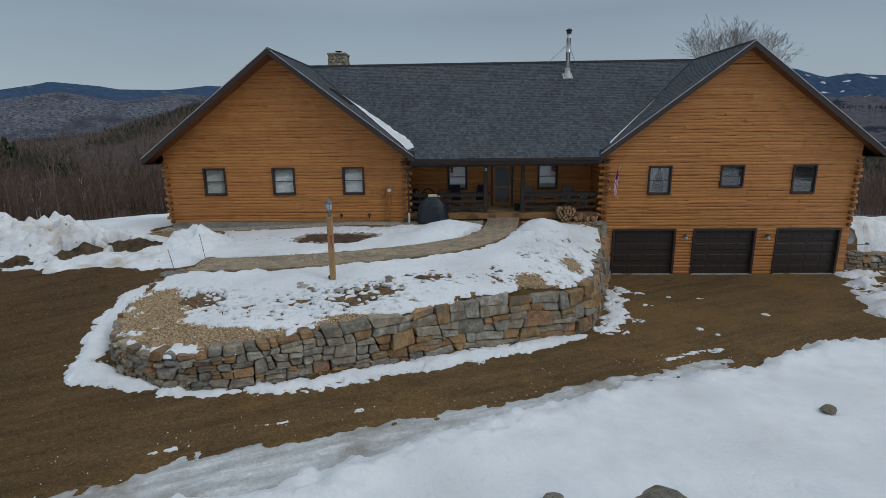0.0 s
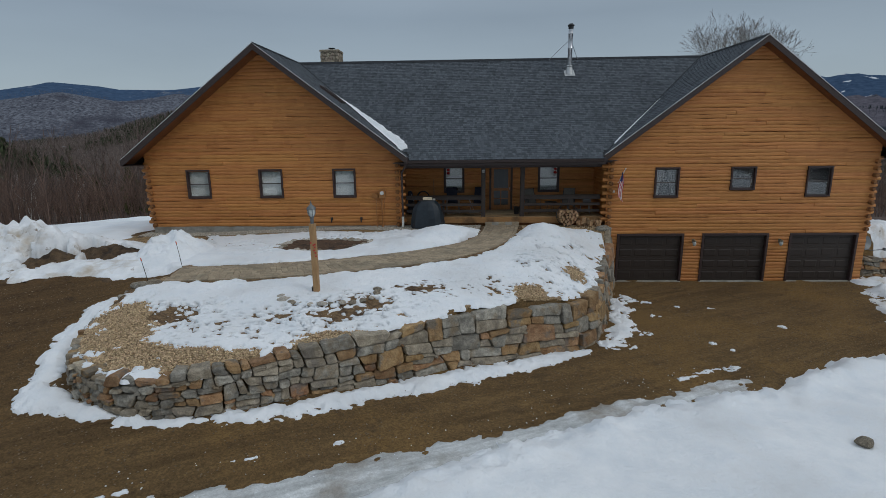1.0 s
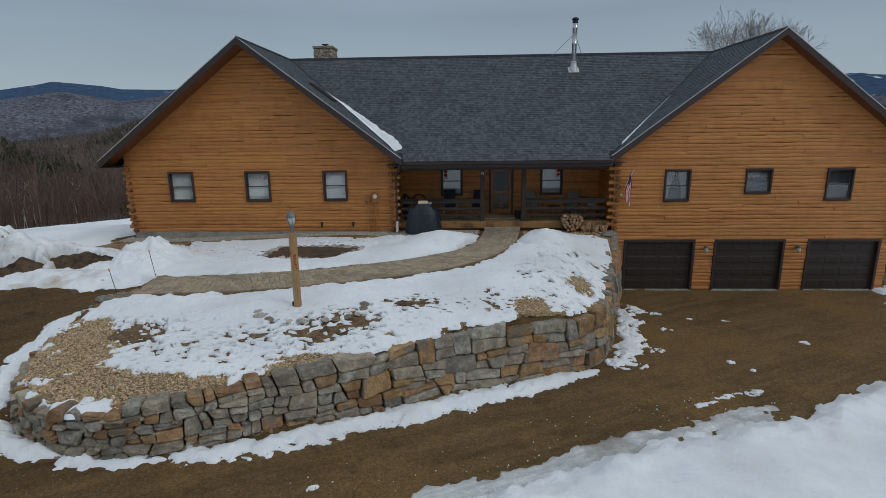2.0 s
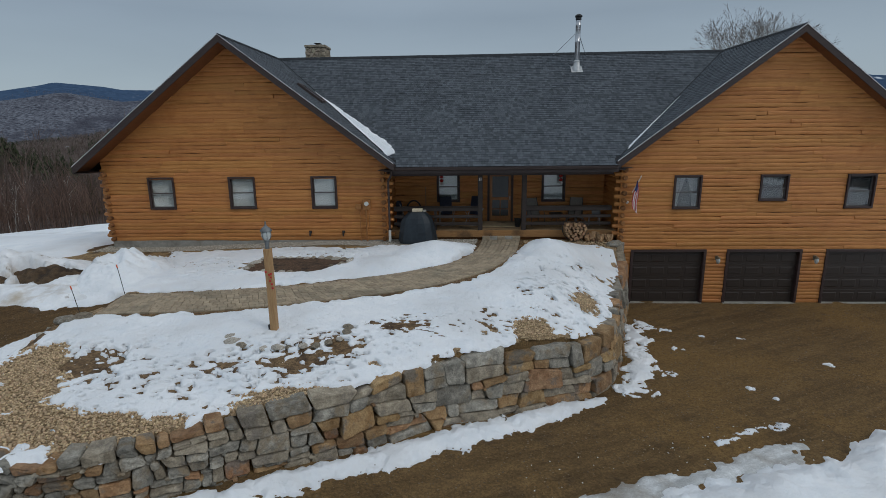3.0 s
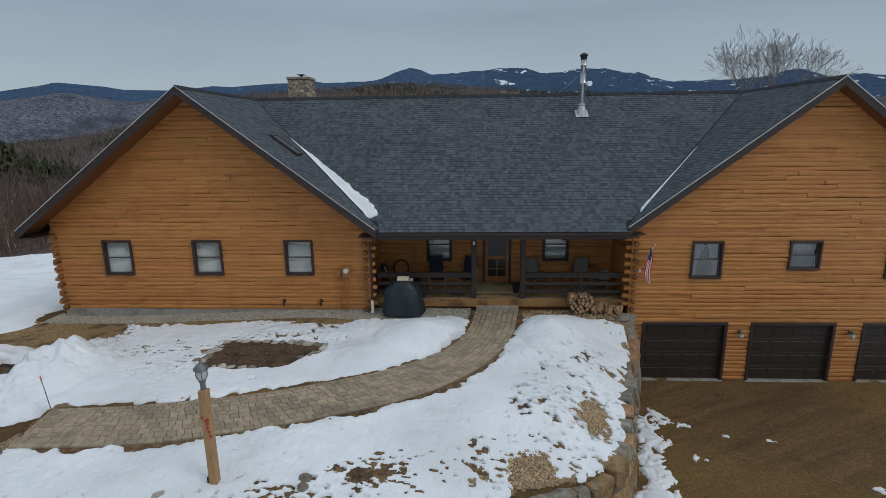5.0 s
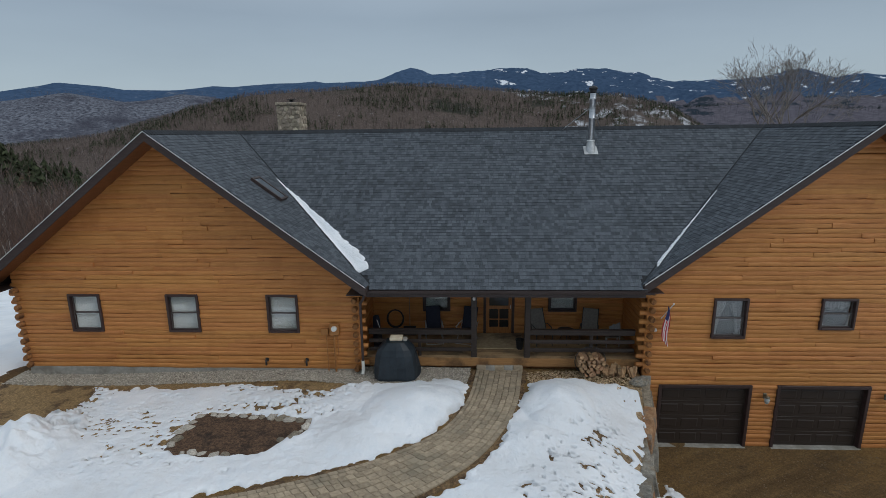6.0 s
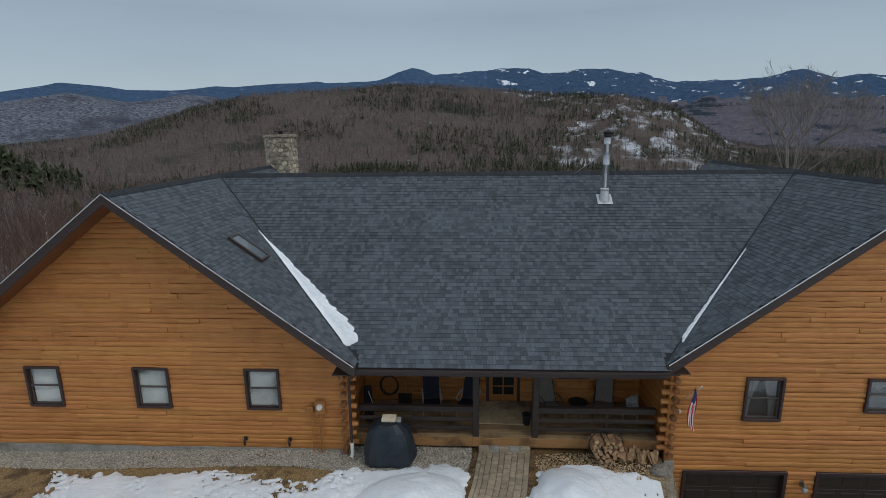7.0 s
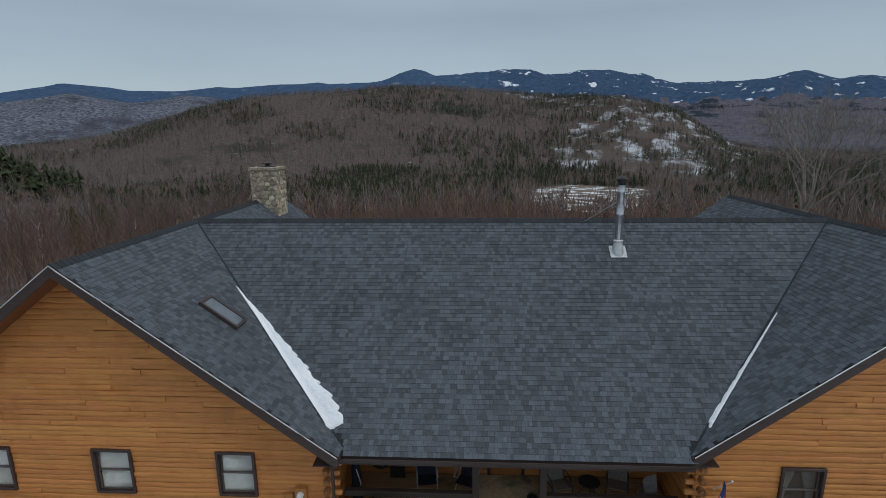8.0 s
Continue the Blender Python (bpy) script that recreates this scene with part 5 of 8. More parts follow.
BACK = [(-60, 24.0), (-17, 24.2), (-16.0, 25.6), (-15.9, 27.0), (-16.0, 45.0), (-24, 55), (-60, 52)]
sheet("snow_field", "smooth snow field beside the house", "snow", SNOW, (-58, -15.5, 23.6, 56),
      lambda x, y: 0.16 * np.clip(inside_by(BACK, x, y) + 0.3 * rough_map(x, y, 1.0, 3, 35), -0.5, 0.5) / 0.5 + 0.03 * rough_map(x, y, 3.0, 2, 36), 0.25)

STRIP = [(-11.3, 19.2), (-11.9, 18.0), (-11.65, 16.4), (-10.9, 14.4), (-10.5, 13.8), (-9.0, 13.62), (-7.4, 13.45), (-5.9, 13.75), (-4.0, 14.75), (-1.6, 16.05), (0.9, 17.8), (2.0, 18.55), (2.1, 19.0), (0.9, 18.7), (-1.6, 17.2),
         (-4.0, 15.6), (-6.0, 14.5), (-7.6, 14.0), (-9.0, 14.2), (-10.2, 14.9), (-10.7, 16.2), (-11.1, 18.8)]


def strip_snow(x, y):
    sd = inside_by(STRIP, x, y) - 0.10 + 0.13 * rough_map(x, y, 0.45, 4, 41) + 0.10 * rough_map(x, y, 0.12, 3, 45)
    return 0.13 * np.clip(sd, -0.3, 0.28) / 0.28 + 0.02 * rough_map(x, y, 0.4, 2, 42)


sheet("snow_strip", "strip of snow left along the foot of the stone wall", "snow", SNOW, (-12.4, 2.6, 13.0, 19.6), strip_snow, 0.05, base=lambda x, y: drive_z(x, y) + 0.01)
CORNER = [(2.35, 19.2), (2.9, 19.0), (3.6, 19.9), (4.0, 20.7), (4.0, 22.0), (4.55, 23.2), (4.75, 24.3), (5.0, 24.4), (4.9, 24.7), (4.5, 25.1), (3.9, 24.2), (3.4, 22.6), (2.9, 20.9)]


def corner_snow(x, y):
    sd = inside_by(CORNER, x, y) - 0.10 + 0.26 * rough_map(x, y, 0.5, 4, 43) + 0.16 * rough_map(x, y, 0.12, 2, 47)
    return 0.07 * np.clip(sd, -0.3, 0.3) / 0.3 + 0.012 * rough_map(x, y, 0.4, 2, 44)


sheet("snow_strip", "melting snow where the stone wall turns to the garage", "snow", SNOW, (2.0, 6.0, 18.6, 25.6), corner_snow, 0.035, base=lambda x, y: drive_z(x, y) + 0.01)

FIELD = [(-9.5, 9.6), (-5.3, 11.1), (-2.2, 12.85), (-1.2, 13.6), (1.3, 15.05), (3.6, 15.9), (5.3, 16.5), (8.1, 17.95), (9.7, 18.4), (10.9, 18.7), (14, 20.2), (16.5, 22.5), (40, 23), (40, -30), (-30, -30), (-24, 3), (-14, 8)]


def field_snow(x, y):
    sd = inside_by(FIELD, x, y) + 0.18 * rough_map(x, y, 0.8, 4, 51) + 0.11 * rough_map(x, y, 0.2, 2, 55)
    rim = 0.13 * np.exp(-((sd - 0.45) / 0.45) ** 2) * (0.5 + rough_map(x, y, 0.6, 3, 52) + 0.8 * np.abs(rough_map(x, y, 0.22, 2, 58)))
    return 0.20 * np.clip(sd, -0.3, 0.7) / 0.7 + rim * (sd > 0) + (0.05 * rough_map(x, y, 2.6, 3, 53) + 0.018 * rough_map(x * 0.5, y, 0.5, 3, 56)) * smooth(0.2, 1.2, sd) + 0.10 * smooth(2, 8, sd)


sheet("snow_field", "deep crusted snow field along the near side of the drive", "snow", SNOW, (-16, 24, 0.0, 23.5), field_snow, 0.1)
for box_ in ((-32, 41, -31, 0.15), (23.9, 41, 0.1, 24)):
    sheet("snow_field", "open snow field running on beside the drive", "snow", SNOW, box_, field_snow, 0.5)

ICY = [(-9.0, 9.9), (-8.2, 10.9), (-7.0, 11.55), (-5.9, 12.1), (-4.2, 12.85), (-2.5, 13.6), (-0.8, 14.4), (0.7, 15.25), (2.2, 16.0), (3.4, 16.45), (4.4, 16.85), (5.3, 17.05), (5.0, 16.2), (1.3, 14.7), (-2, 12.6), (-5, 10.6), (-8, 9.0)]
sheet("ice_strip", "grey ice and slush between drive and snow", "ice", ICE, (-10.5, 6.5, 8.5, 18.2),
      lambda x, y: 0.035 * np.clip(inside_by(ICY, x, y) + 0.24 * rough_map(0.35 * (x * 0.88 + y * 0.47), y * 0.88 - x * 0.47, 0.5, 4, 54) - 0.04 + 0.12 * rough_map(x, y, 0.2, 2, 57), -0.3, 0.3) / 0.3, 0.06)
EAST = [(15.3, 27.4), (14.8, 26.3), (14.2, 24.5), (12.6, 22.4), (12.0, 20.8), (13.5, 19.5), (40, 19), (40, 40), (15.9, 40), (15.9, 28.8), (18.5, 28.6), (18.5, 27.6)]


def east_snow(x, y):
    sd = inside_by(EAST, x, y) + 0.45 * rough_map(x, y, 0.8, 3, 61)
    h = 0.22 * np.clip(sd, -0.3, 0.8) / 0.8 + 0.16 * rough_map(x, y, 0.9, 4, 62) * smooth(0, 1, sd)
    bare = bare_spots(x, y, [(15.4, 24.8, 1.5, 0.5, 40, 1.2), (14.6, 22.8, 1.3, 0.4, 35, 1.0), (16.5, 27.2, 1.2, 0.8, 0, 1.5), (16.2, 26.0, 1.4, 0.45, 25, 1.3), (15.2, 23.6, 1.2, 0.3, 35, 1.0)])
    return h - 0.5 * np.clip(bare + 0.8 * rough_map(x, y, 0.35, 4, 63) - 0.1, 0, 2)


sheet("snow_bank", "churned dirty snow at the side of the garage apron", "snow", SNOW_DIRTY, (11.0, 38, 19.0, 38), east_snow, 0.12)

# ---- ground covers that show between the snow ----
def cover(name, label, category, material, box, amount, step=0.1, lift=0.012):
    return sheet(name, label, category, material, box, lambda x, y: np.clip(amount(x, y) * 0.4, -0.03, 0.008), step, lift=lift, base=plate_z)


cover("gravel_bed", "loose tan pea gravel behind the stone wall", "gravel", TAN_GRAVEL, (-11.2, 4.3, 13.7, 26.9),
      lambda x, y: np.minimum(inside_by(YARD, x, y) - 0.02, bare_spots(x, y, [(a, b, c + 0.12, d + 0.1, e, 1.0) for a, b, c, d, e, f in GRAVEL_SPOTS] + [(3.4, 23.8, 0.5, 1.6, 15, 1.0), (2.2, 26.35, 2.2, 0.55, 0, 1.0)]) + 0.1 * rough_map(x, y, 0.3, 2, 73)), 0.06)
cover("gravel_bed", "tan gravel packed behind the coping of the stone wall", "gravel", TAN_GRAVEL, (-11.2, 4.6, 13.7, 26.4),
      lambda x, y: np.minimum(inside_by(PLATEAU, x, y) - 0.27, 0.75 - inside_by(PLATEAU, x, y) + 0.15 * rough_map(x, y, 0.4, 2, 74)) - 2.0 * (x < -10.6), 0.07, 0.009)
cover("bare_soil", "brown trodden soil and dead leaves showing through snow", "soil", SOIL, (-11.2, 4.0, 13.9, 26.0),
      lambda x, y: inside_by(YARD, x, y) - 0.02, 0.07, 0.004)
STRIP_G = [(-15.6, 26.15), (-11, 26.05), (-5.5, 26.1), (-4.0, 25.9), (-0.95, 26.0), (-0.8, 27.2), (-4.0, 27.3), (-15.6, 27.1)]
cover("gravel_bed", "strip of grey gravel along the foot of the house", "gravel", GREY_GRAVEL, (-15.8, -0.6, 25.6, 27.4),
      lambda x, y: inside_by(STRIP_G, x, y) + 0.05 * rough_map(x, y, 0.4, 2, 71), 0.08, 0.02)
LAWN = [(-17, 23.5), (-13, 22.5), (-10, 21.2), (-1.2, 24.0), (-0.9, 26.0), (-5, 26.2), (-15.5, 26.25), (-19, 26.6), (-20, 25.0)]
cover("lawn", "flattened dead brown grass", "grass", GRASS, (-20.2, -0.8, 21.0, 26.8), lambda x, y: inside_by(LAWN, x, y) + 0.1 * rough_map(x, y, 0.6, 2, 72), 0.1, 0.008)
cover("flower_bed", "empty flower bed of dark brown mulch", "flower bed", MULCH, (-8.9, -4.8, 22.3, 24.7), lambda x, y: inside_by(BED, x, y) + 0.12, 0.06, 0.03)


def pebbles(name, label, material, poly_test, box, count, seed, size=(0.015, 0.04), on_drive=False):
    rs = np.random.RandomState(seed)
    x, y = rs.uniform(box[0], box[1], count * 4), rs.uniform(box[2], box[3], count * 4)
    ok = poly_test(x, y) > 0
    x, y = x[ok][:count], y[ok][:count]
    z = (drive_z if on_drive else plate_z)(x, y) + 0.03
    r = rs.uniform(size[0], size[1], len(x))
    octa = np.array([(1, 0, 0), (0, 1, 0), (-1, 0, 0), (0, -1, 0), (0, 0, 0.8), (0, 0, -0.6)])
    tri = np.array([(0, 1, 4), (1, 2, 4), (2, 3, 4), (3, 0, 4), (1, 0, 5), (2, 1, 5), (3, 2, 5), (0, 3, 5)])
    an = rs.uniform(0, 6.3, len(x))
    st = rs.uniform(0.7, 1.4, len(x))
    p = octa[None] * r[:, None, None]
    px, py = p[..., 0] * st[:, None], p[..., 1]
    c, s = np.cos(an)[:, None], np.sin(an)[:, None]
    v = np.stack([px * c - py * s + x[:, None], px * s + py * c + y[:, None], p[..., 2] + z[:, None]], -1)
    f = tri[None] + (np.arange(len(x)) * 6)[:, None, None]
    return tagged(new(name, tri_mesh(name, v.reshape(-1, 3), f.reshape(-1, 3), material)), label, "gravel", kind="stuff")


def tri_mesh(name, v, f, material, smooth_it=False):
    me = bpy.data.meshes.new(name)
    v, f = np.ascontiguousarray(v, np.float32), np.ascontiguousarray(f, np.int32)
    me.vertices.add(len(v))
    me.vertices.foreach_set("co", v.ravel())
    me.loops.add(f.size)
    me.loops.foreach_set("vertex_index", f.ravel())
    me.polygons.add(len(f))
    me.polygons.foreach_set("loop_start", np.arange(0, f.size, 3, dtype=np.int32))
    me.update(calc_edges=True)
    me.materials.append(material)
    if smooth_it:
        me.polygons.foreach_set("use_smooth", [True] * len(me.polygons))
    return me


pebbles("pebbles", "rounded tan pebbles of the gravel beds", PEBBLE, lambda x, y: np.minimum(inside_by(YARD, x, y), bare_spots(x, y, GRAVEL_SPOTS) + 0.15), (-11, 2.6, 13.9, 21.5), 24000, 3, (0.016, 0.034))
pebbles("pebbles", "grey pebbles along the foot of the house", PEBBLE_GREY, lambda x, y: inside_by(STRIP_G, x, y), (-15.6, -0.7, 25.9, 27.1), 13000, 4, (0.018, 0.036))
pebbles("pebbles", "tan pebbles before the porch", PEBBLE, lambda x, y: np.minimum(blob(x, y, 2.4, 26.45, 1.9, 0.5), 26.95 - y), (0.9, 4.3, 26.0, 27.0), 1400, 5)
STONES_D = mat("drive_stones", (0.12, 0.084, 0.05), (0.22, 0.165, 0.11), 9.0, rough=0.85, vary=0.4, island=True, bump=0)
pebbles("drive_gravel", "small loose stones on the dirt drive", STONES_D, lambda x, y: np.minimum(-inside_by(PLATEAU, x, y) - 0.4, np.minimum(-inside_by(FIELD, x, y), -inside_by(ICY, x, y) - 0.3)), (-22, 15, 9.5, 26.5), 9000, 6, (0.008, 0.022), True)
CRUMB = mat("snow_crumbs", (0.70, 0.73, 0.76), (0.84, 0.86, 0.88), 6.0, rough=0.7, vary=0.1, island=True, bump=0)
pebbles("snow_crumbs", "crumbs of snow scattered along the edge of the drive", CRUMB, lambda x, y: 0.55 - np.abs(inside_by(ICY, x, y) + 0.25 + 0.4 * rough_map(x, y, 0.7, 2, 91)), (-9, 6.5, 10, 18), 240, 7, (0.006, 0.02), True)

# thin patches of snow left on the dirt of the apron
LEFTOVER = [(5.03, 22.3, 0.24, 0.16, 0), (3.26, 19.15, 0.22, 0.1, 30), (4.1, 20.4, 0.2, 0.22, 0), (5.8, 19.55, 0.13, 0.09, 0), (6.1, 19.0, 0.08, 0.06, 0), (8.75, 21.05, 0.16, 0.13, 0), (7.4, 23.2, 0.2, 0.08, -10), (6.3, 23.4, 0.1, 0.07, 0), (4.75, 24.2, 0.28, 0.2, 0), (5.25, 24.0, 0.35, 0.12, -25),
            (4.7, 17.5, 0.5, 0.10, 25), (5.35, 17.7, 0.26, 0.12, 20), (4.0, 17.1, 0.4, 0.08, 25), (-5.3, 13.0, 0.35, 0.05, 25), (-3.9, 13.6, 0.2, 0.05, 25), (-7.1, 12.0, 0.35, 0.05, 25)]
sheet("snow_patch", "thin leftover patches of snow on the dirt drive", "snow", SNOW, (-9, 12, 11, 25),
      lambda x, y: 0.03 * (bare_spots(x, y, [(a, b, c, d, e, 1.0) for a, b, c, d, e in LEFTOVER]) - 0.28 + 1.0 * rough_map(x, y, 0.11, 3, 92)) * (bare_spots(x, y, [(a, b, c * 1.3, d * 1.3, e, 1.0) for a, b, c, d, e in LEFTOVER]) > 0) - 0.001, 0.03, base=lambda x, y: drive_z(x, y) + 0.02)


# ---- rocks ----
def rock_mesh(name, seed, material, flat=0.6, cut=0.25):
    bm = bmesh.new()
    bmesh.ops.create_icosphere(bm, subdivisions=3, radius=1.0)
    rs = random.Random(seed)
    planes = [(Vector((rs.uniform(-1, 1), rs.uniform(-1, 1), rs.uniform(-0.3, 1))).normalized(), rs.uniform(0.6, 0.85)) for _ in range(7)]
    for v in bm.verts:
        p = v.co.copy()
        for nrm, d in planes:
            k = p.dot(nrm) - d
            if k > 0:
                p -= nrm * k * 0.85
        p *= 1 + 0.10 * noise.noise(p * 2.2 + Vector((seed, 0, 0))) + 0.04 * noise.noise(p * 6 + Vector((0, seed, 0)))
        p.z *= flat
        v.co = p
    me = bpy.data.meshes.new(name)
    bm.to_mesh(me)
    bm.free()
    me.materials.append(material)
    me.polygons.foreach_set("use_smooth", [True] * len(me.polygons))
    me.set_sharp_from_angle(angle=radians(35))
    return me


rock_sets = [rock_mesh("rock", i, m, f) for i, (m, f) in enumerate(((STONE_GREY, 0.6), (STONE_TAN, 0.65), (STONE_GREY, 0.5), (STONE_RUST, 0.6), (PALE_STONE, 0.6)))]


def rock(name, x, y, size, kind, label, turn=0.0, group="", sink=0.25, stretch=1.3, z=None):
    ob = new(name, rock_sets[kind])
    zz = float(ground_z(x, y)) if z is None else z
    ob.matrix_basis = Matrix.Translation((x, y, zz + size * (0.6 - sink) * 0.6)) @ Matrix.Rotation(turn, 4, "Z") @ Matrix.Diagonal((size * stretch, size, size, 1))
    return tagged(ob, label, "rock", group)


rock("boulder", 5.79, 13.85, 0.145, 1, "grey-brown boulder poking out of the snow field", 0.4, z=-1.80)
rock("boulder", 1.3, 11.0, 0.40, 0, "large grey boulder half buried in snow", 0.1, z=-1.86)
rock("boulder", -0.41, 10.85, 0.16, 2, "small dark boulder half buried in snow", 1.0, z=-1.62)
rs_ = random.Random(77)
bed_line = BED + BED[:1]
s_ = 0.0
while s_ < line_length(bed_line):
    bx_, by_, bnx, bny = along(bed_line, s_)
    if not (by_ < 23.0 and bx_ > -6.4):
        rock("edging_stone", bx_ + rs_.uniform(-0.05, 0.05), by_ + rs_.uniform(-0.05, 0.05), rs_.uniform(0.07, 0.15), rs_.choice((4, 4, 4, 1)), "pale rounded stone edging the flower bed", rs_.uniform(0, 3), "stones round the flower bed", 0.1)
    s_ += rs_.uniform(0.2, 0.34)
arc = [(-6.0, 17.45), (-5.2, 17.4), (-4.5, 17.5), (-4.05, 17.75), (-3.9, 18.15), (-3.95, 18.6)]
s_ = 0.0
while s_ < line_length(arc):
    bx_, by_, _, _ = along(arc, s_)
    rock("edging_stone", bx_, by_ + rs_.uniform(-0.04, 0.04), rs_.uniform(0.07, 0.12), rs_.choice((4, 4, 1)), "flat stone in the ring round the lamp post", rs_.uniform(0, 3), "stones round the lamp post", -0.5)
    s_ += rs_.uniform(0.22, 0.3)
rock("edging_stone", -6.25, 17.62, 0.15, 4, "grey slab lying on the snow", 0.5, sink=-0.3)
rock("edging_stone", -6.4, 17.85, 0.12, 4, "grey slab lying on the snow", 1.2, sink=-0.3)
rock("walk_stone", -10.45, 18.75, 0.2, 1, "brown stone at the end of the walk", 0.4, sink=0.0)
rock("walk_stone", -10.7, 18.62, 0.2, 0, "grey stone at the end of the walk", 0.2, sink=0.0)

# short stone wall beside the garage
side_wall = thing("stone_wall", (17.0, 28.0, -2.5), "low wall of broken field stones beside the garage", "wall")
side_line = [(15.55, 27.9), (16.5, 27.75), (17.6, 27.9), (19.0, 28.2), (21.0, 28.6)]
build_wall(side_wall, side_line, lambda s: -1.7 - 0.05 * s, lambda s: -2.5, 9, 0.25, 4, 1.9, 0.35)

# ---- porch ----
PORCH_WOOD = mat("dark_stained_timber", (0.030, 0.021, 0.018), (0.045, 0.032, 0.026), 6.0, (0.5, 5, 5), rough=0.6, bump=0.2, vary=0.08)
DECK_WOOD = mat("weathered_deck", (0.25, 0.158, 0.078), (0.37, 0.25, 0.135), 5.0, (0.5, 7, 7), rough=0.75, bump=0.25, stain=(0.10, 0.07, 0.045), stain_scale=1.0, vary=0.14)
RIM_WOOD = mat("weathered_rim_board", (0.28, 0.14, 0.05), (0.38, 0.20, 0.078), 4.0, (0.5, 7, 7), rough=0.7, bump=0.25, stain=(0.13, 0.07, 0.03), stain_scale=1.2)
DOOR_WOOD = mat("varnished_door", (0.30, 0.115, 0.03), (0.40, 0.16, 0.045), 5.0, (6, 6, 0.6), rough=0.45, bump=0.15)
DARK_GLASS = mat("dark_door_glass", (0.012, 0.014, 0.015), (0.02, 0.022, 0.024), 3.0, rough=0.08, bump=0)
porch = thing("porch", (0.0, 28.0, 0.0), "covered porch with a wooden deck and dark rails", "porch")
nb = 15
for i in range(nb):
    d = (PORCH_Y + 0.0 - PORCH_EDGE) / nb
    part("deck_board", Geo().box(LEFT_X[1] + 0.03, RIGHT_X[0] - 0.03, PORCH_EDGE + i * d + 0.003, PORCH_EDGE + (i + 1) * d - 0.003, DECK_Z - 0.035, DECK_Z, 0.004), DECK_WOOD, porch)
part("rim_board", Geo().box(LEFT_X[1] + 0.02, RIGHT_X[0] - 0.02, PORCH_EDGE - 0.045, PORCH_EDGE - 0.002, DECK_Z - 0.27, DECK_Z - 0.004), RIM_WOOD, porch)
part("skirt", Geo().box(LEFT_X[1] + 0.02, RIGHT_X[0] - 0.02, PORCH_EDGE + 0.1, PORCH_EDGE + 0.2, -0.4, DECK_Z - 0.05), WALL_CORE, porch)
part("door_pad", Geo().box(-0.62, 0.98, 27.75, PORCH_Y - 0.02, DECK_Z + 0.002, DECK_Z + 0.022), mat("worn_mat", (0.42, 0.31, 0.175), (0.55, 0.43, 0.265), 8.0, rough=0.95, stain=(0.14, 0.10, 0.07)), porch, "worn tan mat before the door")
for px in (-0.72, 0.95):
    part("post", Geo().box(px - 0.09, px + 0.09, PORCH_EDGE + 0.01, PORCH_EDGE + 0.19, DECK_Z, 2.45, 0.012), PORCH_WOOD, porch)
for a, b, mids in ((LEFT_X[1] + 0.2, -0.80, (-2.45,)), (1.03, RIGHT_X[0] - 0.2, (2.95,))):
    for zc, hh in ((1.155, 0.075), (0.865, 0.06), (0.585, 0.06)):
        part("rail", Geo().box(a, b, PORCH_EDGE + 0.055, PORCH_EDGE + 0.105, zc - hh, zc + hh, 0.012), PORCH_WOOD, porch)
    part("rail_cap", Geo().box(a, b, PORCH_EDGE + 0.01, PORCH_EDGE + 0.16, 1.232, 1.268, 0.008), PORCH_WOOD, porch)
    for mx in mids:
        part("rail_post", Geo().box(mx - 0.05, mx + 0.05, PORCH_EDGE + 0.107, PORCH_EDGE + 0.19, DECK_Z, 1.23, 0.01), PORCH_WOOD, porch)
steps = thing("porch_step", (0.08, 27.0, 0.0), "step of grey concrete blocks at the end of the walk", "step")
for i in range(5):
    part("block", Geo().box(-0.64 + i * 0.29, -0.355 + i * 0.29, 26.9, 27.03, -0.1, 0.13, 0.012), CONCRETE if i % 2 else PAVER, steps)

# front door: a glazed storm door
x0, x1, zb, zt = PORCH_DOOR
fd = part("front_door", Geo().box(x0, x0 + 0.09, PORCH_Y - 0.04, PORCH_Y + 0.12, zb, zt).box(x1 - 0.09, x1, PORCH_Y - 0.04, PORCH_Y + 0.12, zb, zt).box(x0 + 0.09, x1 - 0.09, PORCH_Y - 0.04, PORCH_Y + 0.12, zt - 0.09, zt), TRIM, house, "orange wooden door with dark glass panes in a dark frame")
a, b = x0 + 0.095, x1 - 0.095
leaf = Geo().box(a, a + 0.11, PORCH_Y - 0.01, PORCH_Y + 0.03, zb, zt - 0.095).box(b - 0.11, b, PORCH_Y - 0.01, PORCH_Y + 0.03, zb, zt - 0.095)
for z0_, z1_ in ((zb, zb + 0.22), (1.25, 1.37), (zt - 0.22, zt - 0.095), (0.85, 0.89)):
    leaf.box(a + 0.11, b - 0.11, PORCH_Y - 0.01, PORCH_Y + 0.03, z0_, z1_)
leaf.box((a + b) / 2 - 0.02, (a + b) / 2 + 0.02, PORCH_Y - 0.008, PORCH_Y + 0.028, zb + 0.22, 1.25)
part("leaf", leaf, DOOR_WOOD, fd)
part("pane", Geo().box(a + 0.1, b - 0.1, PORCH_Y + 0.012, PORCH_Y + 0.02, zb + 0.2, 1.26, 0.001), DARK_GLASS, fd)
part("pane", Geo().box(a + 0.1, b - 0.1, PORCH_Y + 0.012, PORCH_Y + 0.02, 1.36, zt - 0.2, 0.001), DARK_GLASS, fd)
part("handle", Geo().tube([(b - 0.05, PORCH_Y - 0.05, 1.28), (b - 0.05, PORCH_Y - 0.06, 1.36), (b - 0.05, PORCH_Y - 0.05, 1.42)], 0.012, 8), DRIP, fd, "metal handle")
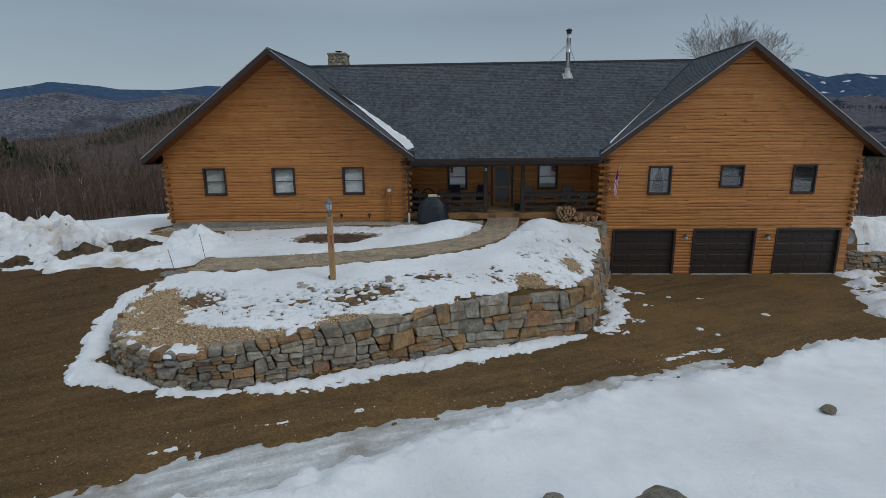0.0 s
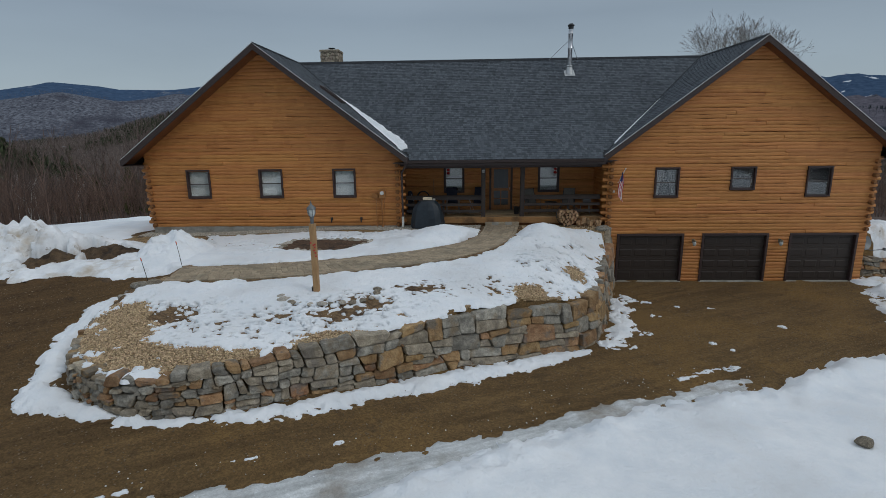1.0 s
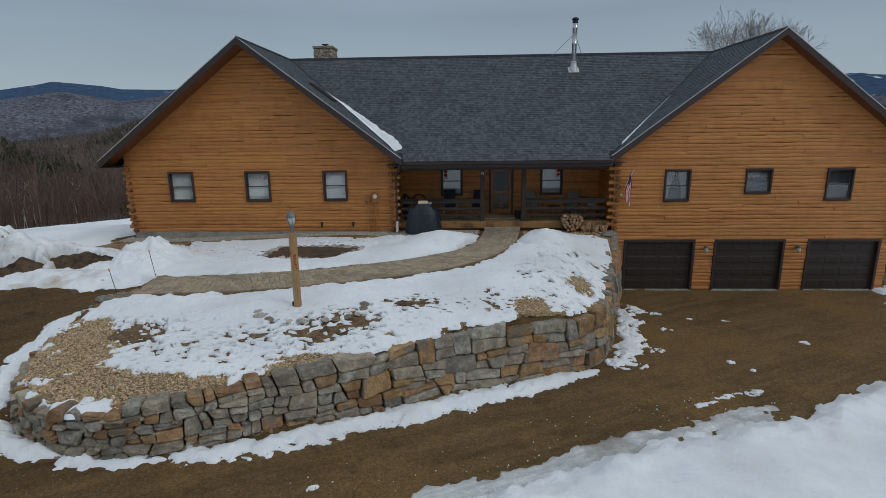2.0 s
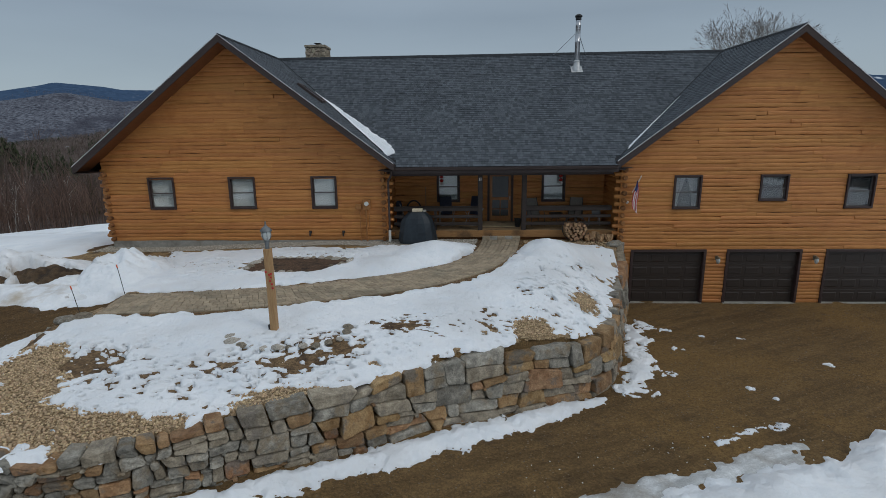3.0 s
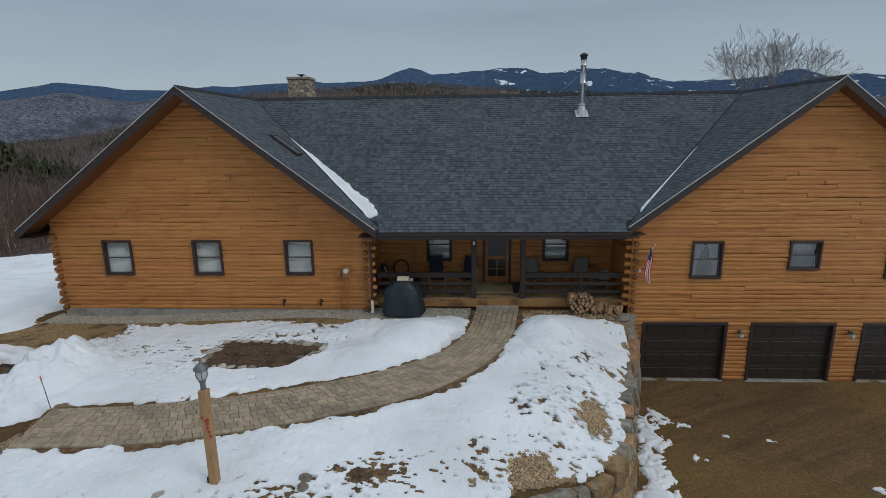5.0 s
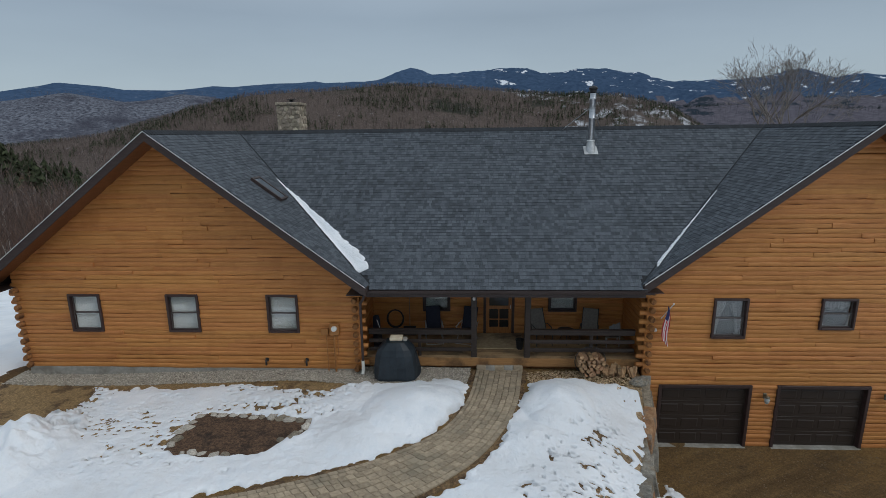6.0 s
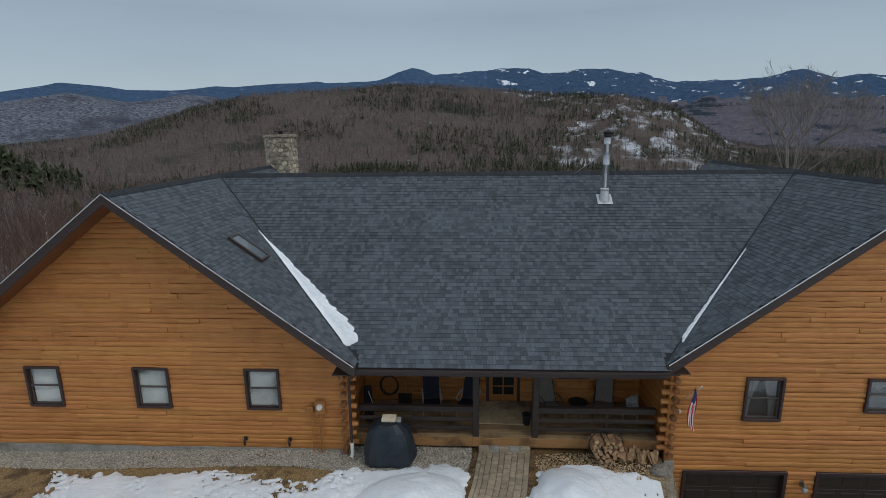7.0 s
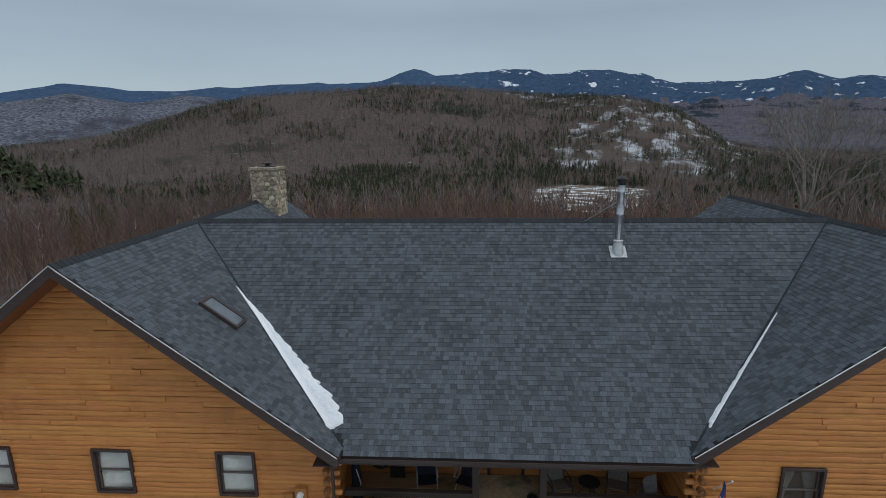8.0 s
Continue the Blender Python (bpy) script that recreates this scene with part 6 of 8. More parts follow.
# door number, as plain bars on the post
number = thing("door_number", (-0.72, PORCH_EDGE, 2.3), "pale metal numeral bars fixed to the porch post", "sign")
for i in range(2):
    part("bar", Geo().box(-0.76 + i * 0.05, -0.73 + i * 0.05, PORCH_EDGE - 0.012, PORCH_EDGE + 0.008, 2.24, 2.36, 0.003), DRIP, number)

# baubles that hang before the porch windows
RED = mat("red_ornament", (0.35, 0.02, 0.02), (0.5, 0.04, 0.03), 6.0, rough=0.4)
WHITE = mat("white_enamel", (0.6, 0.6, 0.58), (0.72, 0.72, 0.7), 6.0, rough=0.4)
for ox in (-2.27, 2.63):
    orn = thing("hanging_ornament", (ox, 28.85, 2.66), "string of red and white baubles hanging from the porch ceiling", "ornament", "ornaments at the porch windows")
    part("cord", Geo().tube([(ox, 28.85, 2.66), (ox, 28.85, 1.95)], 0.006, 5), WHITE, orn)
    for i, zz in enumerate((2.40, 2.25, 2.10, 1.97)):
        part("bauble", Geo().lathe([(0.005, 0.07), (0.06, 0.045), (0.085, 0.0), (0.06, -0.045), (0.005, -0.07)], (ox, 28.85, zz), 10), RED if i < 3 else WHITE, orn, smooth=True)

# folding lawn chairs
NAVY = mat("navy_canvas", (0.012, 0.014, 0.026), (0.02, 0.023, 0.038), 12.0, rough=0.85)
ALU = mat("white_tube", (0.5, 0.5, 0.5), (0.62, 0.62, 0.62), 5.0, rough=0.35, metal=0.4)
TAUPE = mat("taupe_sling", (0.16, 0.14, 0.12), (0.21, 0.19, 0.165), 14.0, rough=0.85)
BLACK = mat("black_metal", (0.014, 0.014, 0.015), (0.022, 0.022, 0.024), 8.0, rough=0.5)


def folding_chair(cx, cy, turn):
    z = DECK_Z
    ch = thing("lawn_chair", (cx, cy, z), "folding lawn chair with navy fabric and white arms on the porch", "chair", "lawn chairs on the porch")
    M = Matrix.Translation((cx, cy, z)) @ Matrix.Rotation(turn, 4, "Z")
    g = lambda pts: [M @ Vector(p) for p in pts]
    sheet_pts = [(-0.25, -0.25, 0.40), (0.25, -0.25, 0.40), (0.25, 0.22, 0.36), (-0.25, 0.22, 0.36)]
    part("seat", Geo().prism(g(sheet_pts), (0, 0, -0.02)), NAVY, ch)
    back = [(-0.25, 0.20, 0.38), (0.25, 0.20, 0.38), (0.25, 0.46, 1.10), (-0.25, 0.46, 1.10)]
    part("backrest", Geo().prism(g(back), M.to_3x3() @ Vector((0, 0.02, 0.01))), NAVY, ch)
    for sx in (-0.28, 0.28):
        part("armrest", Geo().tube(g([(sx, -0.27, 0.60), (sx, 0.0, 0.63), (sx, 0.30, 0.62)]), 0.022, 6), ALU, ch)
        part("leg", Geo().tube(g([(sx, -0.30, 0.0), (sx, 0.10, 0.36), (sx, 0.40, 0.62)]), 0.013, 6), ALU, ch)
        part("leg", Geo().tube(g([(sx, 0.38, 0.0), (sx, 0.0, 0.38), (sx, -0.28, 0.60)]), 0.013, 6), ALU, ch)
    part("crossbar", Geo().tube(g([(-0.28, -0.3, 0.02), (0.28, -0.3, 0.02)]), 0.012, 6), ALU, ch)


folding_chair(-2.05, 28.35, 0.15)
folding_chair(-0.95, 28.35, -0.35)


def patio_chair(cx, cy, turn):
    z = DECK_Z
    ch = thing("patio_chair", (cx, cy, z), "reclining patio chair with a taupe sling and dark frame", "chair", "patio chairs on the porch")
    M = Matrix.Translation((cx, cy, z)) @ Matrix.Rotation(turn, 4, "Z")
    g = lambda pts: [M @ Vector(p) for p in pts]
    part("seat", Geo().prism(g([(-0.25, -0.3, 0.42), (0.25, -0.3, 0.42), (0.25, 0.18, 0.36), (-0.25, 0.18, 0.36)]), (0, 0, -0.015)), TAUPE, ch)
    part("backrest", Geo().prism(g([(-0.25, 0.18, 0.37), (0.25, 0.18, 0.37), (0.24, 0.55, 1.02), (-0.24, 0.55, 1.02)]), M.to_3x3() @ Vector((0, 0.012, 0.006))), TAUPE, ch)
    for sx in (-0.28, 0.28):
        part("frame", Geo().tube(g([(sx, -0.32, 0.0), (sx, -0.30, 0.40), (sx, -0.20, 0.60), (sx, 0.12, 0.62), (sx, 0.30, 0.55), (sx, 0.36, 0.0)]), 0.015, 6), BLACK, ch)
        part("back_tube", Geo().tube(g([(sx * 0.93, -0.3, 0.41), (sx * 0.93, 0.18, 0.36), (sx * 0.9, 0.56, 1.04)]), 0.014, 6), BLACK, ch)


patio_chair(1.55, 28.3, 0.25)
patio_chair(3.15, 28.35, -0.3)
tb = thing("side_table", (2.38, 28.3, DECK_Z), "small round dark metal side table", "table")
part("tabletop", Geo().lathe([(0.27, 0.44), (0.29, 0.455), (0.29, 0.47), (0.26, 0.48), (0.01, 0.48)], (2.38, 28.3, DECK_Z), 20), BLACK, tb)
for k in range(3):
    an = 0.5 + k * 2.09
    part("leg", Geo().tube([(2.38 + 0.25 * math.cos(an), 28.3 + 0.25 * math.sin(an), DECK_Z), (2.38 + 0.14 * math.cos(an), 28.3 + 0.14 * math.sin(an), DECK_Z + 0.25), (2.38 + 0.22 * math.cos(an), 28.3 + 0.22 * math.sin(an), DECK_Z + 0.45)], 0.012, 6), BLACK, tb)
bk = thing("bucket", (0.79, 27.8, DECK_Z), "black bucket standing by the porch post", "bucket")
part("pail", Geo().lathe([(0.10, 0.0), (0.135, 0.30), (0.145, 0.31), (0.145, 0.33), (0.125, 0.33), (0.10, 0.06), (0.01, 0.05)], (0.79, 27.8, DECK_Z), 18), BLACK, bk, smooth="angle")
part("handle", Geo().tube([(0.65, 27.8, DECK_Z + 0.31), (0.68, 27.8, DECK_Z + 0.42), (0.79, 27.8, DECK_Z + 0.47), (0.90, 27.8, DECK_Z + 0.42), (0.93, 27.8, DECK_Z + 0.31)], 0.005, 5), BLACK, bk)
sh = thing("snow_shovel", (-2.95, 28.98, DECK_Z), "snow shovel with wooden handle leaning on the log wall", "shovel")
part("handle", Geo().tube([(-2.95, 28.96, DECK_Z + 0.30), (-2.95, 29.0, DECK_Z + 1.5)], 0.018, 8), DECK_WOOD, sh)
part("blade", Geo().box(-3.17, -2.73, 28.86, 28.89, DECK_Z, DECK_Z + 0.33, 0.01).box(-3.17, -2.73, 28.89, 28.93, DECK_Z + 0.30, DECK_Z + 0.33, 0.005), BLACK, sh)
hose = thing("garden_hose", (-3.45, 28.95, 1.0), "coiled black hose hanging on the log wall", "hose")
for k in range(3):
    part("coil", Geo().tube([(-3.45 + (0.26 + 0.02 * k) * math.cos(i * 0.3142), 28.93 - 0.02 * k, 0.95 + (0.30 + 0.02 * k) * math.sin(i * 0.3142)) for i in range(21)], 0.014, 6, False), BLACK, hose, smooth=True)
bag = thing("golf_bag", (-3.95, 28.0, DECK_Z), "tall dark bag leaning in the porch corner", "bag")
part("body", Geo().tube([(-3.92, 27.9, DECK_Z + 0.0), (-3.93, 27.95, DECK_Z + 0.3), (-3.98, 28.1, DECK_Z + 0.9), (-4.0, 28.15, DECK_Z + 1.0)], [0.13, 0.14, 0.12, 0.09], 12), NAVY, bag, smooth="angle")
part("pocket", Geo().box(-3.90, -3.76, 27.80, 27.88, DECK_Z + 0.25, DECK_Z + 0.55, 0.03), BLACK, bag)
part("strap", Geo().tube([(-3.85, 27.86, DECK_Z + 0.25), (-3.78, 27.8, DECK_Z + 0.6), (-3.93, 27.95, DECK_Z + 0.92)], 0.014, 6), WHITE, bag, "pale strap")
can = thing("fuel_can", (-3.55, 27.6, DECK_Z), "red plastic fuel can on the porch", "can")
part("body", Geo().box(-3.68, -3.44, 27.52, 27.70, DECK_Z, DECK_Z + 0.27, 0.03), RED, can)
part("spout", Geo().tube([(-3.47, 27.61, DECK_Z + 0.26), (-3.42, 27.61, DECK_Z + 0.36)], 0.02, 8), BLACK, can)
chair2 = thing("camp_seat", (3.95, 28.2, DECK_Z), "low seat with a crumpled pale cloth on it", "chair")
part("seat", Geo().prism([(3.6, 27.9, 0.72), (4.1, 27.95, 0.72), (4.15, 28.4, 0.70), (3.7, 28.4, 0.70)], (0, 0, -0.03)), TAUPE, chair2)
for lx, ly in ((3.64, 27.95), (4.06, 27.98), (4.1, 28.35), (3.73, 28.35)):
    part("leg", Geo().tube([(lx, ly, DECK_Z), (lx, ly, 0.72)], 0.015, 6), ALU, chair2)
rag = Geo()
nvs = []
for j in range(9):
    for i in range(9):
        u, w = i / 8, j / 8
        nvs.append((3.75 + 0.35 * u + 0.05 * w, 27.95 + 0.35 * w, 0.76 + 0.32 * w * w * (0.6 + 0.4 * u) + 0.05 * noise.noise(Vector((u * 4, w * 4, 1.0)))))
rag.add(nvs, [(j * 9 + i, j * 9 + i + 1, j * 9 + i + 10, j * 9 + i + 9) for j in range(8) for i in range(8)])
part("cloth", rag, CURTAIN, chair2, "crumpled pale cloth", smooth=True)

# covered grill with a box on it
COVER = mat("grill_cover_vinyl", (0.010, 0.016, 0.022), (0.018, 0.026, 0.034), 5.0, rough=0.5, bump=0.25, bscale=7.0)
grill = thing("grill", (-3.1, 26.35, 0.0), "barbecue grill under a dark blue-black vinyl cover", "grill")
gc = Geo()
gvs, nseg = [], 17
rings = [(0.02, 0.80, 0.46), (0.12, 0.80, 0.48), (0.45, 0.76, 0.46), (0.80, 0.70, 0.42), (0.98, 0.60, 0.36), (1.10, 0.46, 0.30), (1.19, 0.34, 0.24), (1.21, 0.10, 0.08)]
for zz, rx, ry in rings:
    for k in range(nseg):
        an = 2 * math.pi * k / nseg
        c, s = math.cos(an), math.sin(an)
        fold = 1 + 0.07 * noise.noise(Vector((c * 2.1, s * 2.1, zz * 2.0))) + 0.05 * math.sin(an * 5 + zz * 2) * (1 - zz / 1.3)
        sq = (abs(c) ** 3.2 + abs(s) ** 3.2) ** (-1 / 3.2)
        gvs.append((-3.1 + rx * 0.88 * sq * c * fold, 26.52 + ry * sq * s * fold, zz * 0.97))
gc.add(gvs, [(r * nseg + k, r * nseg + (k + 1) % nseg, (r + 1) * nseg + (k + 1) % nseg, (r + 1) * nseg + k) for r in range(len(rings) - 1) for k in range(nseg)] + [tuple((len(rings) - 1) * nseg + k for k in range(nseg))])
part("cover", gc, COVER, grill)
bx = thing("cardboard_box", (-3.05, 26.4, 1.21), "pale flat box lying on the grill cover", "box")
part("carton", Geo().box(-3.28, -2.90, 26.42, 26.67, 1.17, 1.27, 0.008), mat("pale_card", (0.62, 0.52, 0.36), (0.72, 0.62, 0.46), 4.0, rough=0.85), bx)
part("lid", Geo().box(-2.89, -2.76, 26.44, 26.64, 1.15, 1.22, 0.02), CONCRETE, bx, "grey stone weight")

# firewood: a round rack of splits and a low heap
WOOD_SPLIT = mat("split_firewood", (0.22, 0.12, 0.06), (0.42, 0.27, 0.15), 6.0, rough=0.85, bump=0.4, stain=(0.12, 0.075, 0.045), stain_scale=6.0, vary=0.3, hue=0.008)


def split_log(g, c, d, r, ln, rs):
    d = Vector(d).normalized()
    s = d.orthogonal().normalized()
    t = d.cross(s)
    a0 = rs.uniform(0, 6.3)
    k = rs.choice((3, 4, 4))
    ring = []
    for i in range(k):
        a = a0 + i * 2 * math.pi / k + rs.uniform(-0.25, 0.25)
        ring.append(s * math.cos(a) * r * rs.uniform(0.8, 1.15) + t * math.sin(a) * r * rs.uniform(0.8, 1.15))
    c = Vector(c)
    vs = [c + p - d * ln / 2 for p in ring] + [c + p - d * (ln / 2 - 0.01) + p * 0.08 for p in ring] + [c + p * 1.08 + d * (ln / 2 - 0.01) for p in ring] + [c + p + d * ln / 2 for p in ring]
    fs = [tuple(range(k))[::-1], tuple(3 * k + i for i in range(k))]
    for r_ in range(3):
        fs += [(r_ * k + i, r_ * k + (i + 1) % k, (r_ + 1) * k + (i + 1) % k, (r_ + 1) * k + i) for i in range(k)]
    g.add(vs, fs)


rs_ = random.Random(31)
rack = thing("firewood_rack", (2.8, 26.62, 0.0), "round black hoop rack half full of split firewood", "firewood")
part("hoop", Geo().tube([(2.8 + 0.46 * math.cos(i * 0.2618), 26.62, 0.48 + 0.46 * math.sin(i * 0.2618)) for i in range(25)], 0.015, 6, False), BLACK, rack, smooth=True)
for j in range(6):
    zz = 0.10 + j * 0.105
    half = math.sqrt(max(0.01, 0.41 ** 2 - (zz - 0.46) ** 2))
    n = max(1, int(half * 2 / 0.13))
    for i in range(n):
        g = Geo()
        split_log(g, (2.8 - half + (i + 0.5) * 2 * half / n + rs_.uniform(-0.02, 0.02), 26.62 + rs_.uniform(-0.05, 0.04), zz + rs_.uniform(-0.02, 0.02)), (rs_.uniform(-0.1, 0.1), 1, rs_.uniform(-0.06, 0.06)), 0.072, 0.40, rs_)
        part("split_log", g, WOOD_SPLIT, rack)
heap = thing("firewood_heap", (3.75, 26.6, 0.0), "low heap of split firewood against the porch", "firewood")
for i in range(15):
    g = Geo()
    split_log(g, (3.28 + (i % 10) * 0.10 + rs_.uniform(-0.03, 0.03), 26.66 + rs_.uniform(-0.06, 0.06), 0.09 + (i // 10) * 0.10 + rs_.uniform(-0.02, 0.02)), (rs_.uniform(-0.3, 0.5), 0.5, rs_.uniform(0.2, 0.7)), 0.065, 0.34, rs_)
    part("split_log", g, WOOD_SPLIT, heap)
rock("corner_stone", 4.22, 26.35, 0.24, 0, "flat grey stone at the porch corner", 0.3, sink=0.0, z=-0.12)

# ---- things fixed to the house ----
flag = thing("house_flag", (4.95, FRONT - 0.02, 1.6), "red and white striped flag with blue field, hanging limp", "flag")
part("pole", Geo().tube([(4.90, FRONT, 1.78), (5.0, FRONT - 0.55, 2.40)], 0.014, 8), WHITE, flag)
part("finial", Geo().lathe([(0.004, -0.03), (0.026, -0.01), (0.026, 0.012), (0.004, 0.03)], (5.0, FRONT - 0.56, 2.42), 10), DRIP, flag)
FRED, FWHITE, FBLUE = mat("flag_red", (0.36, 0.02, 0.03), (0.44, 0.03, 0.04), 6.0, rough=0.8), mat("flag_white", (0.62, 0.60, 0.58), (0.70, 0.68, 0.66), 6.0, rough=0.8), mat("flag_blue", (0.02, 0.03, 0.10), (0.03, 0.04, 0.13), 6.0, rough=0.8)


def flag_point(u, w):
    """u: 0 to 1 across the stripes, w: 0 to 1 down the hanging length; gathered in folds."""
    x = 4.93 + 0.21 * (u - 0.5) * (0.7 + 0.5 * w) + 0.05 * math.sin(w * 5 + 1)
    y = FRONT - 0.44 + 0.20 * u * (1 - w * 0.5) + 0.05 * math.sin(u * 9 + w * 4)
    z = 2.30 - 0.22 * u - w * 1.05 + 0.03 * math.sin(u * 6)
    return (x, y, z)


for i in range(9):
    g = Geo()
    u0, u1 = i / 9, (i + 1) / 9
    top_w = 0.38 if i < 4 else 0.0
    vs = [flag_point(u, top_w + (1 - top_w) * k / 10) for k in range(11) for u in (u0, u1)]
    g.add(vs + [(x, y + 0.004, z) for x, y, z in vs], [(2 * k, 2 * k + 1, 2 * k + 3, 2 * k + 2) for k in range(10)] + [(22 + 2 * k + 2, 22 + 2 * k + 3, 22 + 2 * k + 1, 22 + 2 * k) for k in range(10)])
    part("stripe", g, FRED if i % 2 == 0 else FWHITE, flag, smooth=True)
g = Geo()
vs = [flag_point(u * 4 / 9 / 4, 0.38 * k / 6) for k in range(7) for u in range(5)]
g.add(vs, [(k * 5 + i, k * 5 + i + 1, k * 5 + i + 6, k * 5 + i + 5) for k in range(6) for i in range(4)])
part("field", g, FBLUE, flag, smooth=True)

ut = thing("electric_meter", (-5.03, FRONT, 1.4), "electric meter in a brown box with conduits down the log wall", "meter")
BROWN_BOX = mat("painted_box", (0.30, 0.125, 0.035), (0.36, 0.16, 0.05), 5.0, rough=0.5)
part("box", Geo().box(-5.18, -4.89, FRONT - 0.16, FRONT - 0.03, 1.22, 1.60, 0.012), BROWN_BOX, ut)
m_ = Geo().lathe([(0.085, 0.0), (0.085, 0.05), (0.075, 0.08), (0.01, 0.085)], (0, 0, 0), 18)
m_.v = [(x - 5.03, FRONT - 0.16 - z, y + 1.45) for x, y, z in m_.v]
part("meter", m_, WHITE, ut, "round pale meter dial", smooth="angle")
part("conduit", Geo().tube([(-5.06, FRONT - 0.09, 1.22), (-5.06, FRONT - 0.09, -0.05)], 0.032, 8), BROWN_BOX, ut)
part("conduit", Geo().tube([(-4.95, FRONT - 0.09, 1.22), (-4.95, FRONT - 0.09, 0.55)], 0.014, 8), BROWN_BOX, ut)
jb = thing("junction_box", (-5.34, FRONT, 1.32), "small brown junction box with one conduit", "box")
part("box", Geo().box(-5.46, -5.23, FRONT - 0.14, FRONT - 0.03, 1.23, 1.42, 0.01), BROWN_BOX, jb)
part("conduit", Geo().tube([(-5.3, FRONT - 0.08, 1.23), (-5.3, FRONT - 0.08, -0.05)], 0.018, 8), BROWN_BOX, jb)
for vx in (-7.28, -5.99):
    vt = thing("pipe_vent", (vx, FRONT, 0.3), "dark plastic vent pipe sticking out of the log wall", "pipe", "vent pipes in the wall")
    part("stub", Geo().tube([(vx, FRONT, 0.34), (vx, FRONT - 0.11, 0.34), (vx + 0.01, FRONT - 0.14, 0.30), (vx + 0.01, FRONT - 0.14, 0.20)], 0.032, 8), BLACK, vt)
    part("cover", Geo().box(vx - 0.05, vx + 0.05, FRONT - 0.045, FRONT - 0.02, 0.29, 0.40, 0.005), BLACK, vt)
fl = thing("wall_light", (4.72, FRONT, 1.43), "small round pale light fitting on the corner logs", "light")
m_ = Geo().lathe([(0.05, 0.0), (0.06, 0.02), (0.05, 0.06), (0.02, 0.08)], (0, 0, 0), 14)
m_.v = [(x + 4.72, FRONT - 0.04 - z, y + 1.43) for x, y, z in m_.v]
part("globe", m_, WHITE, fl, smooth=True)
BRASS = mat("aged_brass", (0.12, 0.11, 0.08), (0.2, 0.18, 0.13), 8.0, rough=0.45, metal=0.6)
GLOBE = mat("frosted_globe", (0.4, 0.42, 0.40), (0.5, 0.52, 0.5), 6.0, rough=0.3)
for gx_ in (8.20, 11.79):
    wl_ = thing("garage_lamp", (gx_, FRONT, -0.72), "carriage lamp with a glass shade between garage doors", "lamp", "lamps between the garage doors")
    part("plate", Geo().box(gx_ - 0.05, gx_ + 0.05, FRONT - 0.075, FRONT - 0.04, -0.80, -0.62, 0.01), BRASS, wl_)
    part("arm", Geo().tube([(gx_, FRONT - 0.06, -0.70), (gx_, FRONT - 0.16, -0.62), (gx_, FRONT - 0.20, -0.68)], 0.012, 8), BRASS, wl_)
    part("shade", Geo().lathe([(0.02, 0.10), (0.06, 0.06), (0.075, 0.0), (0.06, -0.08), (0.03, -0.12)], (gx_, FRONT - 0.20, -0.78), 14), GLOBE, wl_, smooth=True)
    part("cap", Geo().lathe([(0.08, 0.0), (0.07, 0.03), (0.02, 0.06)], (gx_, FRONT - 0.20, -0.70), 14), BRASS, wl_)

# satellite dish beside the garage
ds = thing("satellite_dish", (16.5, 28.0, -1.5), "grey satellite dish on a bent arm", "satellite dish")
DISH = mat("grey_dish", (0.13, 0.145, 0.15), (0.18, 0.195, 0.20), 6.0, rough=0.4)
dn = Vector((0.25, -0.9, 0.35)).normalized()
du = dn.orthogonal().normalized()
dv = dn.cross(du)
dvs = []
for r_, d_ in ((0.0, -0.07), (0.12, -0.06), (0.22, -0.03), (0.30, 0.0)):
    for k in range(20):
        an = 2 * math.pi * k / 20
        dvs.append(Vector((16.62, 27.95, -1.05)) + du * r_ * math.cos(an) * 1.15 + dv * r_ * math.sin(an) + dn * d_)
dfs = [(r_ * 20 + k, r_ * 20 + (k + 1) % 20, (r_ + 1) * 20 + (k + 1) % 20, (r_ + 1) * 20 + k) for r_ in range(3) for k in range(20)]
part("reflector", Geo().add(dvs + [v - dn * 0.012 for v in dvs], dfs + [tuple(i + 80 for i in f)[::-1] for f in dfs]), DISH, ds, smooth=True)
part("arm", Geo().tube([(16.45, 28.0, -1.35), (16.75, 27.75, -1.36), (17.1, 27.5, -1.28)], 0.018, 8), DISH, ds)
part("feed", Geo().box(17.05, 17.16, 27.42, 27.54, -1.31, -1.20, 0.01), DISH, ds)
part("mast", Geo().tube([(16.3, 28.05, -2.0), (16.3, 28.05, -1.5), (16.5, 28.0, -1.25), (16.62, 27.98, -1.1)], 0.025, 8), DISH, ds)
ds.location.x -= 0.35

# ---- on the roof ----
ch_ = thing("chimney", (-9.43, 37.35, 6.8), "fieldstone chimney with a concrete cap", "chimney")
part("core", Geo().box(-9.95, -8.93, 36.83, 37.87, 5.8, 8.66), mat("mortar", (0.26, 0.22, 0.17), (0.34, 0.30, 0.24), 12.0, rough=0.95), ch_)
CH_STONE = mat("round_fieldstone", (0.250, 0.208, 0.155), (0.465, 0.405, 0.320), 5.0, rough=0.85, bump=0.4, vary=0.4, hue=0.012)
sides = [((-9.98, 36.80), (-8.90, 36.80)), ((-8.90, 36.80), (-8.90, 37.90)), ((-8.90, 37.90), (-9.98, 37.90)), ((-9.98, 37.90), (-9.98, 36.80))]
for i, (p, q) in enumerate(sides):
    build_rubble(ch_, p, q, 6.3, 8.66, 50 + i, 0.24, CH_STONE, 0.1)
part("cap", Geo().box(-10.02, -8.86, 36.76, 37.94, 8.665, 8.80, 0.02), STONE_TAN, ch_, "dark weathered cap slab")
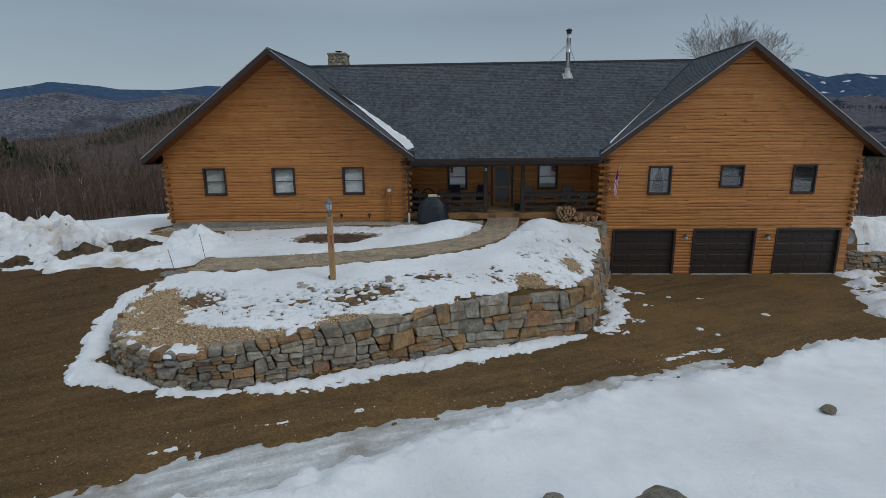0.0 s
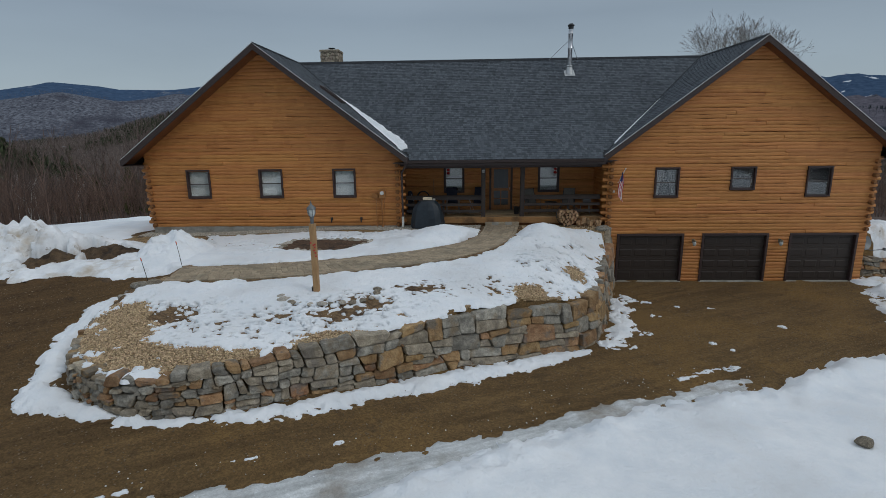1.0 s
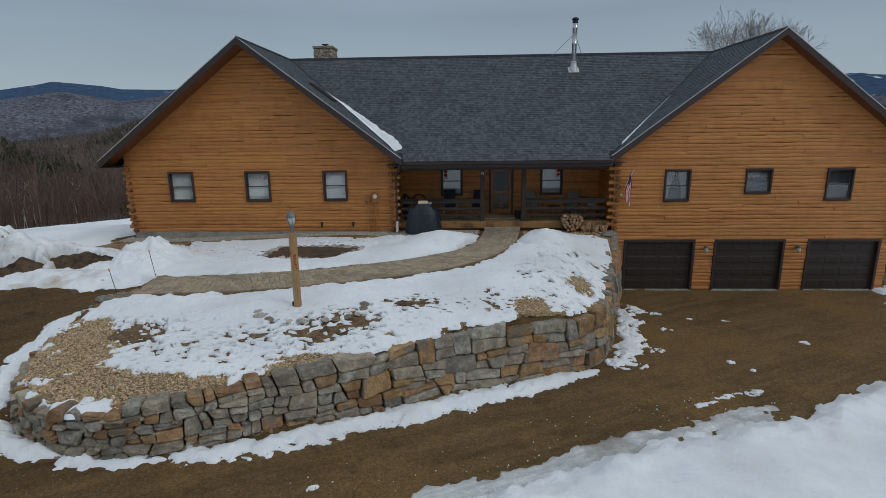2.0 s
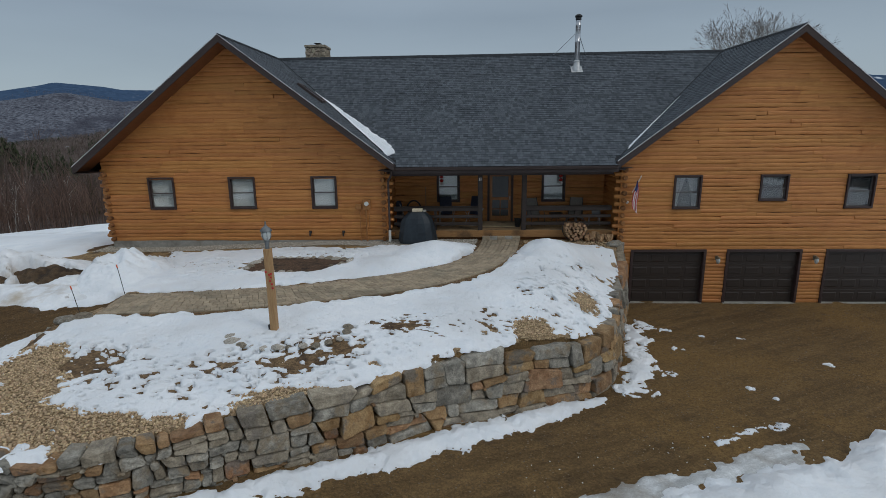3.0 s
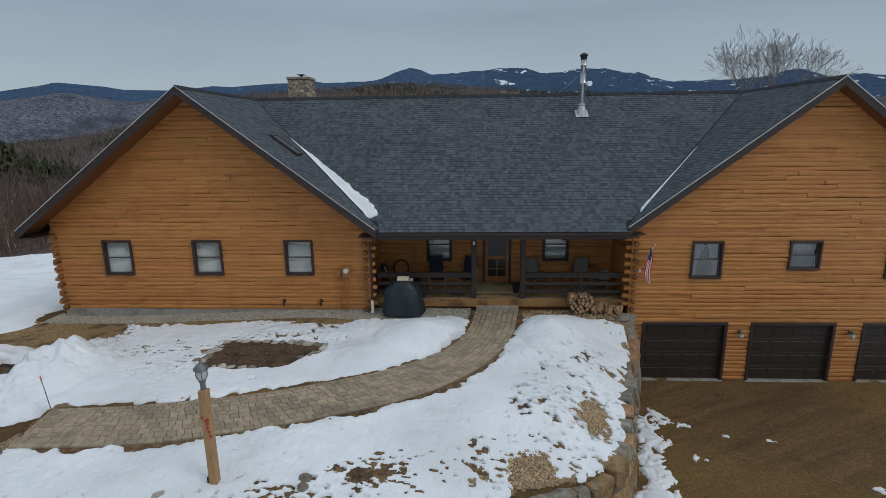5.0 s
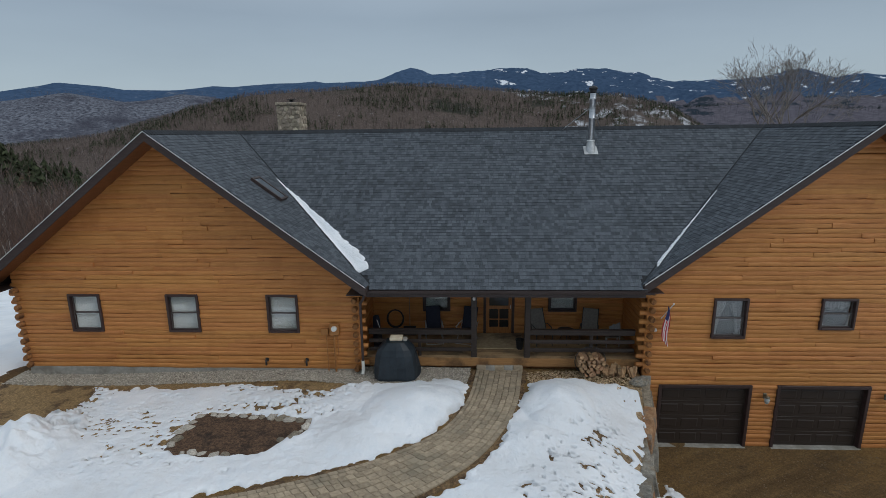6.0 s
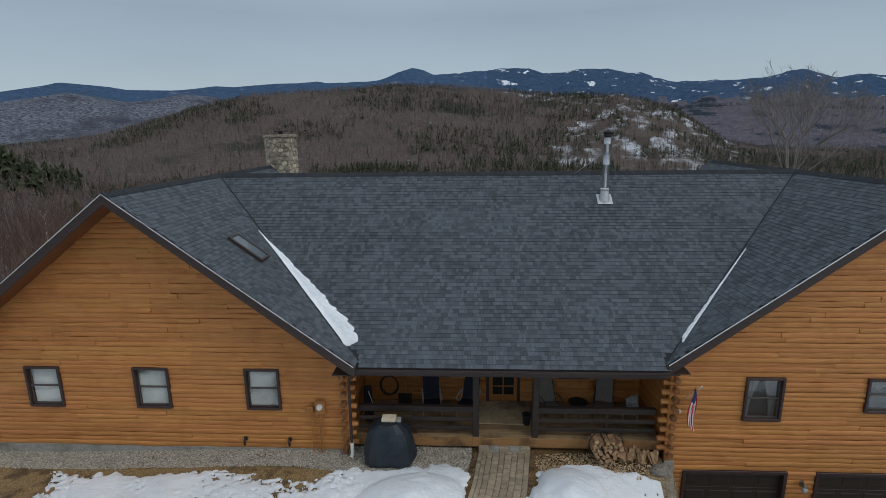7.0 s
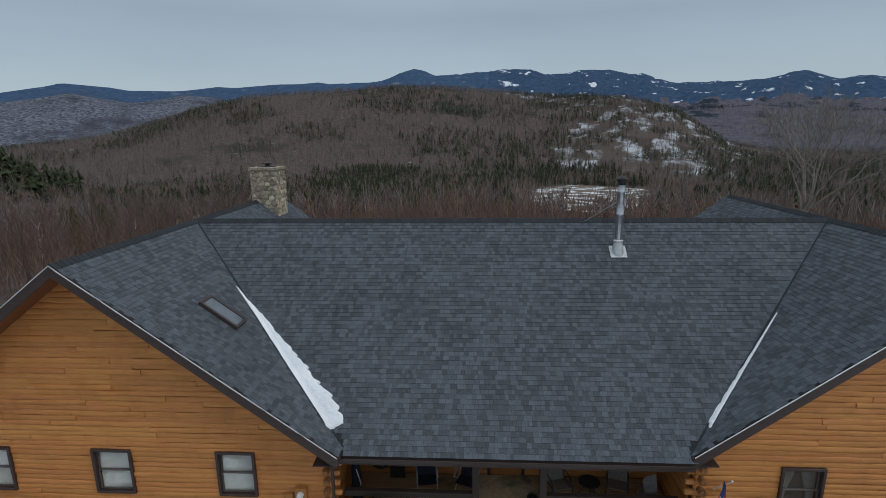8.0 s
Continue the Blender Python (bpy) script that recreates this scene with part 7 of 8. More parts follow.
part("flue_cover", Geo().box(-9.75, -9.1, 37.05, 37.65, 8.782, 8.83, 0.01).box(-9.5, -9.35, 37.3, 37.45, 8.83, 8.93, 0.01).box(-9.6, -9.25, 37.2, 37.55, 8.93, 8.96, 0.005), BLACK, ch_)
STEEL = mat("stainless_pipe", (0.42, 0.43, 0.45), (0.55, 0.56, 0.58), 5.0, (1, 1, 6), rough=0.28, bump=0.05, metal=0.9)
GALV = mat("galvanised_flashing", (0.45, 0.46, 0.46), (0.6, 0.61, 0.61), 6.0, rough=0.45, bump=0.1, metal=0.6)
pz, py, px = main_z(30.95), 30.95, 3.5
sp = thing("stove_pipe", (px, py, pz), "stainless steel stove pipe with braces rising from the roof", "pipe")
m_ = slope_frame((px, py, pz), (1, 0, 0), (0, 1, MAIN_SLOPE))
part("flashing", Geo().box(-0.24, 0.24, -0.24, 0.2, 0.03, 0.045, 0.004, m_), GALV, sp)
part("cone", Geo().lathe([(0.20, -0.18), (0.17, 0.02), (0.135, 0.20), (0.125, 0.24), (0.145, 0.25), (0.145, 0.29), (0.11, 0.32)], (px, py, pz + 0.06), 18), GALV, sp, smooth="angle")
part("pipe", Geo().lathe([(0.105, 0.2), (0.105, 1.10), (0.112, 1.11), (0.112, 1.15), (0.105, 1.16), (0.105, 1.75), (0.112, 1.76), (0.112, 1.80), (0.105, 1.81), (0.105, 1.98)], (px, py, pz), 18), STEEL, sp, smooth="angle")
part("cap", Geo().lathe([(0.09, 1.98), (0.12, 2.01), (0.12, 2.10), (0.155, 2.12), (0.155, 2.16), (0.09, 2.22), (0.02, 2.24)], (px, py, pz), 18), BLACK, sp, smooth="angle")
for bx_ in (-0.85, 0.55):
    part("brace", Geo().tube([(px, py, pz + 1.55), (px + bx_, MAIN_RIDGE_Y - 0.12, RIDGE - 0.06)], 0.012, 6), STEEL, sp)
sk = thing("skylight", (-7.32, 28.25, 5.55), "narrow skylight with a brown frame on the shingles", "skylight")
m_ = slope_frame((-7.32, 28.25, wing_z(-7.32, LEFT_RIDGE)), (0, 1, 0), (-1, 0, WING_SLOPE))
part("frame", Geo().box(-0.30, 0.30, -0.58, -0.50, 0.0, 0.11, 0.008, m_).box(-0.30, 0.30, 0.50, 0.58, 0.0, 0.11, 0.008, m_).box(-0.30, -0.23, -0.50, 0.50, 0.0, 0.11, 0.008, m_).box(0.23, 0.30, -0.50, 0.50, 0.0, 0.11, 0.008, m_), FASCIA, sk)
part("pane", Geo().box(-0.235, 0.235, -0.505, 0.505, 0.06, 0.085, 0.004, m_), mat("skylight_glass", (0.10, 0.12, 0.14), (0.14, 0.16, 0.18), 2.0, rough=0.06, bump=0), sk)


def valley_snow(ridge, side, y0, y1, width, label, seed):
    """Snow lying in a roof valley from the distance y0 to y1, widening downwards over the main slope."""
    n, w = 60, 10
    rs = random.Random(seed)
    vs = []
    for i in range(n + 1):
        t = i / n
        y = y0 + (y1 - y0) * t
        drop = (MAIN_RIDGE_Y - y) * MAIN_SLOPE / WING_SLOPE
        xv = ridge + side * drop
        full = width * min(1.0, (t * 1.25) ** 0.8) * (1 if t < 0.9 else max(0.05, 1 - ((t - 0.9) / 0.1) ** 2)) * (1 + 0.26 * noise.noise(Vector((t * 16, seed, 0))) + 0.26 * noise.noise(Vector((t * 48, seed, 4))))
        for k in range(w + 1):
            q = k / w
            x = xv - side * 0.14 + side * q * (full + 0.05)
            hgt = 0.09 * min(1.0, full / 0.25) * math.sin(math.pi * min(1.0, q * 0.93 + 0.07)) ** 0.45 if q < 0.999 else -0.03
            base = max(main_z(y), wing_z(x, ridge))
            vs.append((x, y, base + 0.02 + hgt + 0.015 * noise.noise(Vector((x * 5, y * 5, seed)))))
    fs = [(i * (w + 1) + k, i * (w + 1) + k + 1, (i + 1) * (w + 1) + k + 1, (i + 1) * (w + 1) + k) for i in range(n) for k in range(w)]
    tagged(new("roof_snow", mesh_of("roof_snow", Geo().add(vs, fs), SNOW, True)), label, "snow", kind="stuff")


valley_snow(LEFT_RIDGE, 1, 29.85, 26.72, 0.64, "wedge of snow lying in the roof valley", 3)
valley_snow(RIGHT_RIDGE, -1, 29.3, 26.85, 0.14, "thin wedge of snow lying in the roof valley", 7)

# ---- lamp post, stakes ----
POST_WOOD = mat("cedar_post", (0.30, 0.17, 0.075), (0.42, 0.26, 0.125), 5.0, (8, 8, 0.7), rough=0.7, bump=0.25)
LAMP_GREEN = mat("grey_lamp_metal", (0.11, 0.12, 0.125), (0.18, 0.195, 0.20), 8.0, rough=0.5, metal=0.4)
LAMP_GLASS = mat("lamp_glass", (0.45, 0.48, 0.47), (0.55, 0.58, 0.57), 4.0, rough=0.15, bump=0)
lx, ly = -5.55, 18.17
lz = float(upper_z(lx, ly))
lp = thing("lamp_post", (lx, ly, lz), "wooden lamp post with a round grey metal lantern", "lamp post")
part("post", Geo().box(lx - 0.075, lx + 0.075, ly - 0.075, ly + 0.075, lz - 0.3, lz + 1.92, 0.012), POST_WOOD, lp)
part("collar", Geo().lathe([(0.045, 0.0), (0.045, 0.14), (0.06, 0.15), (0.05, 0.19)], (lx, ly, lz + 1.915), 14), LAMP_GREEN, lp, smooth="angle")
part("globe", Geo().lathe([(0.05, 0.0), (0.085, 0.06), (0.10, 0.13), (0.095, 0.20), (0.06, 0.21)], (lx, ly, lz + 2.10), 14), LAMP_GLASS, lp, smooth=True)
for k in range(6):
    an = k * math.pi / 3
    part("rib", Geo().tube([(lx + r_ * math.cos(an), ly + r_ * math.sin(an), lz + 2.10 + z_) for r_, z_ in ((0.055, 0.0), (0.092, 0.06), (0.107, 0.13), (0.102, 0.20))], 0.007, 5), LAMP_GREEN, lp)
part("hood", Geo().lathe([(0.125, 0.0), (0.12, 0.025), (0.085, 0.07), (0.045, 0.10), (0.03, 0.12), (0.012, 0.16), (0.018, 0.18), (0.004, 0.22)], (lx, ly, lz + 2.30), 16), LAMP_GREEN, lp, smooth="angle")
for k, (dx, dz) in enumerate(((0.03, 1.22), (0.06, 1.15), (0.05, 1.30), (0.07, 1.06), (0.02, 1.36), (0.06, 1.38), (-0.05, 1.42))):
    part("ribbon", Geo().box(lx + dx - 0.022, lx + dx + 0.022, ly - 0.096, ly - 0.078, lz + dz - 0.02, lz + dz + 0.02, 0.008), RED, lp, "red ribbon tied to the post")
part("outlet", Geo().box(lx - 0.125, lx - 0.077, ly - 0.05, ly + 0.03, lz + 0.02, lz + 0.2, 0.01), BLACK, lp, "dark outlet box")
ORANGE = mat("orange_reflector", (0.65, 0.12, 0.05), (0.75, 0.16, 0.07), 5.0, rough=0.4)
for sx_, sy_, lean in ((-10.4, 20.35, (-0.12, 0.0)), (-10.85, 19.3, (-0.2, 0.05))):
    gz_ = float(ground_z(sx_, sy_))
    st_ = thing("driveway_marker", (sx_, sy_, gz_), "thin driveway marker stake with an orange tip", "stake", "markers at the end of the walk")
    part("rod", Geo().tube([(sx_, sy_, gz_ - 0.1), (sx_ + lean[0], sy_ + lean[1], gz_ + 0.85)], 0.008, 6), BLACK, st_)
    part("tip", Geo().tube([(sx_ + lean[0], sy_ + lean[1], gz_ + 0.84), (sx_ + lean[0] * 1.1, sy_ + lean[1] * 1.1, gz_ + 0.93)], 0.015, 8), ORANGE, st_)

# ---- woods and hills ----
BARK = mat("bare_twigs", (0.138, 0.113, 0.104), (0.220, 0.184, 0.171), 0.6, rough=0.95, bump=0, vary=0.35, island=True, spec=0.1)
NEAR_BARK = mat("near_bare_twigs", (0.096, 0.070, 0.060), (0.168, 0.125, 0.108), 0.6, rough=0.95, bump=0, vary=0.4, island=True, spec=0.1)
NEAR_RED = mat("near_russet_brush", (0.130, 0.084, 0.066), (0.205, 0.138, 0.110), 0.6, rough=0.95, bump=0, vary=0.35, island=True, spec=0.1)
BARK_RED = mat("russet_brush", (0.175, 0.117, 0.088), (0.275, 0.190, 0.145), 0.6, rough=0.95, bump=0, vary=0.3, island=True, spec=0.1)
NEEDLE = mat("spruce_needles", (0.026, 0.034, 0.020), (0.060, 0.070, 0.037), 0.3, rough=0.95, bump=0, vary=0.35, island=True, spec=0.1)
BIRCH = mat("birch_bark", (0.42, 0.40, 0.37), (0.60, 0.58, 0.54), 3.0, rough=0.8, bump=0, vary=0.2, island=True)


def limb(out, p, d, ln, r0, r1, n=3, bends=2, rs=random):
    """A tapering limb as triangles, added to out = (vertices, triangles); returns its points."""
    v, f = out
    pts = [Vector(p)]
    d = Vector(d).normalized()
    for _ in range(bends):
        d = (d + Vector((rs.uniform(-0.16, 0.16), rs.uniform(-0.16, 0.16), rs.uniform(-0.05, 0.14)))).normalized()
        pts.append(pts[-1] + d * ln / bends)
    s = d.orthogonal().normalized()
    t = d.cross(s)
    o = len(v)
    for i, q in enumerate(pts):
        r = r0 + (r1 - r0) * i / bends
        for k in range(n):
            a = 2 * math.pi * k / n
            v.append(tuple(q + s * math.cos(a) * r + t * math.sin(a) * r))
    for i in range(bends):
        for k in range(n):
            a, b = o + i * n + k, o + i * n + (k + 1) % n
            f += [(a, b, b + n), (a, b + n, a + n)]
    return pts, d


def bare_tree(rs, h, detail, girth=0.006):
    """A leafless tree: slender trunk, upward limbs, fine twigs."""
    out = ([], [])
    pts, d = limb(out, (0, 0, 0), (rs.uniform(-0.05, 0.05), rs.uniform(-0.05, 0.05), 1), h * 0.92, h * girth, h * 0.0016, 4, 4, rs)
    for _ in range(detail):
        q = rs.uniform(0.22, 0.97)
        i = min(int(q * 4), 3)
        p = pts[i].lerp(pts[i + 1], q * 4 - i)
        a = rs.uniform(0, 6.3)
        up = rs.uniform(1.0, 2.6)
        bp, bd = limb(out, p, (math.cos(a), math.sin(a), up), h * rs.uniform(0.14, 0.34) * (1.25 - q * 0.7), h * 0.0024, h * 0.0009, 3, 2, rs)
        for _ in range(3):
            k = rs.uniform(0.15, 1)
            p2 = bp[0].lerp(bp[2], k)
            a2 = a + rs.uniform(-1.0, 1.0)
            limb(out, p2, (math.cos(a2), math.sin(a2), rs.uniform(0.8, 2.8)), h * rs.uniform(0.07, 0.16), h * 0.0014, h * 0.0006, 3, 1, rs)
    return np.array(out[0]), np.array(out[1])


def brush_tree(rs, h, stems, thick=1.0):
    """A far leafless tree: a fan of thin upright stems."""
    out = ([], [])
    limb(out, (0, 0, 0), (0, 0, 1), h * 0.9, h * 0.014 * thick, h * 0.003 * thick, 3, 1, rs)
    for _ in range(stems):
        a, sp = rs.uniform(0, 6.3), rs.uniform(0.12, 0.42)
        q = rs.uniform(0.25, 0.7)
        limb(out, (0, 0, h * q), (math.cos(a) * sp, math.sin(a) * sp, 0.5), h * rs.uniform(0.22, 0.45), h * 0.011 * thick, h * 0.003 * thick, 3, 1, rs)
    return np.array(out[0]), np.array(out[1])


def conifer(rs, h, boughs, wide=0.2, bare=0.1, droop=0.05):
    """A spruce or pine: ragged boughs at all heights round a stem, with gaps between them."""
    v, f = [], []
    lop = rs.uniform(0, 6.3)
    for t in range(boughs):
        q = bare + (0.97 - bare) * (t + rs.uniform(0, 1)) / boughs
        a = rs.uniform(0, 6.3)
        r = h * wide * ((1 - q) ** 0.75 + 0.05) * rs.uniform(0.6, 1.25) * (1 + 0.2 * math.cos(a - lop))
        half = rs.uniform(0.28, 0.6)
        z = h * q
        o = len(v)
        v += [(0.0, 0.0, min(h, z + h * rs.uniform(0.05, 0.13))),
              (r * math.cos(a - half), r * math.sin(a - half), z - h * droop * rs.uniform(0.4, 1.4)),
              (1.15 * r * math.cos(a), 1.15 * r * math.sin(a), z - h * droop * rs.uniform(0.0, 1.2) + 0.02 * h),
              (r * math.cos(a + half), r * math.sin(a + half), z - h * droop * rs.uniform(0.4, 1.4))]
        f += [(o, o + 1, o + 2), (o, o + 2, o + 3)]
    o = len(v)
    v += [(0.012 * h, 0, 0), (-0.006 * h, 0.01 * h, 0), (-0.006 * h, -0.01 * h, 0), (0, 0, h)]
    f += [(o, o + 1, o + 3), (o + 1, o + 2, o + 3), (o + 2, o, o + 3)]
    return np.array(v), np.array(f)


def plant(name, label, category, protos, material, x, y, size, seed, sink=0.3):
    """Sets copies of the prototypes at the places x, y, joined into one object."""
    rs = np.random.RandomState(seed)
    z = ground_z(x, y) - sink
    pick = rs.randint(0, len(protos), len(x))
    an = rs.uniform(0, 6.3, len(x))
    V, F, o = [], [], 0
    for k, (pv, pf) in enumerate(protos):
        m = pick == k
        c, s = np.cos(an[m])[:, None], np.sin(an[m])[:, None]
        sz = size[m][:, None]
        vx = (pv[None, :, 0] * c - pv[None, :, 1] * s) * sz + x[m][:, None]
        vy = (pv[None, :, 0] * s + pv[None, :, 1] * c) * sz + y[m][:, None]
        vz = pv[None, :, 2] * sz + z[m][:, None]
        V.append(np.stack([vx, vy, vz], -1).reshape(-1, 3))
        F.append((pf[None] + (np.arange(m.sum()) * len(pv))[:, None, None]).reshape(-1, 3) + o)
        o += len(V[-1])
    return tagged(new(name, tri_mesh(name, np.concatenate(V), np.concatenate(F), material)), label, category, kind="stuff")


def polar(rs, n, a0, a1, r0, r1, power=0.5):
    az = np.radians(rs.uniform(a0, a1, n))
    r = (r0 ** (1 / power) + rs.uniform(0, 1, n) * (r1 ** (1 / power) - r0 ** (1 / power))) ** power
    return -0.9 + r * np.sin(az), 16 + r * np.cos(az), r, np.degrees(az)


def grove(x, y, size, seed):
    return rough_map(x, y, size, 3, seed)


wr = np.random.RandomState(4)
tr = random.Random(12)
near_protos = [bare_tree(tr, 1.0, 11) for _ in range(9)]
thin_protos = [brush_tree(tr, 1.0, 9, 0.36) for _ in range(10)]
mid_protos = [brush_tree(tr, 1.0, 6, 1.15) for _ in range(10)]
far_protos = [brush_tree(tr, 1.0, 3, 2.6) for _ in range(10)]
spruce_near = [conifer(tr, 1.0, 130, 0.24, 0.12) for _ in range(7)]
spruce_mid = [conifer(tr, 1.0, 44, 0.25, 0.08) for _ in range(8)]
spruce_far = [conifer(tr, 1.0, 12, 0.29, 0.05) for _ in range(12)]


def clear_of_yard(x, y):
    """True where the woods may stand: beyond the fields round the house."""
    return (np.maximum(np.abs(x) - 24, y - 44) > 0) & (y > 30 - 0.1 * np.abs(x))


# woods at the edge of the field
x, y, r, az = polar(wr, 4200, -64, 50, 62, 150)
ok = clear_of_yard(x, y) & (np.hypot(x + 15, y - 30) > 34) & ((az < -20) | (wr.uniform(0, 1, len(x)) < 0.3) & (r > 90))
x, y, r = x[ok][:800], y[ok][:800], r[ok][:800]
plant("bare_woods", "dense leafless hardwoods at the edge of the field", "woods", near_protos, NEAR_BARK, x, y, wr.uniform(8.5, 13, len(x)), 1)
x, y, r, az = polar(wr, 3700, -64, 50, 56, 150)
ok = clear_of_yard(x, y) & (np.hypot(x + 15, y - 30) > 30) & ((az < -18) | (r > 80))
plant("brush", "russet undergrowth below the hardwoods", "brush", thin_protos, NEAR_RED, x[ok], y[ok], wr.uniform(4, 9, ok.sum()), 2)
x, y, r, az = polar(wr, 90, -58, -28, 58, 100)
ok = np.hypot(x + 15, y - 30) > 30
plant("birch_trees", "slender white birch trunks among the woods", "birch", [bare_tree(tr, 1.0, 7, 0.007) for _ in range(4)], BIRCH, x[ok][:14], y[ok][:14], wr.uniform(6, 9, len(x[ok][:14])), 3)
x, y, r, az = polar(wr, 700, -60, -36, 350, 500)
ok = wr.uniform(0, 1, len(x)) < smooth(-37.5, -42, az) * (0.2 + 0.8 * smooth(370, 420, r)) * 0.6
plant("spruce_trees", "dark spruces and pines on the knoll behind the hardwoods", "spruce", spruce_mid, NEEDLE, x[ok], y[ok], wr.uniform(12, 24, ok.sum()), 4)
x, y, r, az = polar(wr, 60, -41, -19, 105, 240)
plant("spruce_trees", "young olive-green pines scattered through the woods", "pine", spruce_near, mat("young_pine_needles", (0.040, 0.042, 0.018), (0.075, 0.072, 0.030), 0.3, rough=0.95, bump=0, vary=0.35, island=True, spec=0.1), x, y, wr.uniform(5, 11, len(x)), 24)

# the valley
x, y, r, az = polar(wr, 12500, -54, 54, 120, 640)
ok = (grove(x, y, 90, 5) < 0.45) | (wr.uniform(0, 1, len(x)) < 0.4)
clearing = (blob(az, r, 14.5, 440, 6.5, 110) > 0.25 * grove(x, y, 25, 15)) | (blob(az, r, 13.5, 300, 9, 130) > 0) & (wr.uniform(0, 1, len(x)) < 0.7)
x, y, r, az = x[ok & ~clearing], y[ok & ~clearing], r[ok & ~clearing], az[ok & ~clearing]
n1 = int(len(x) * 0.55)
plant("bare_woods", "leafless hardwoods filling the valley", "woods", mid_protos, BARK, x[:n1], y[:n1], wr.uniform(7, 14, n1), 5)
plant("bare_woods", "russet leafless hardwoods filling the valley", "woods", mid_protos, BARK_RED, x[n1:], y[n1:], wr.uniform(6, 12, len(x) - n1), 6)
x, y, r, az = polar(wr, 6500, -54, 54, 150, 700)
ok = ((grove(x, y, 110, 6) > 0.36) | (np.maximum(np.maximum(blob(az, r, -9, 420, 11, 120), blob(az, r, -24, 330, 8, 90)), blob(az, r, 8, 560, 10, 120)) + 0.5 * grove(x, y, 30, 13) > 0.1) | (wr.uniform(0, 1, len(x)) < 0.05)) & ~(blob(az, r, 13.5, 370, 8.5, 190) > 0.15 * grove(x, y, 30, 16))
plant("spruce_trees", "stands of spruce in the valley", "spruce", spruce_mid, NEEDLE, x[ok], y[ok], wr.uniform(7, 14, ok.sum()), 7)

# blue-grey twigs: the haze of distance is put into their colour
HAZE_BARK = mat("hazed_twigs", (0.088, 0.088, 0.104), (0.145, 0.142, 0.162), 0.6, rough=0.95, bump=0, vary=0.35, island=True, spec=0.1)
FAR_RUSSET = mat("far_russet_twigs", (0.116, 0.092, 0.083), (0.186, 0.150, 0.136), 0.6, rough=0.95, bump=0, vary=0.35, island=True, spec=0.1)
# the wooded hill and the slopes behind
x, y, r, az = polar(wr, 18000, -50, 50, 560, 1650, 0.6)
bald = (grove(x, y, 120, 8) > -0.15) & (az > 9) & (az < 28)
ok = ~bald | (wr.uniform(0, 1, len(x)) < 0.35)
x, y, r = x[ok], y[ok], r[ok]
red = grove(x, y, 150, 19) + wr.uniform(-0.5, 0.5, len(x)) > 0.1
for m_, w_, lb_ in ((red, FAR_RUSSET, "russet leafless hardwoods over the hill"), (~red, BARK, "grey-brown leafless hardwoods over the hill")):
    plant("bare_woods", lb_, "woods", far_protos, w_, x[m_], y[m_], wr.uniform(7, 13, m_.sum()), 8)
x, y, r, az = polar(wr, 22000, -50, 50, 560, 1650, 0.6)
thick = grove(x, y, 210, 9) + 0.6 * grove(x, y, 55, 12)
stands = bare_spots(az, r, [(-26, 620, 8, 90, 0, 1.0), (-13, 640, 6, 70, 0, 1.0), (4, 850, 12, 130, 0, 1.0), (-8, 1250, 5, 110, 0, 1.0), (-2, 1080, 5, 70, 0, 1.0), (-17, 950, 4, 70, 0, 1.0), (-24, 1150, 4, 110, 0, 0.8), (31, 900, 9, 260, 0, 1.0)])
ok = (wr.uniform(0, 1, len(x)) < 0.05) | (thick + 0.25 * wr.uniform(-1, 1, len(x)) > 0.36) | (stands + 0.5 * grove(x, y, 45, 20) > 0.15) | ((az > 3) & (az < 25) & (r > 800) & (grove(x, y, 60, 11) > 0.42)) | ((az > 24) & (grove(x, y, 120, 17) > 0.0) & (r < 1200))
plant("spruce_trees", "dark stands of spruce over the hill", "spruce", spruce_far, NEEDLE, x[ok], y[ok], wr.uniform(6, 14, ok.sum()), 9)
x, y, r, az = polar(wr, 4500, -50, -18, 2000, 2720, 0.6)
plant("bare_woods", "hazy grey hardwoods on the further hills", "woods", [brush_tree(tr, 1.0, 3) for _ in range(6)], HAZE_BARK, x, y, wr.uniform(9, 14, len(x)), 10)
x, y, r, az = polar(wr, 6500, 16, 50, 1500, 2720, 0.6)
dark = (grove(x, y, 260, 18) > 0.35)
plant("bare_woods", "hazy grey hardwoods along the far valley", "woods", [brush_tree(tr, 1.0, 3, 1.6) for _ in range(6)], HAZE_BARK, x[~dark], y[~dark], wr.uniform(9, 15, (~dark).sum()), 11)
# needles made bluer than the near ones, as haze painted in
HAZE_NEEDLE = mat("hazed_spruce_needles", (0.024, 0.036, 0.042), (0.042, 0.056, 0.060), 0.3, rough=0.95, bump=0, vary=0.3, island=True, spec=0.1)
plant("spruce_trees", "spruce stands along the far valley, coloured blue-green for haze", "spruce", spruce_far, HAZE_NEEDLE, x[dark], y[dark], wr.uniform(9, 16, dark.sum()), 12)

# woods across the field in front, which the windows mirror
x, y, r, az = polar(wr, 520, 130, 230, 78, 125)
plant("bare_woods", "leafless woods across the field from the house", "woods", mid_protos, BARK, x, y, wr.uniform(11, 16, len(x)), 21)

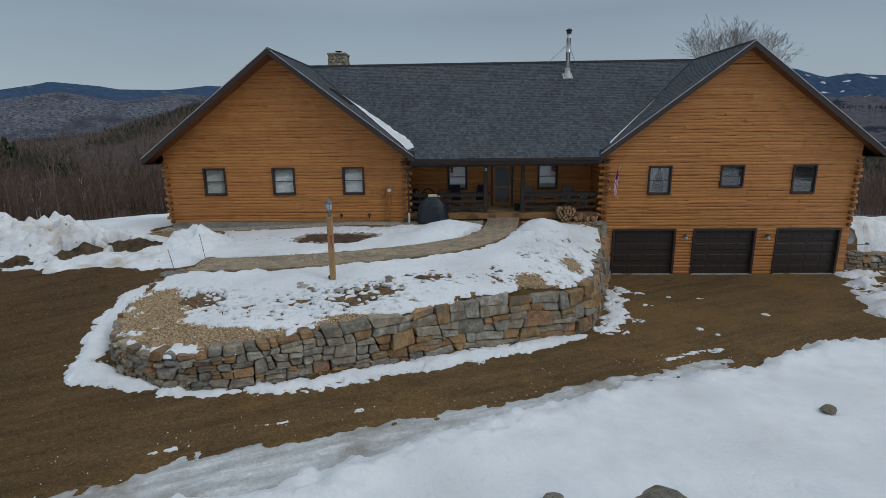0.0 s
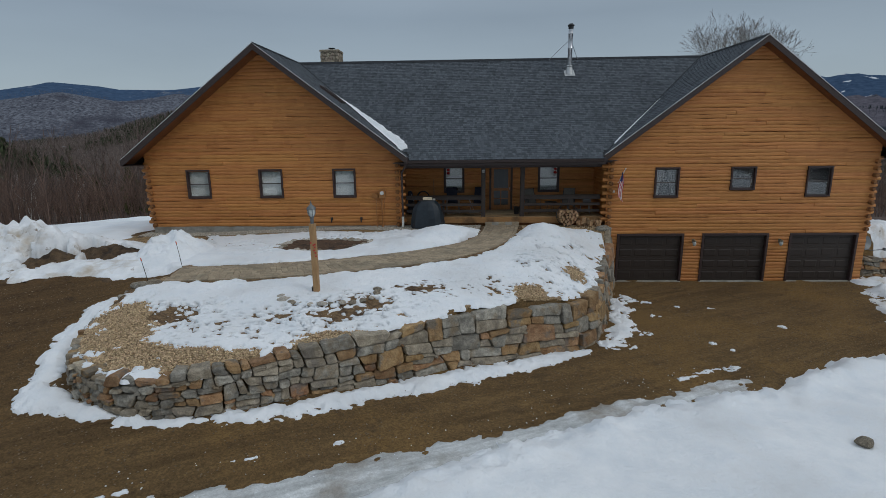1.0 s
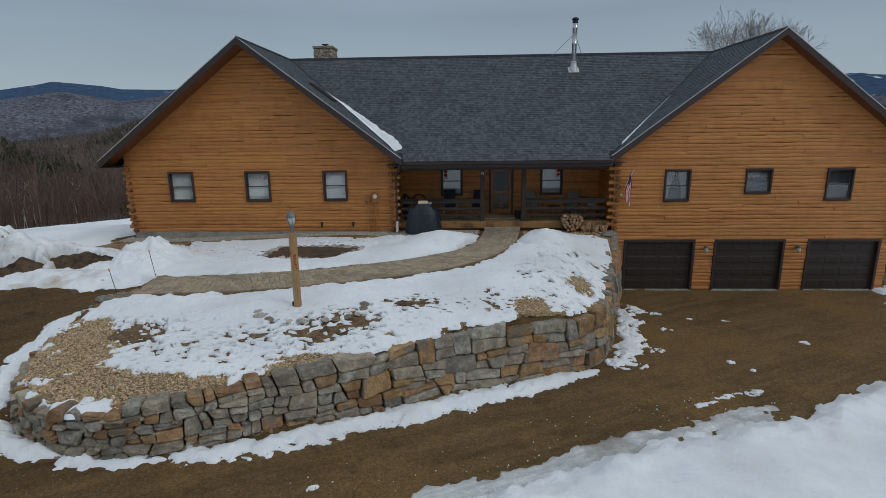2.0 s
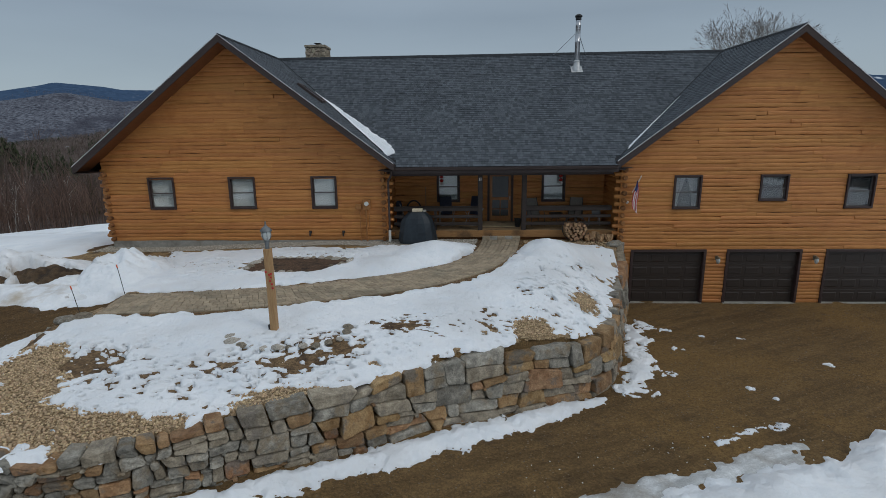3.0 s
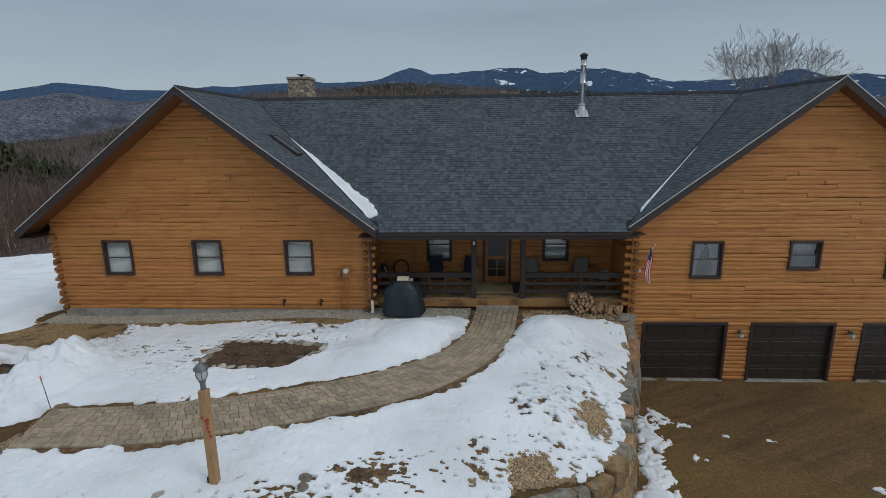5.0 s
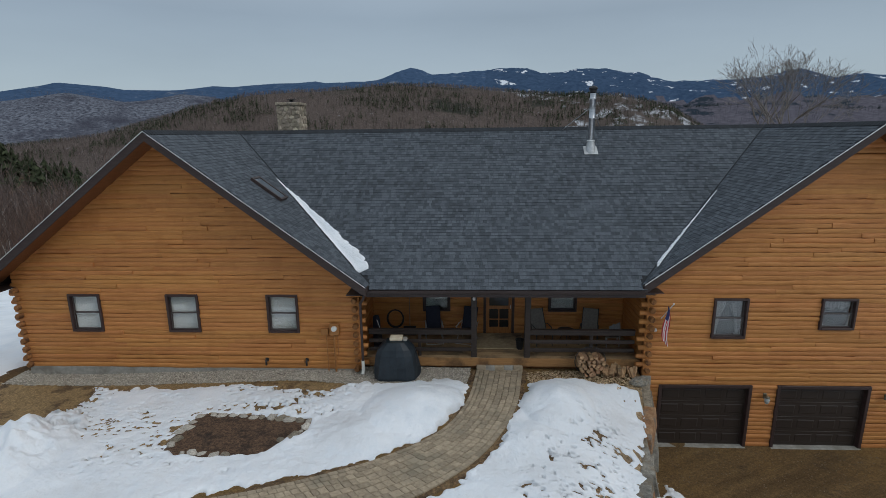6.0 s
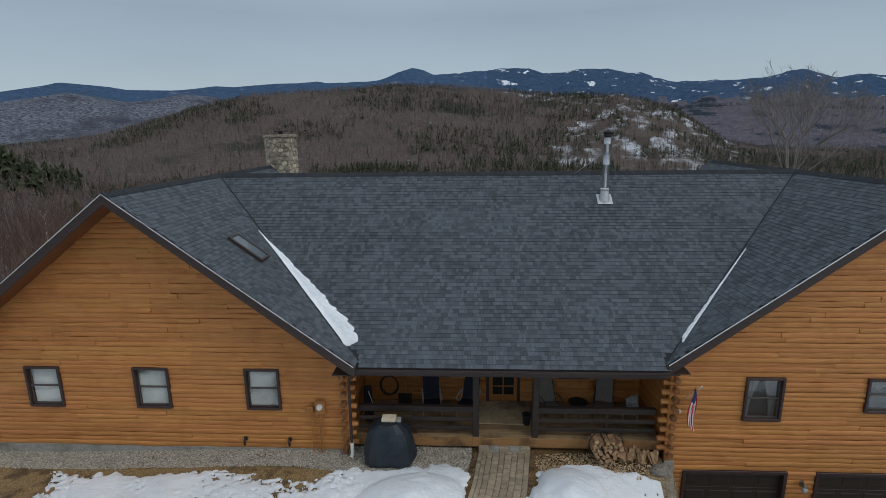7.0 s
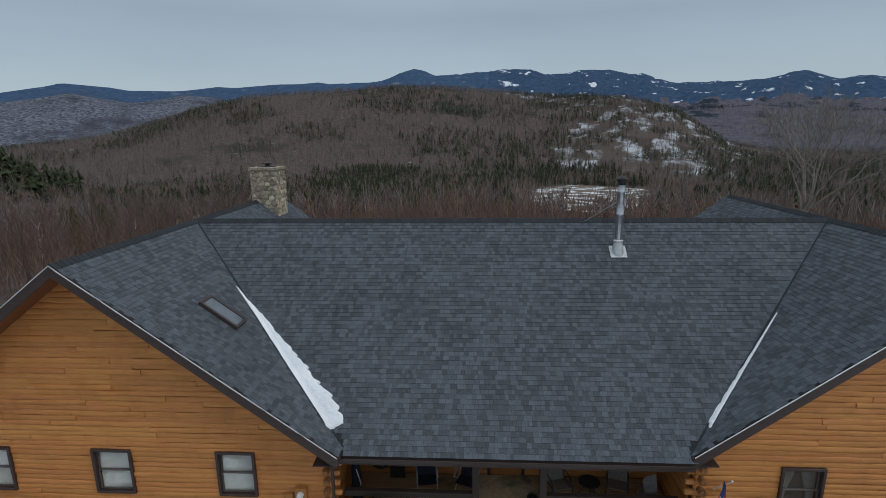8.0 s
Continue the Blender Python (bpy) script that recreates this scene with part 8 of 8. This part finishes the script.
# the colours of the far slopes; distance haze is painted into the bluish ones
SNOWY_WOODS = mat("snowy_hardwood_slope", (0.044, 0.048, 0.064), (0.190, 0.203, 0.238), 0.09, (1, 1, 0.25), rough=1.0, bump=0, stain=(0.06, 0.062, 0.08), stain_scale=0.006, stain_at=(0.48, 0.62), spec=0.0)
HAZE_SPRUCE = mat("hazed_spruce_mountain", (0.040, 0.072, 0.130), (0.064, 0.105, 0.175), 0.03, rough=1.0, bump=0, stain=(0.16, 0.19, 0.24), stain_scale=0.012, stain_at=(0.60, 0.72), spec=0.0)
HAZE_LEDGES = mat("hazed_mountain_ledges", (0.036, 0.064, 0.114), (0.058, 0.095, 0.158), 0.03, rough=1.0, bump=0, stain=(0.66, 0.69, 0.74), stain_scale=0.010, stain_at=(0.605, 0.63), spec=0.0)
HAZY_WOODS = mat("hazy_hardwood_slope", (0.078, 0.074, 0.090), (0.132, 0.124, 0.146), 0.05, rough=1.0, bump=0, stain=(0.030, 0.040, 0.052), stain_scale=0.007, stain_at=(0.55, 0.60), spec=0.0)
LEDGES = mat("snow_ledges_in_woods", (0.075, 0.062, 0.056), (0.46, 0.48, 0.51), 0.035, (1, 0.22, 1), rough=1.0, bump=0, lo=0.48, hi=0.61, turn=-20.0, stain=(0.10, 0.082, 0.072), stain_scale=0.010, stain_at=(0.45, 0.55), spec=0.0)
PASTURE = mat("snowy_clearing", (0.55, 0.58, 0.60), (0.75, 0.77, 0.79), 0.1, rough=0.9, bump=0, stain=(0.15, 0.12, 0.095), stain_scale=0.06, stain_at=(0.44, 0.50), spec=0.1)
for m in (SNOWY_WOODS, HAZE_SPRUCE, HAZE_LEDGES, HAZY_WOODS, LEDGES, PASTURE):
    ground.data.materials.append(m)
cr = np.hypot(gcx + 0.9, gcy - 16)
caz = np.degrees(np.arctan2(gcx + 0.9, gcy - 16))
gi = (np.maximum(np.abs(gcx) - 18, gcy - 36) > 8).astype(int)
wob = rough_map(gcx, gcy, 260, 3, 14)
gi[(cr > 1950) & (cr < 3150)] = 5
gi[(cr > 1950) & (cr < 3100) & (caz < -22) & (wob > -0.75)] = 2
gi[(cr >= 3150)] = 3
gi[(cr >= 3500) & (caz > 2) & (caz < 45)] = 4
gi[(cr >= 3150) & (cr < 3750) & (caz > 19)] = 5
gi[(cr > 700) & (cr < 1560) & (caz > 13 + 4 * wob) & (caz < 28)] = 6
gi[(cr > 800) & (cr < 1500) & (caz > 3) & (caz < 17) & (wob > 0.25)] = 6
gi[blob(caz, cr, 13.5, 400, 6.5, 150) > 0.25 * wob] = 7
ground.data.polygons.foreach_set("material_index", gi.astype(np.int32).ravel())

# the tall leafless tree behind the house
BTX, BTY = 18.0, 49.0
base = Vector((BTX, BTY, float(ground_z(BTX, BTY)) - 0.3))
bt = thing("bare_tree", (BTX, BTY, base.z + 0.3), "spreading leafless tree with pale bark behind the house", "tree")
tr2 = random.Random(9)
TRUNK = mat("grey_bark", (0.15, 0.13, 0.115), (0.27, 0.24, 0.215), 3.0, (4, 4, 1), rough=0.95, bump=0.5, stain=(0.32, 0.33, 0.31), stain_scale=4.0, stain_at=(0.62, 0.68))
trunk_out = ([], [])
tp, td = limb(trunk_out, base, (-0.02, 0.0, 1), 6.7 - base.z, 0.19, 0.13, 8, 4, tr2)
part("trunk", tri_mesh("trunk", np.array(trunk_out[0]), np.array(trunk_out[1]), TRUNK, True), None, bt)
crown = ([], [])


def ramify(p, d, ln, r, level):
    """A limb that divides, level by level, into finer and finer ones."""
    pts, d = limb(crown, p, d, ln, r, r * 0.62, 5 if level < 2 else 3, 4 if level < 3 else 3, tr2)
    if level == 4:
        for _ in range(2):
            limb(crown, pts[-2].lerp(pts[-1], tr2.random()), d + Vector((tr2.uniform(-0.9, 0.9), tr2.uniform(-0.9, 0.9), tr2.uniform(-0.4, 0.7))), ln * 0.5, 0.007, 0.005, 3, 1, tr2)
        return
    ends = [(pts[-1], 0.7)] * 2 + [(pts[-2].lerp(pts[-1], tr2.random()), 0.85) for _ in range(2 if level < 2 else 1)]
    for q, spread in ends:
        side = Vector((tr2.uniform(-1, 1), tr2.uniform(-1, 1), tr2.uniform(-0.7, 0.7)))
        side = (side - d * side.dot(d)).normalized()
        d2 = (d + side * spread * tr2.uniform(0.6, 1.15) + Vector((0, 0, 0.05))).normalized()
        ramify(q, d2, ln * tr2.uniform(0.55, 0.74), max(0.007, r * 0.5), level + 1)


for i in range(8):
    a = i * 2.4 + tr2.uniform(-0.3, 0.3)
    lean = (0.08, 0.3, 0.6, 0.8, 0.2, 1.0, 0.45, 1.1)[i]
    ramify(tp[3].lerp(tp[4], tr2.uniform(0.55, 1.0)), (math.cos(a) * lean, math.sin(a) * lean, 1.0), 2.85 - 0.6 * abs(lean - 0.45), 0.075 - 0.02 * lean, 0)
part("crown", tri_mesh("crown", np.array(crown[0]), np.array(crown[1]), TRUNK), None, bt)

# ---- pieces of roof and walk ----
lay_main_roof()
pave()
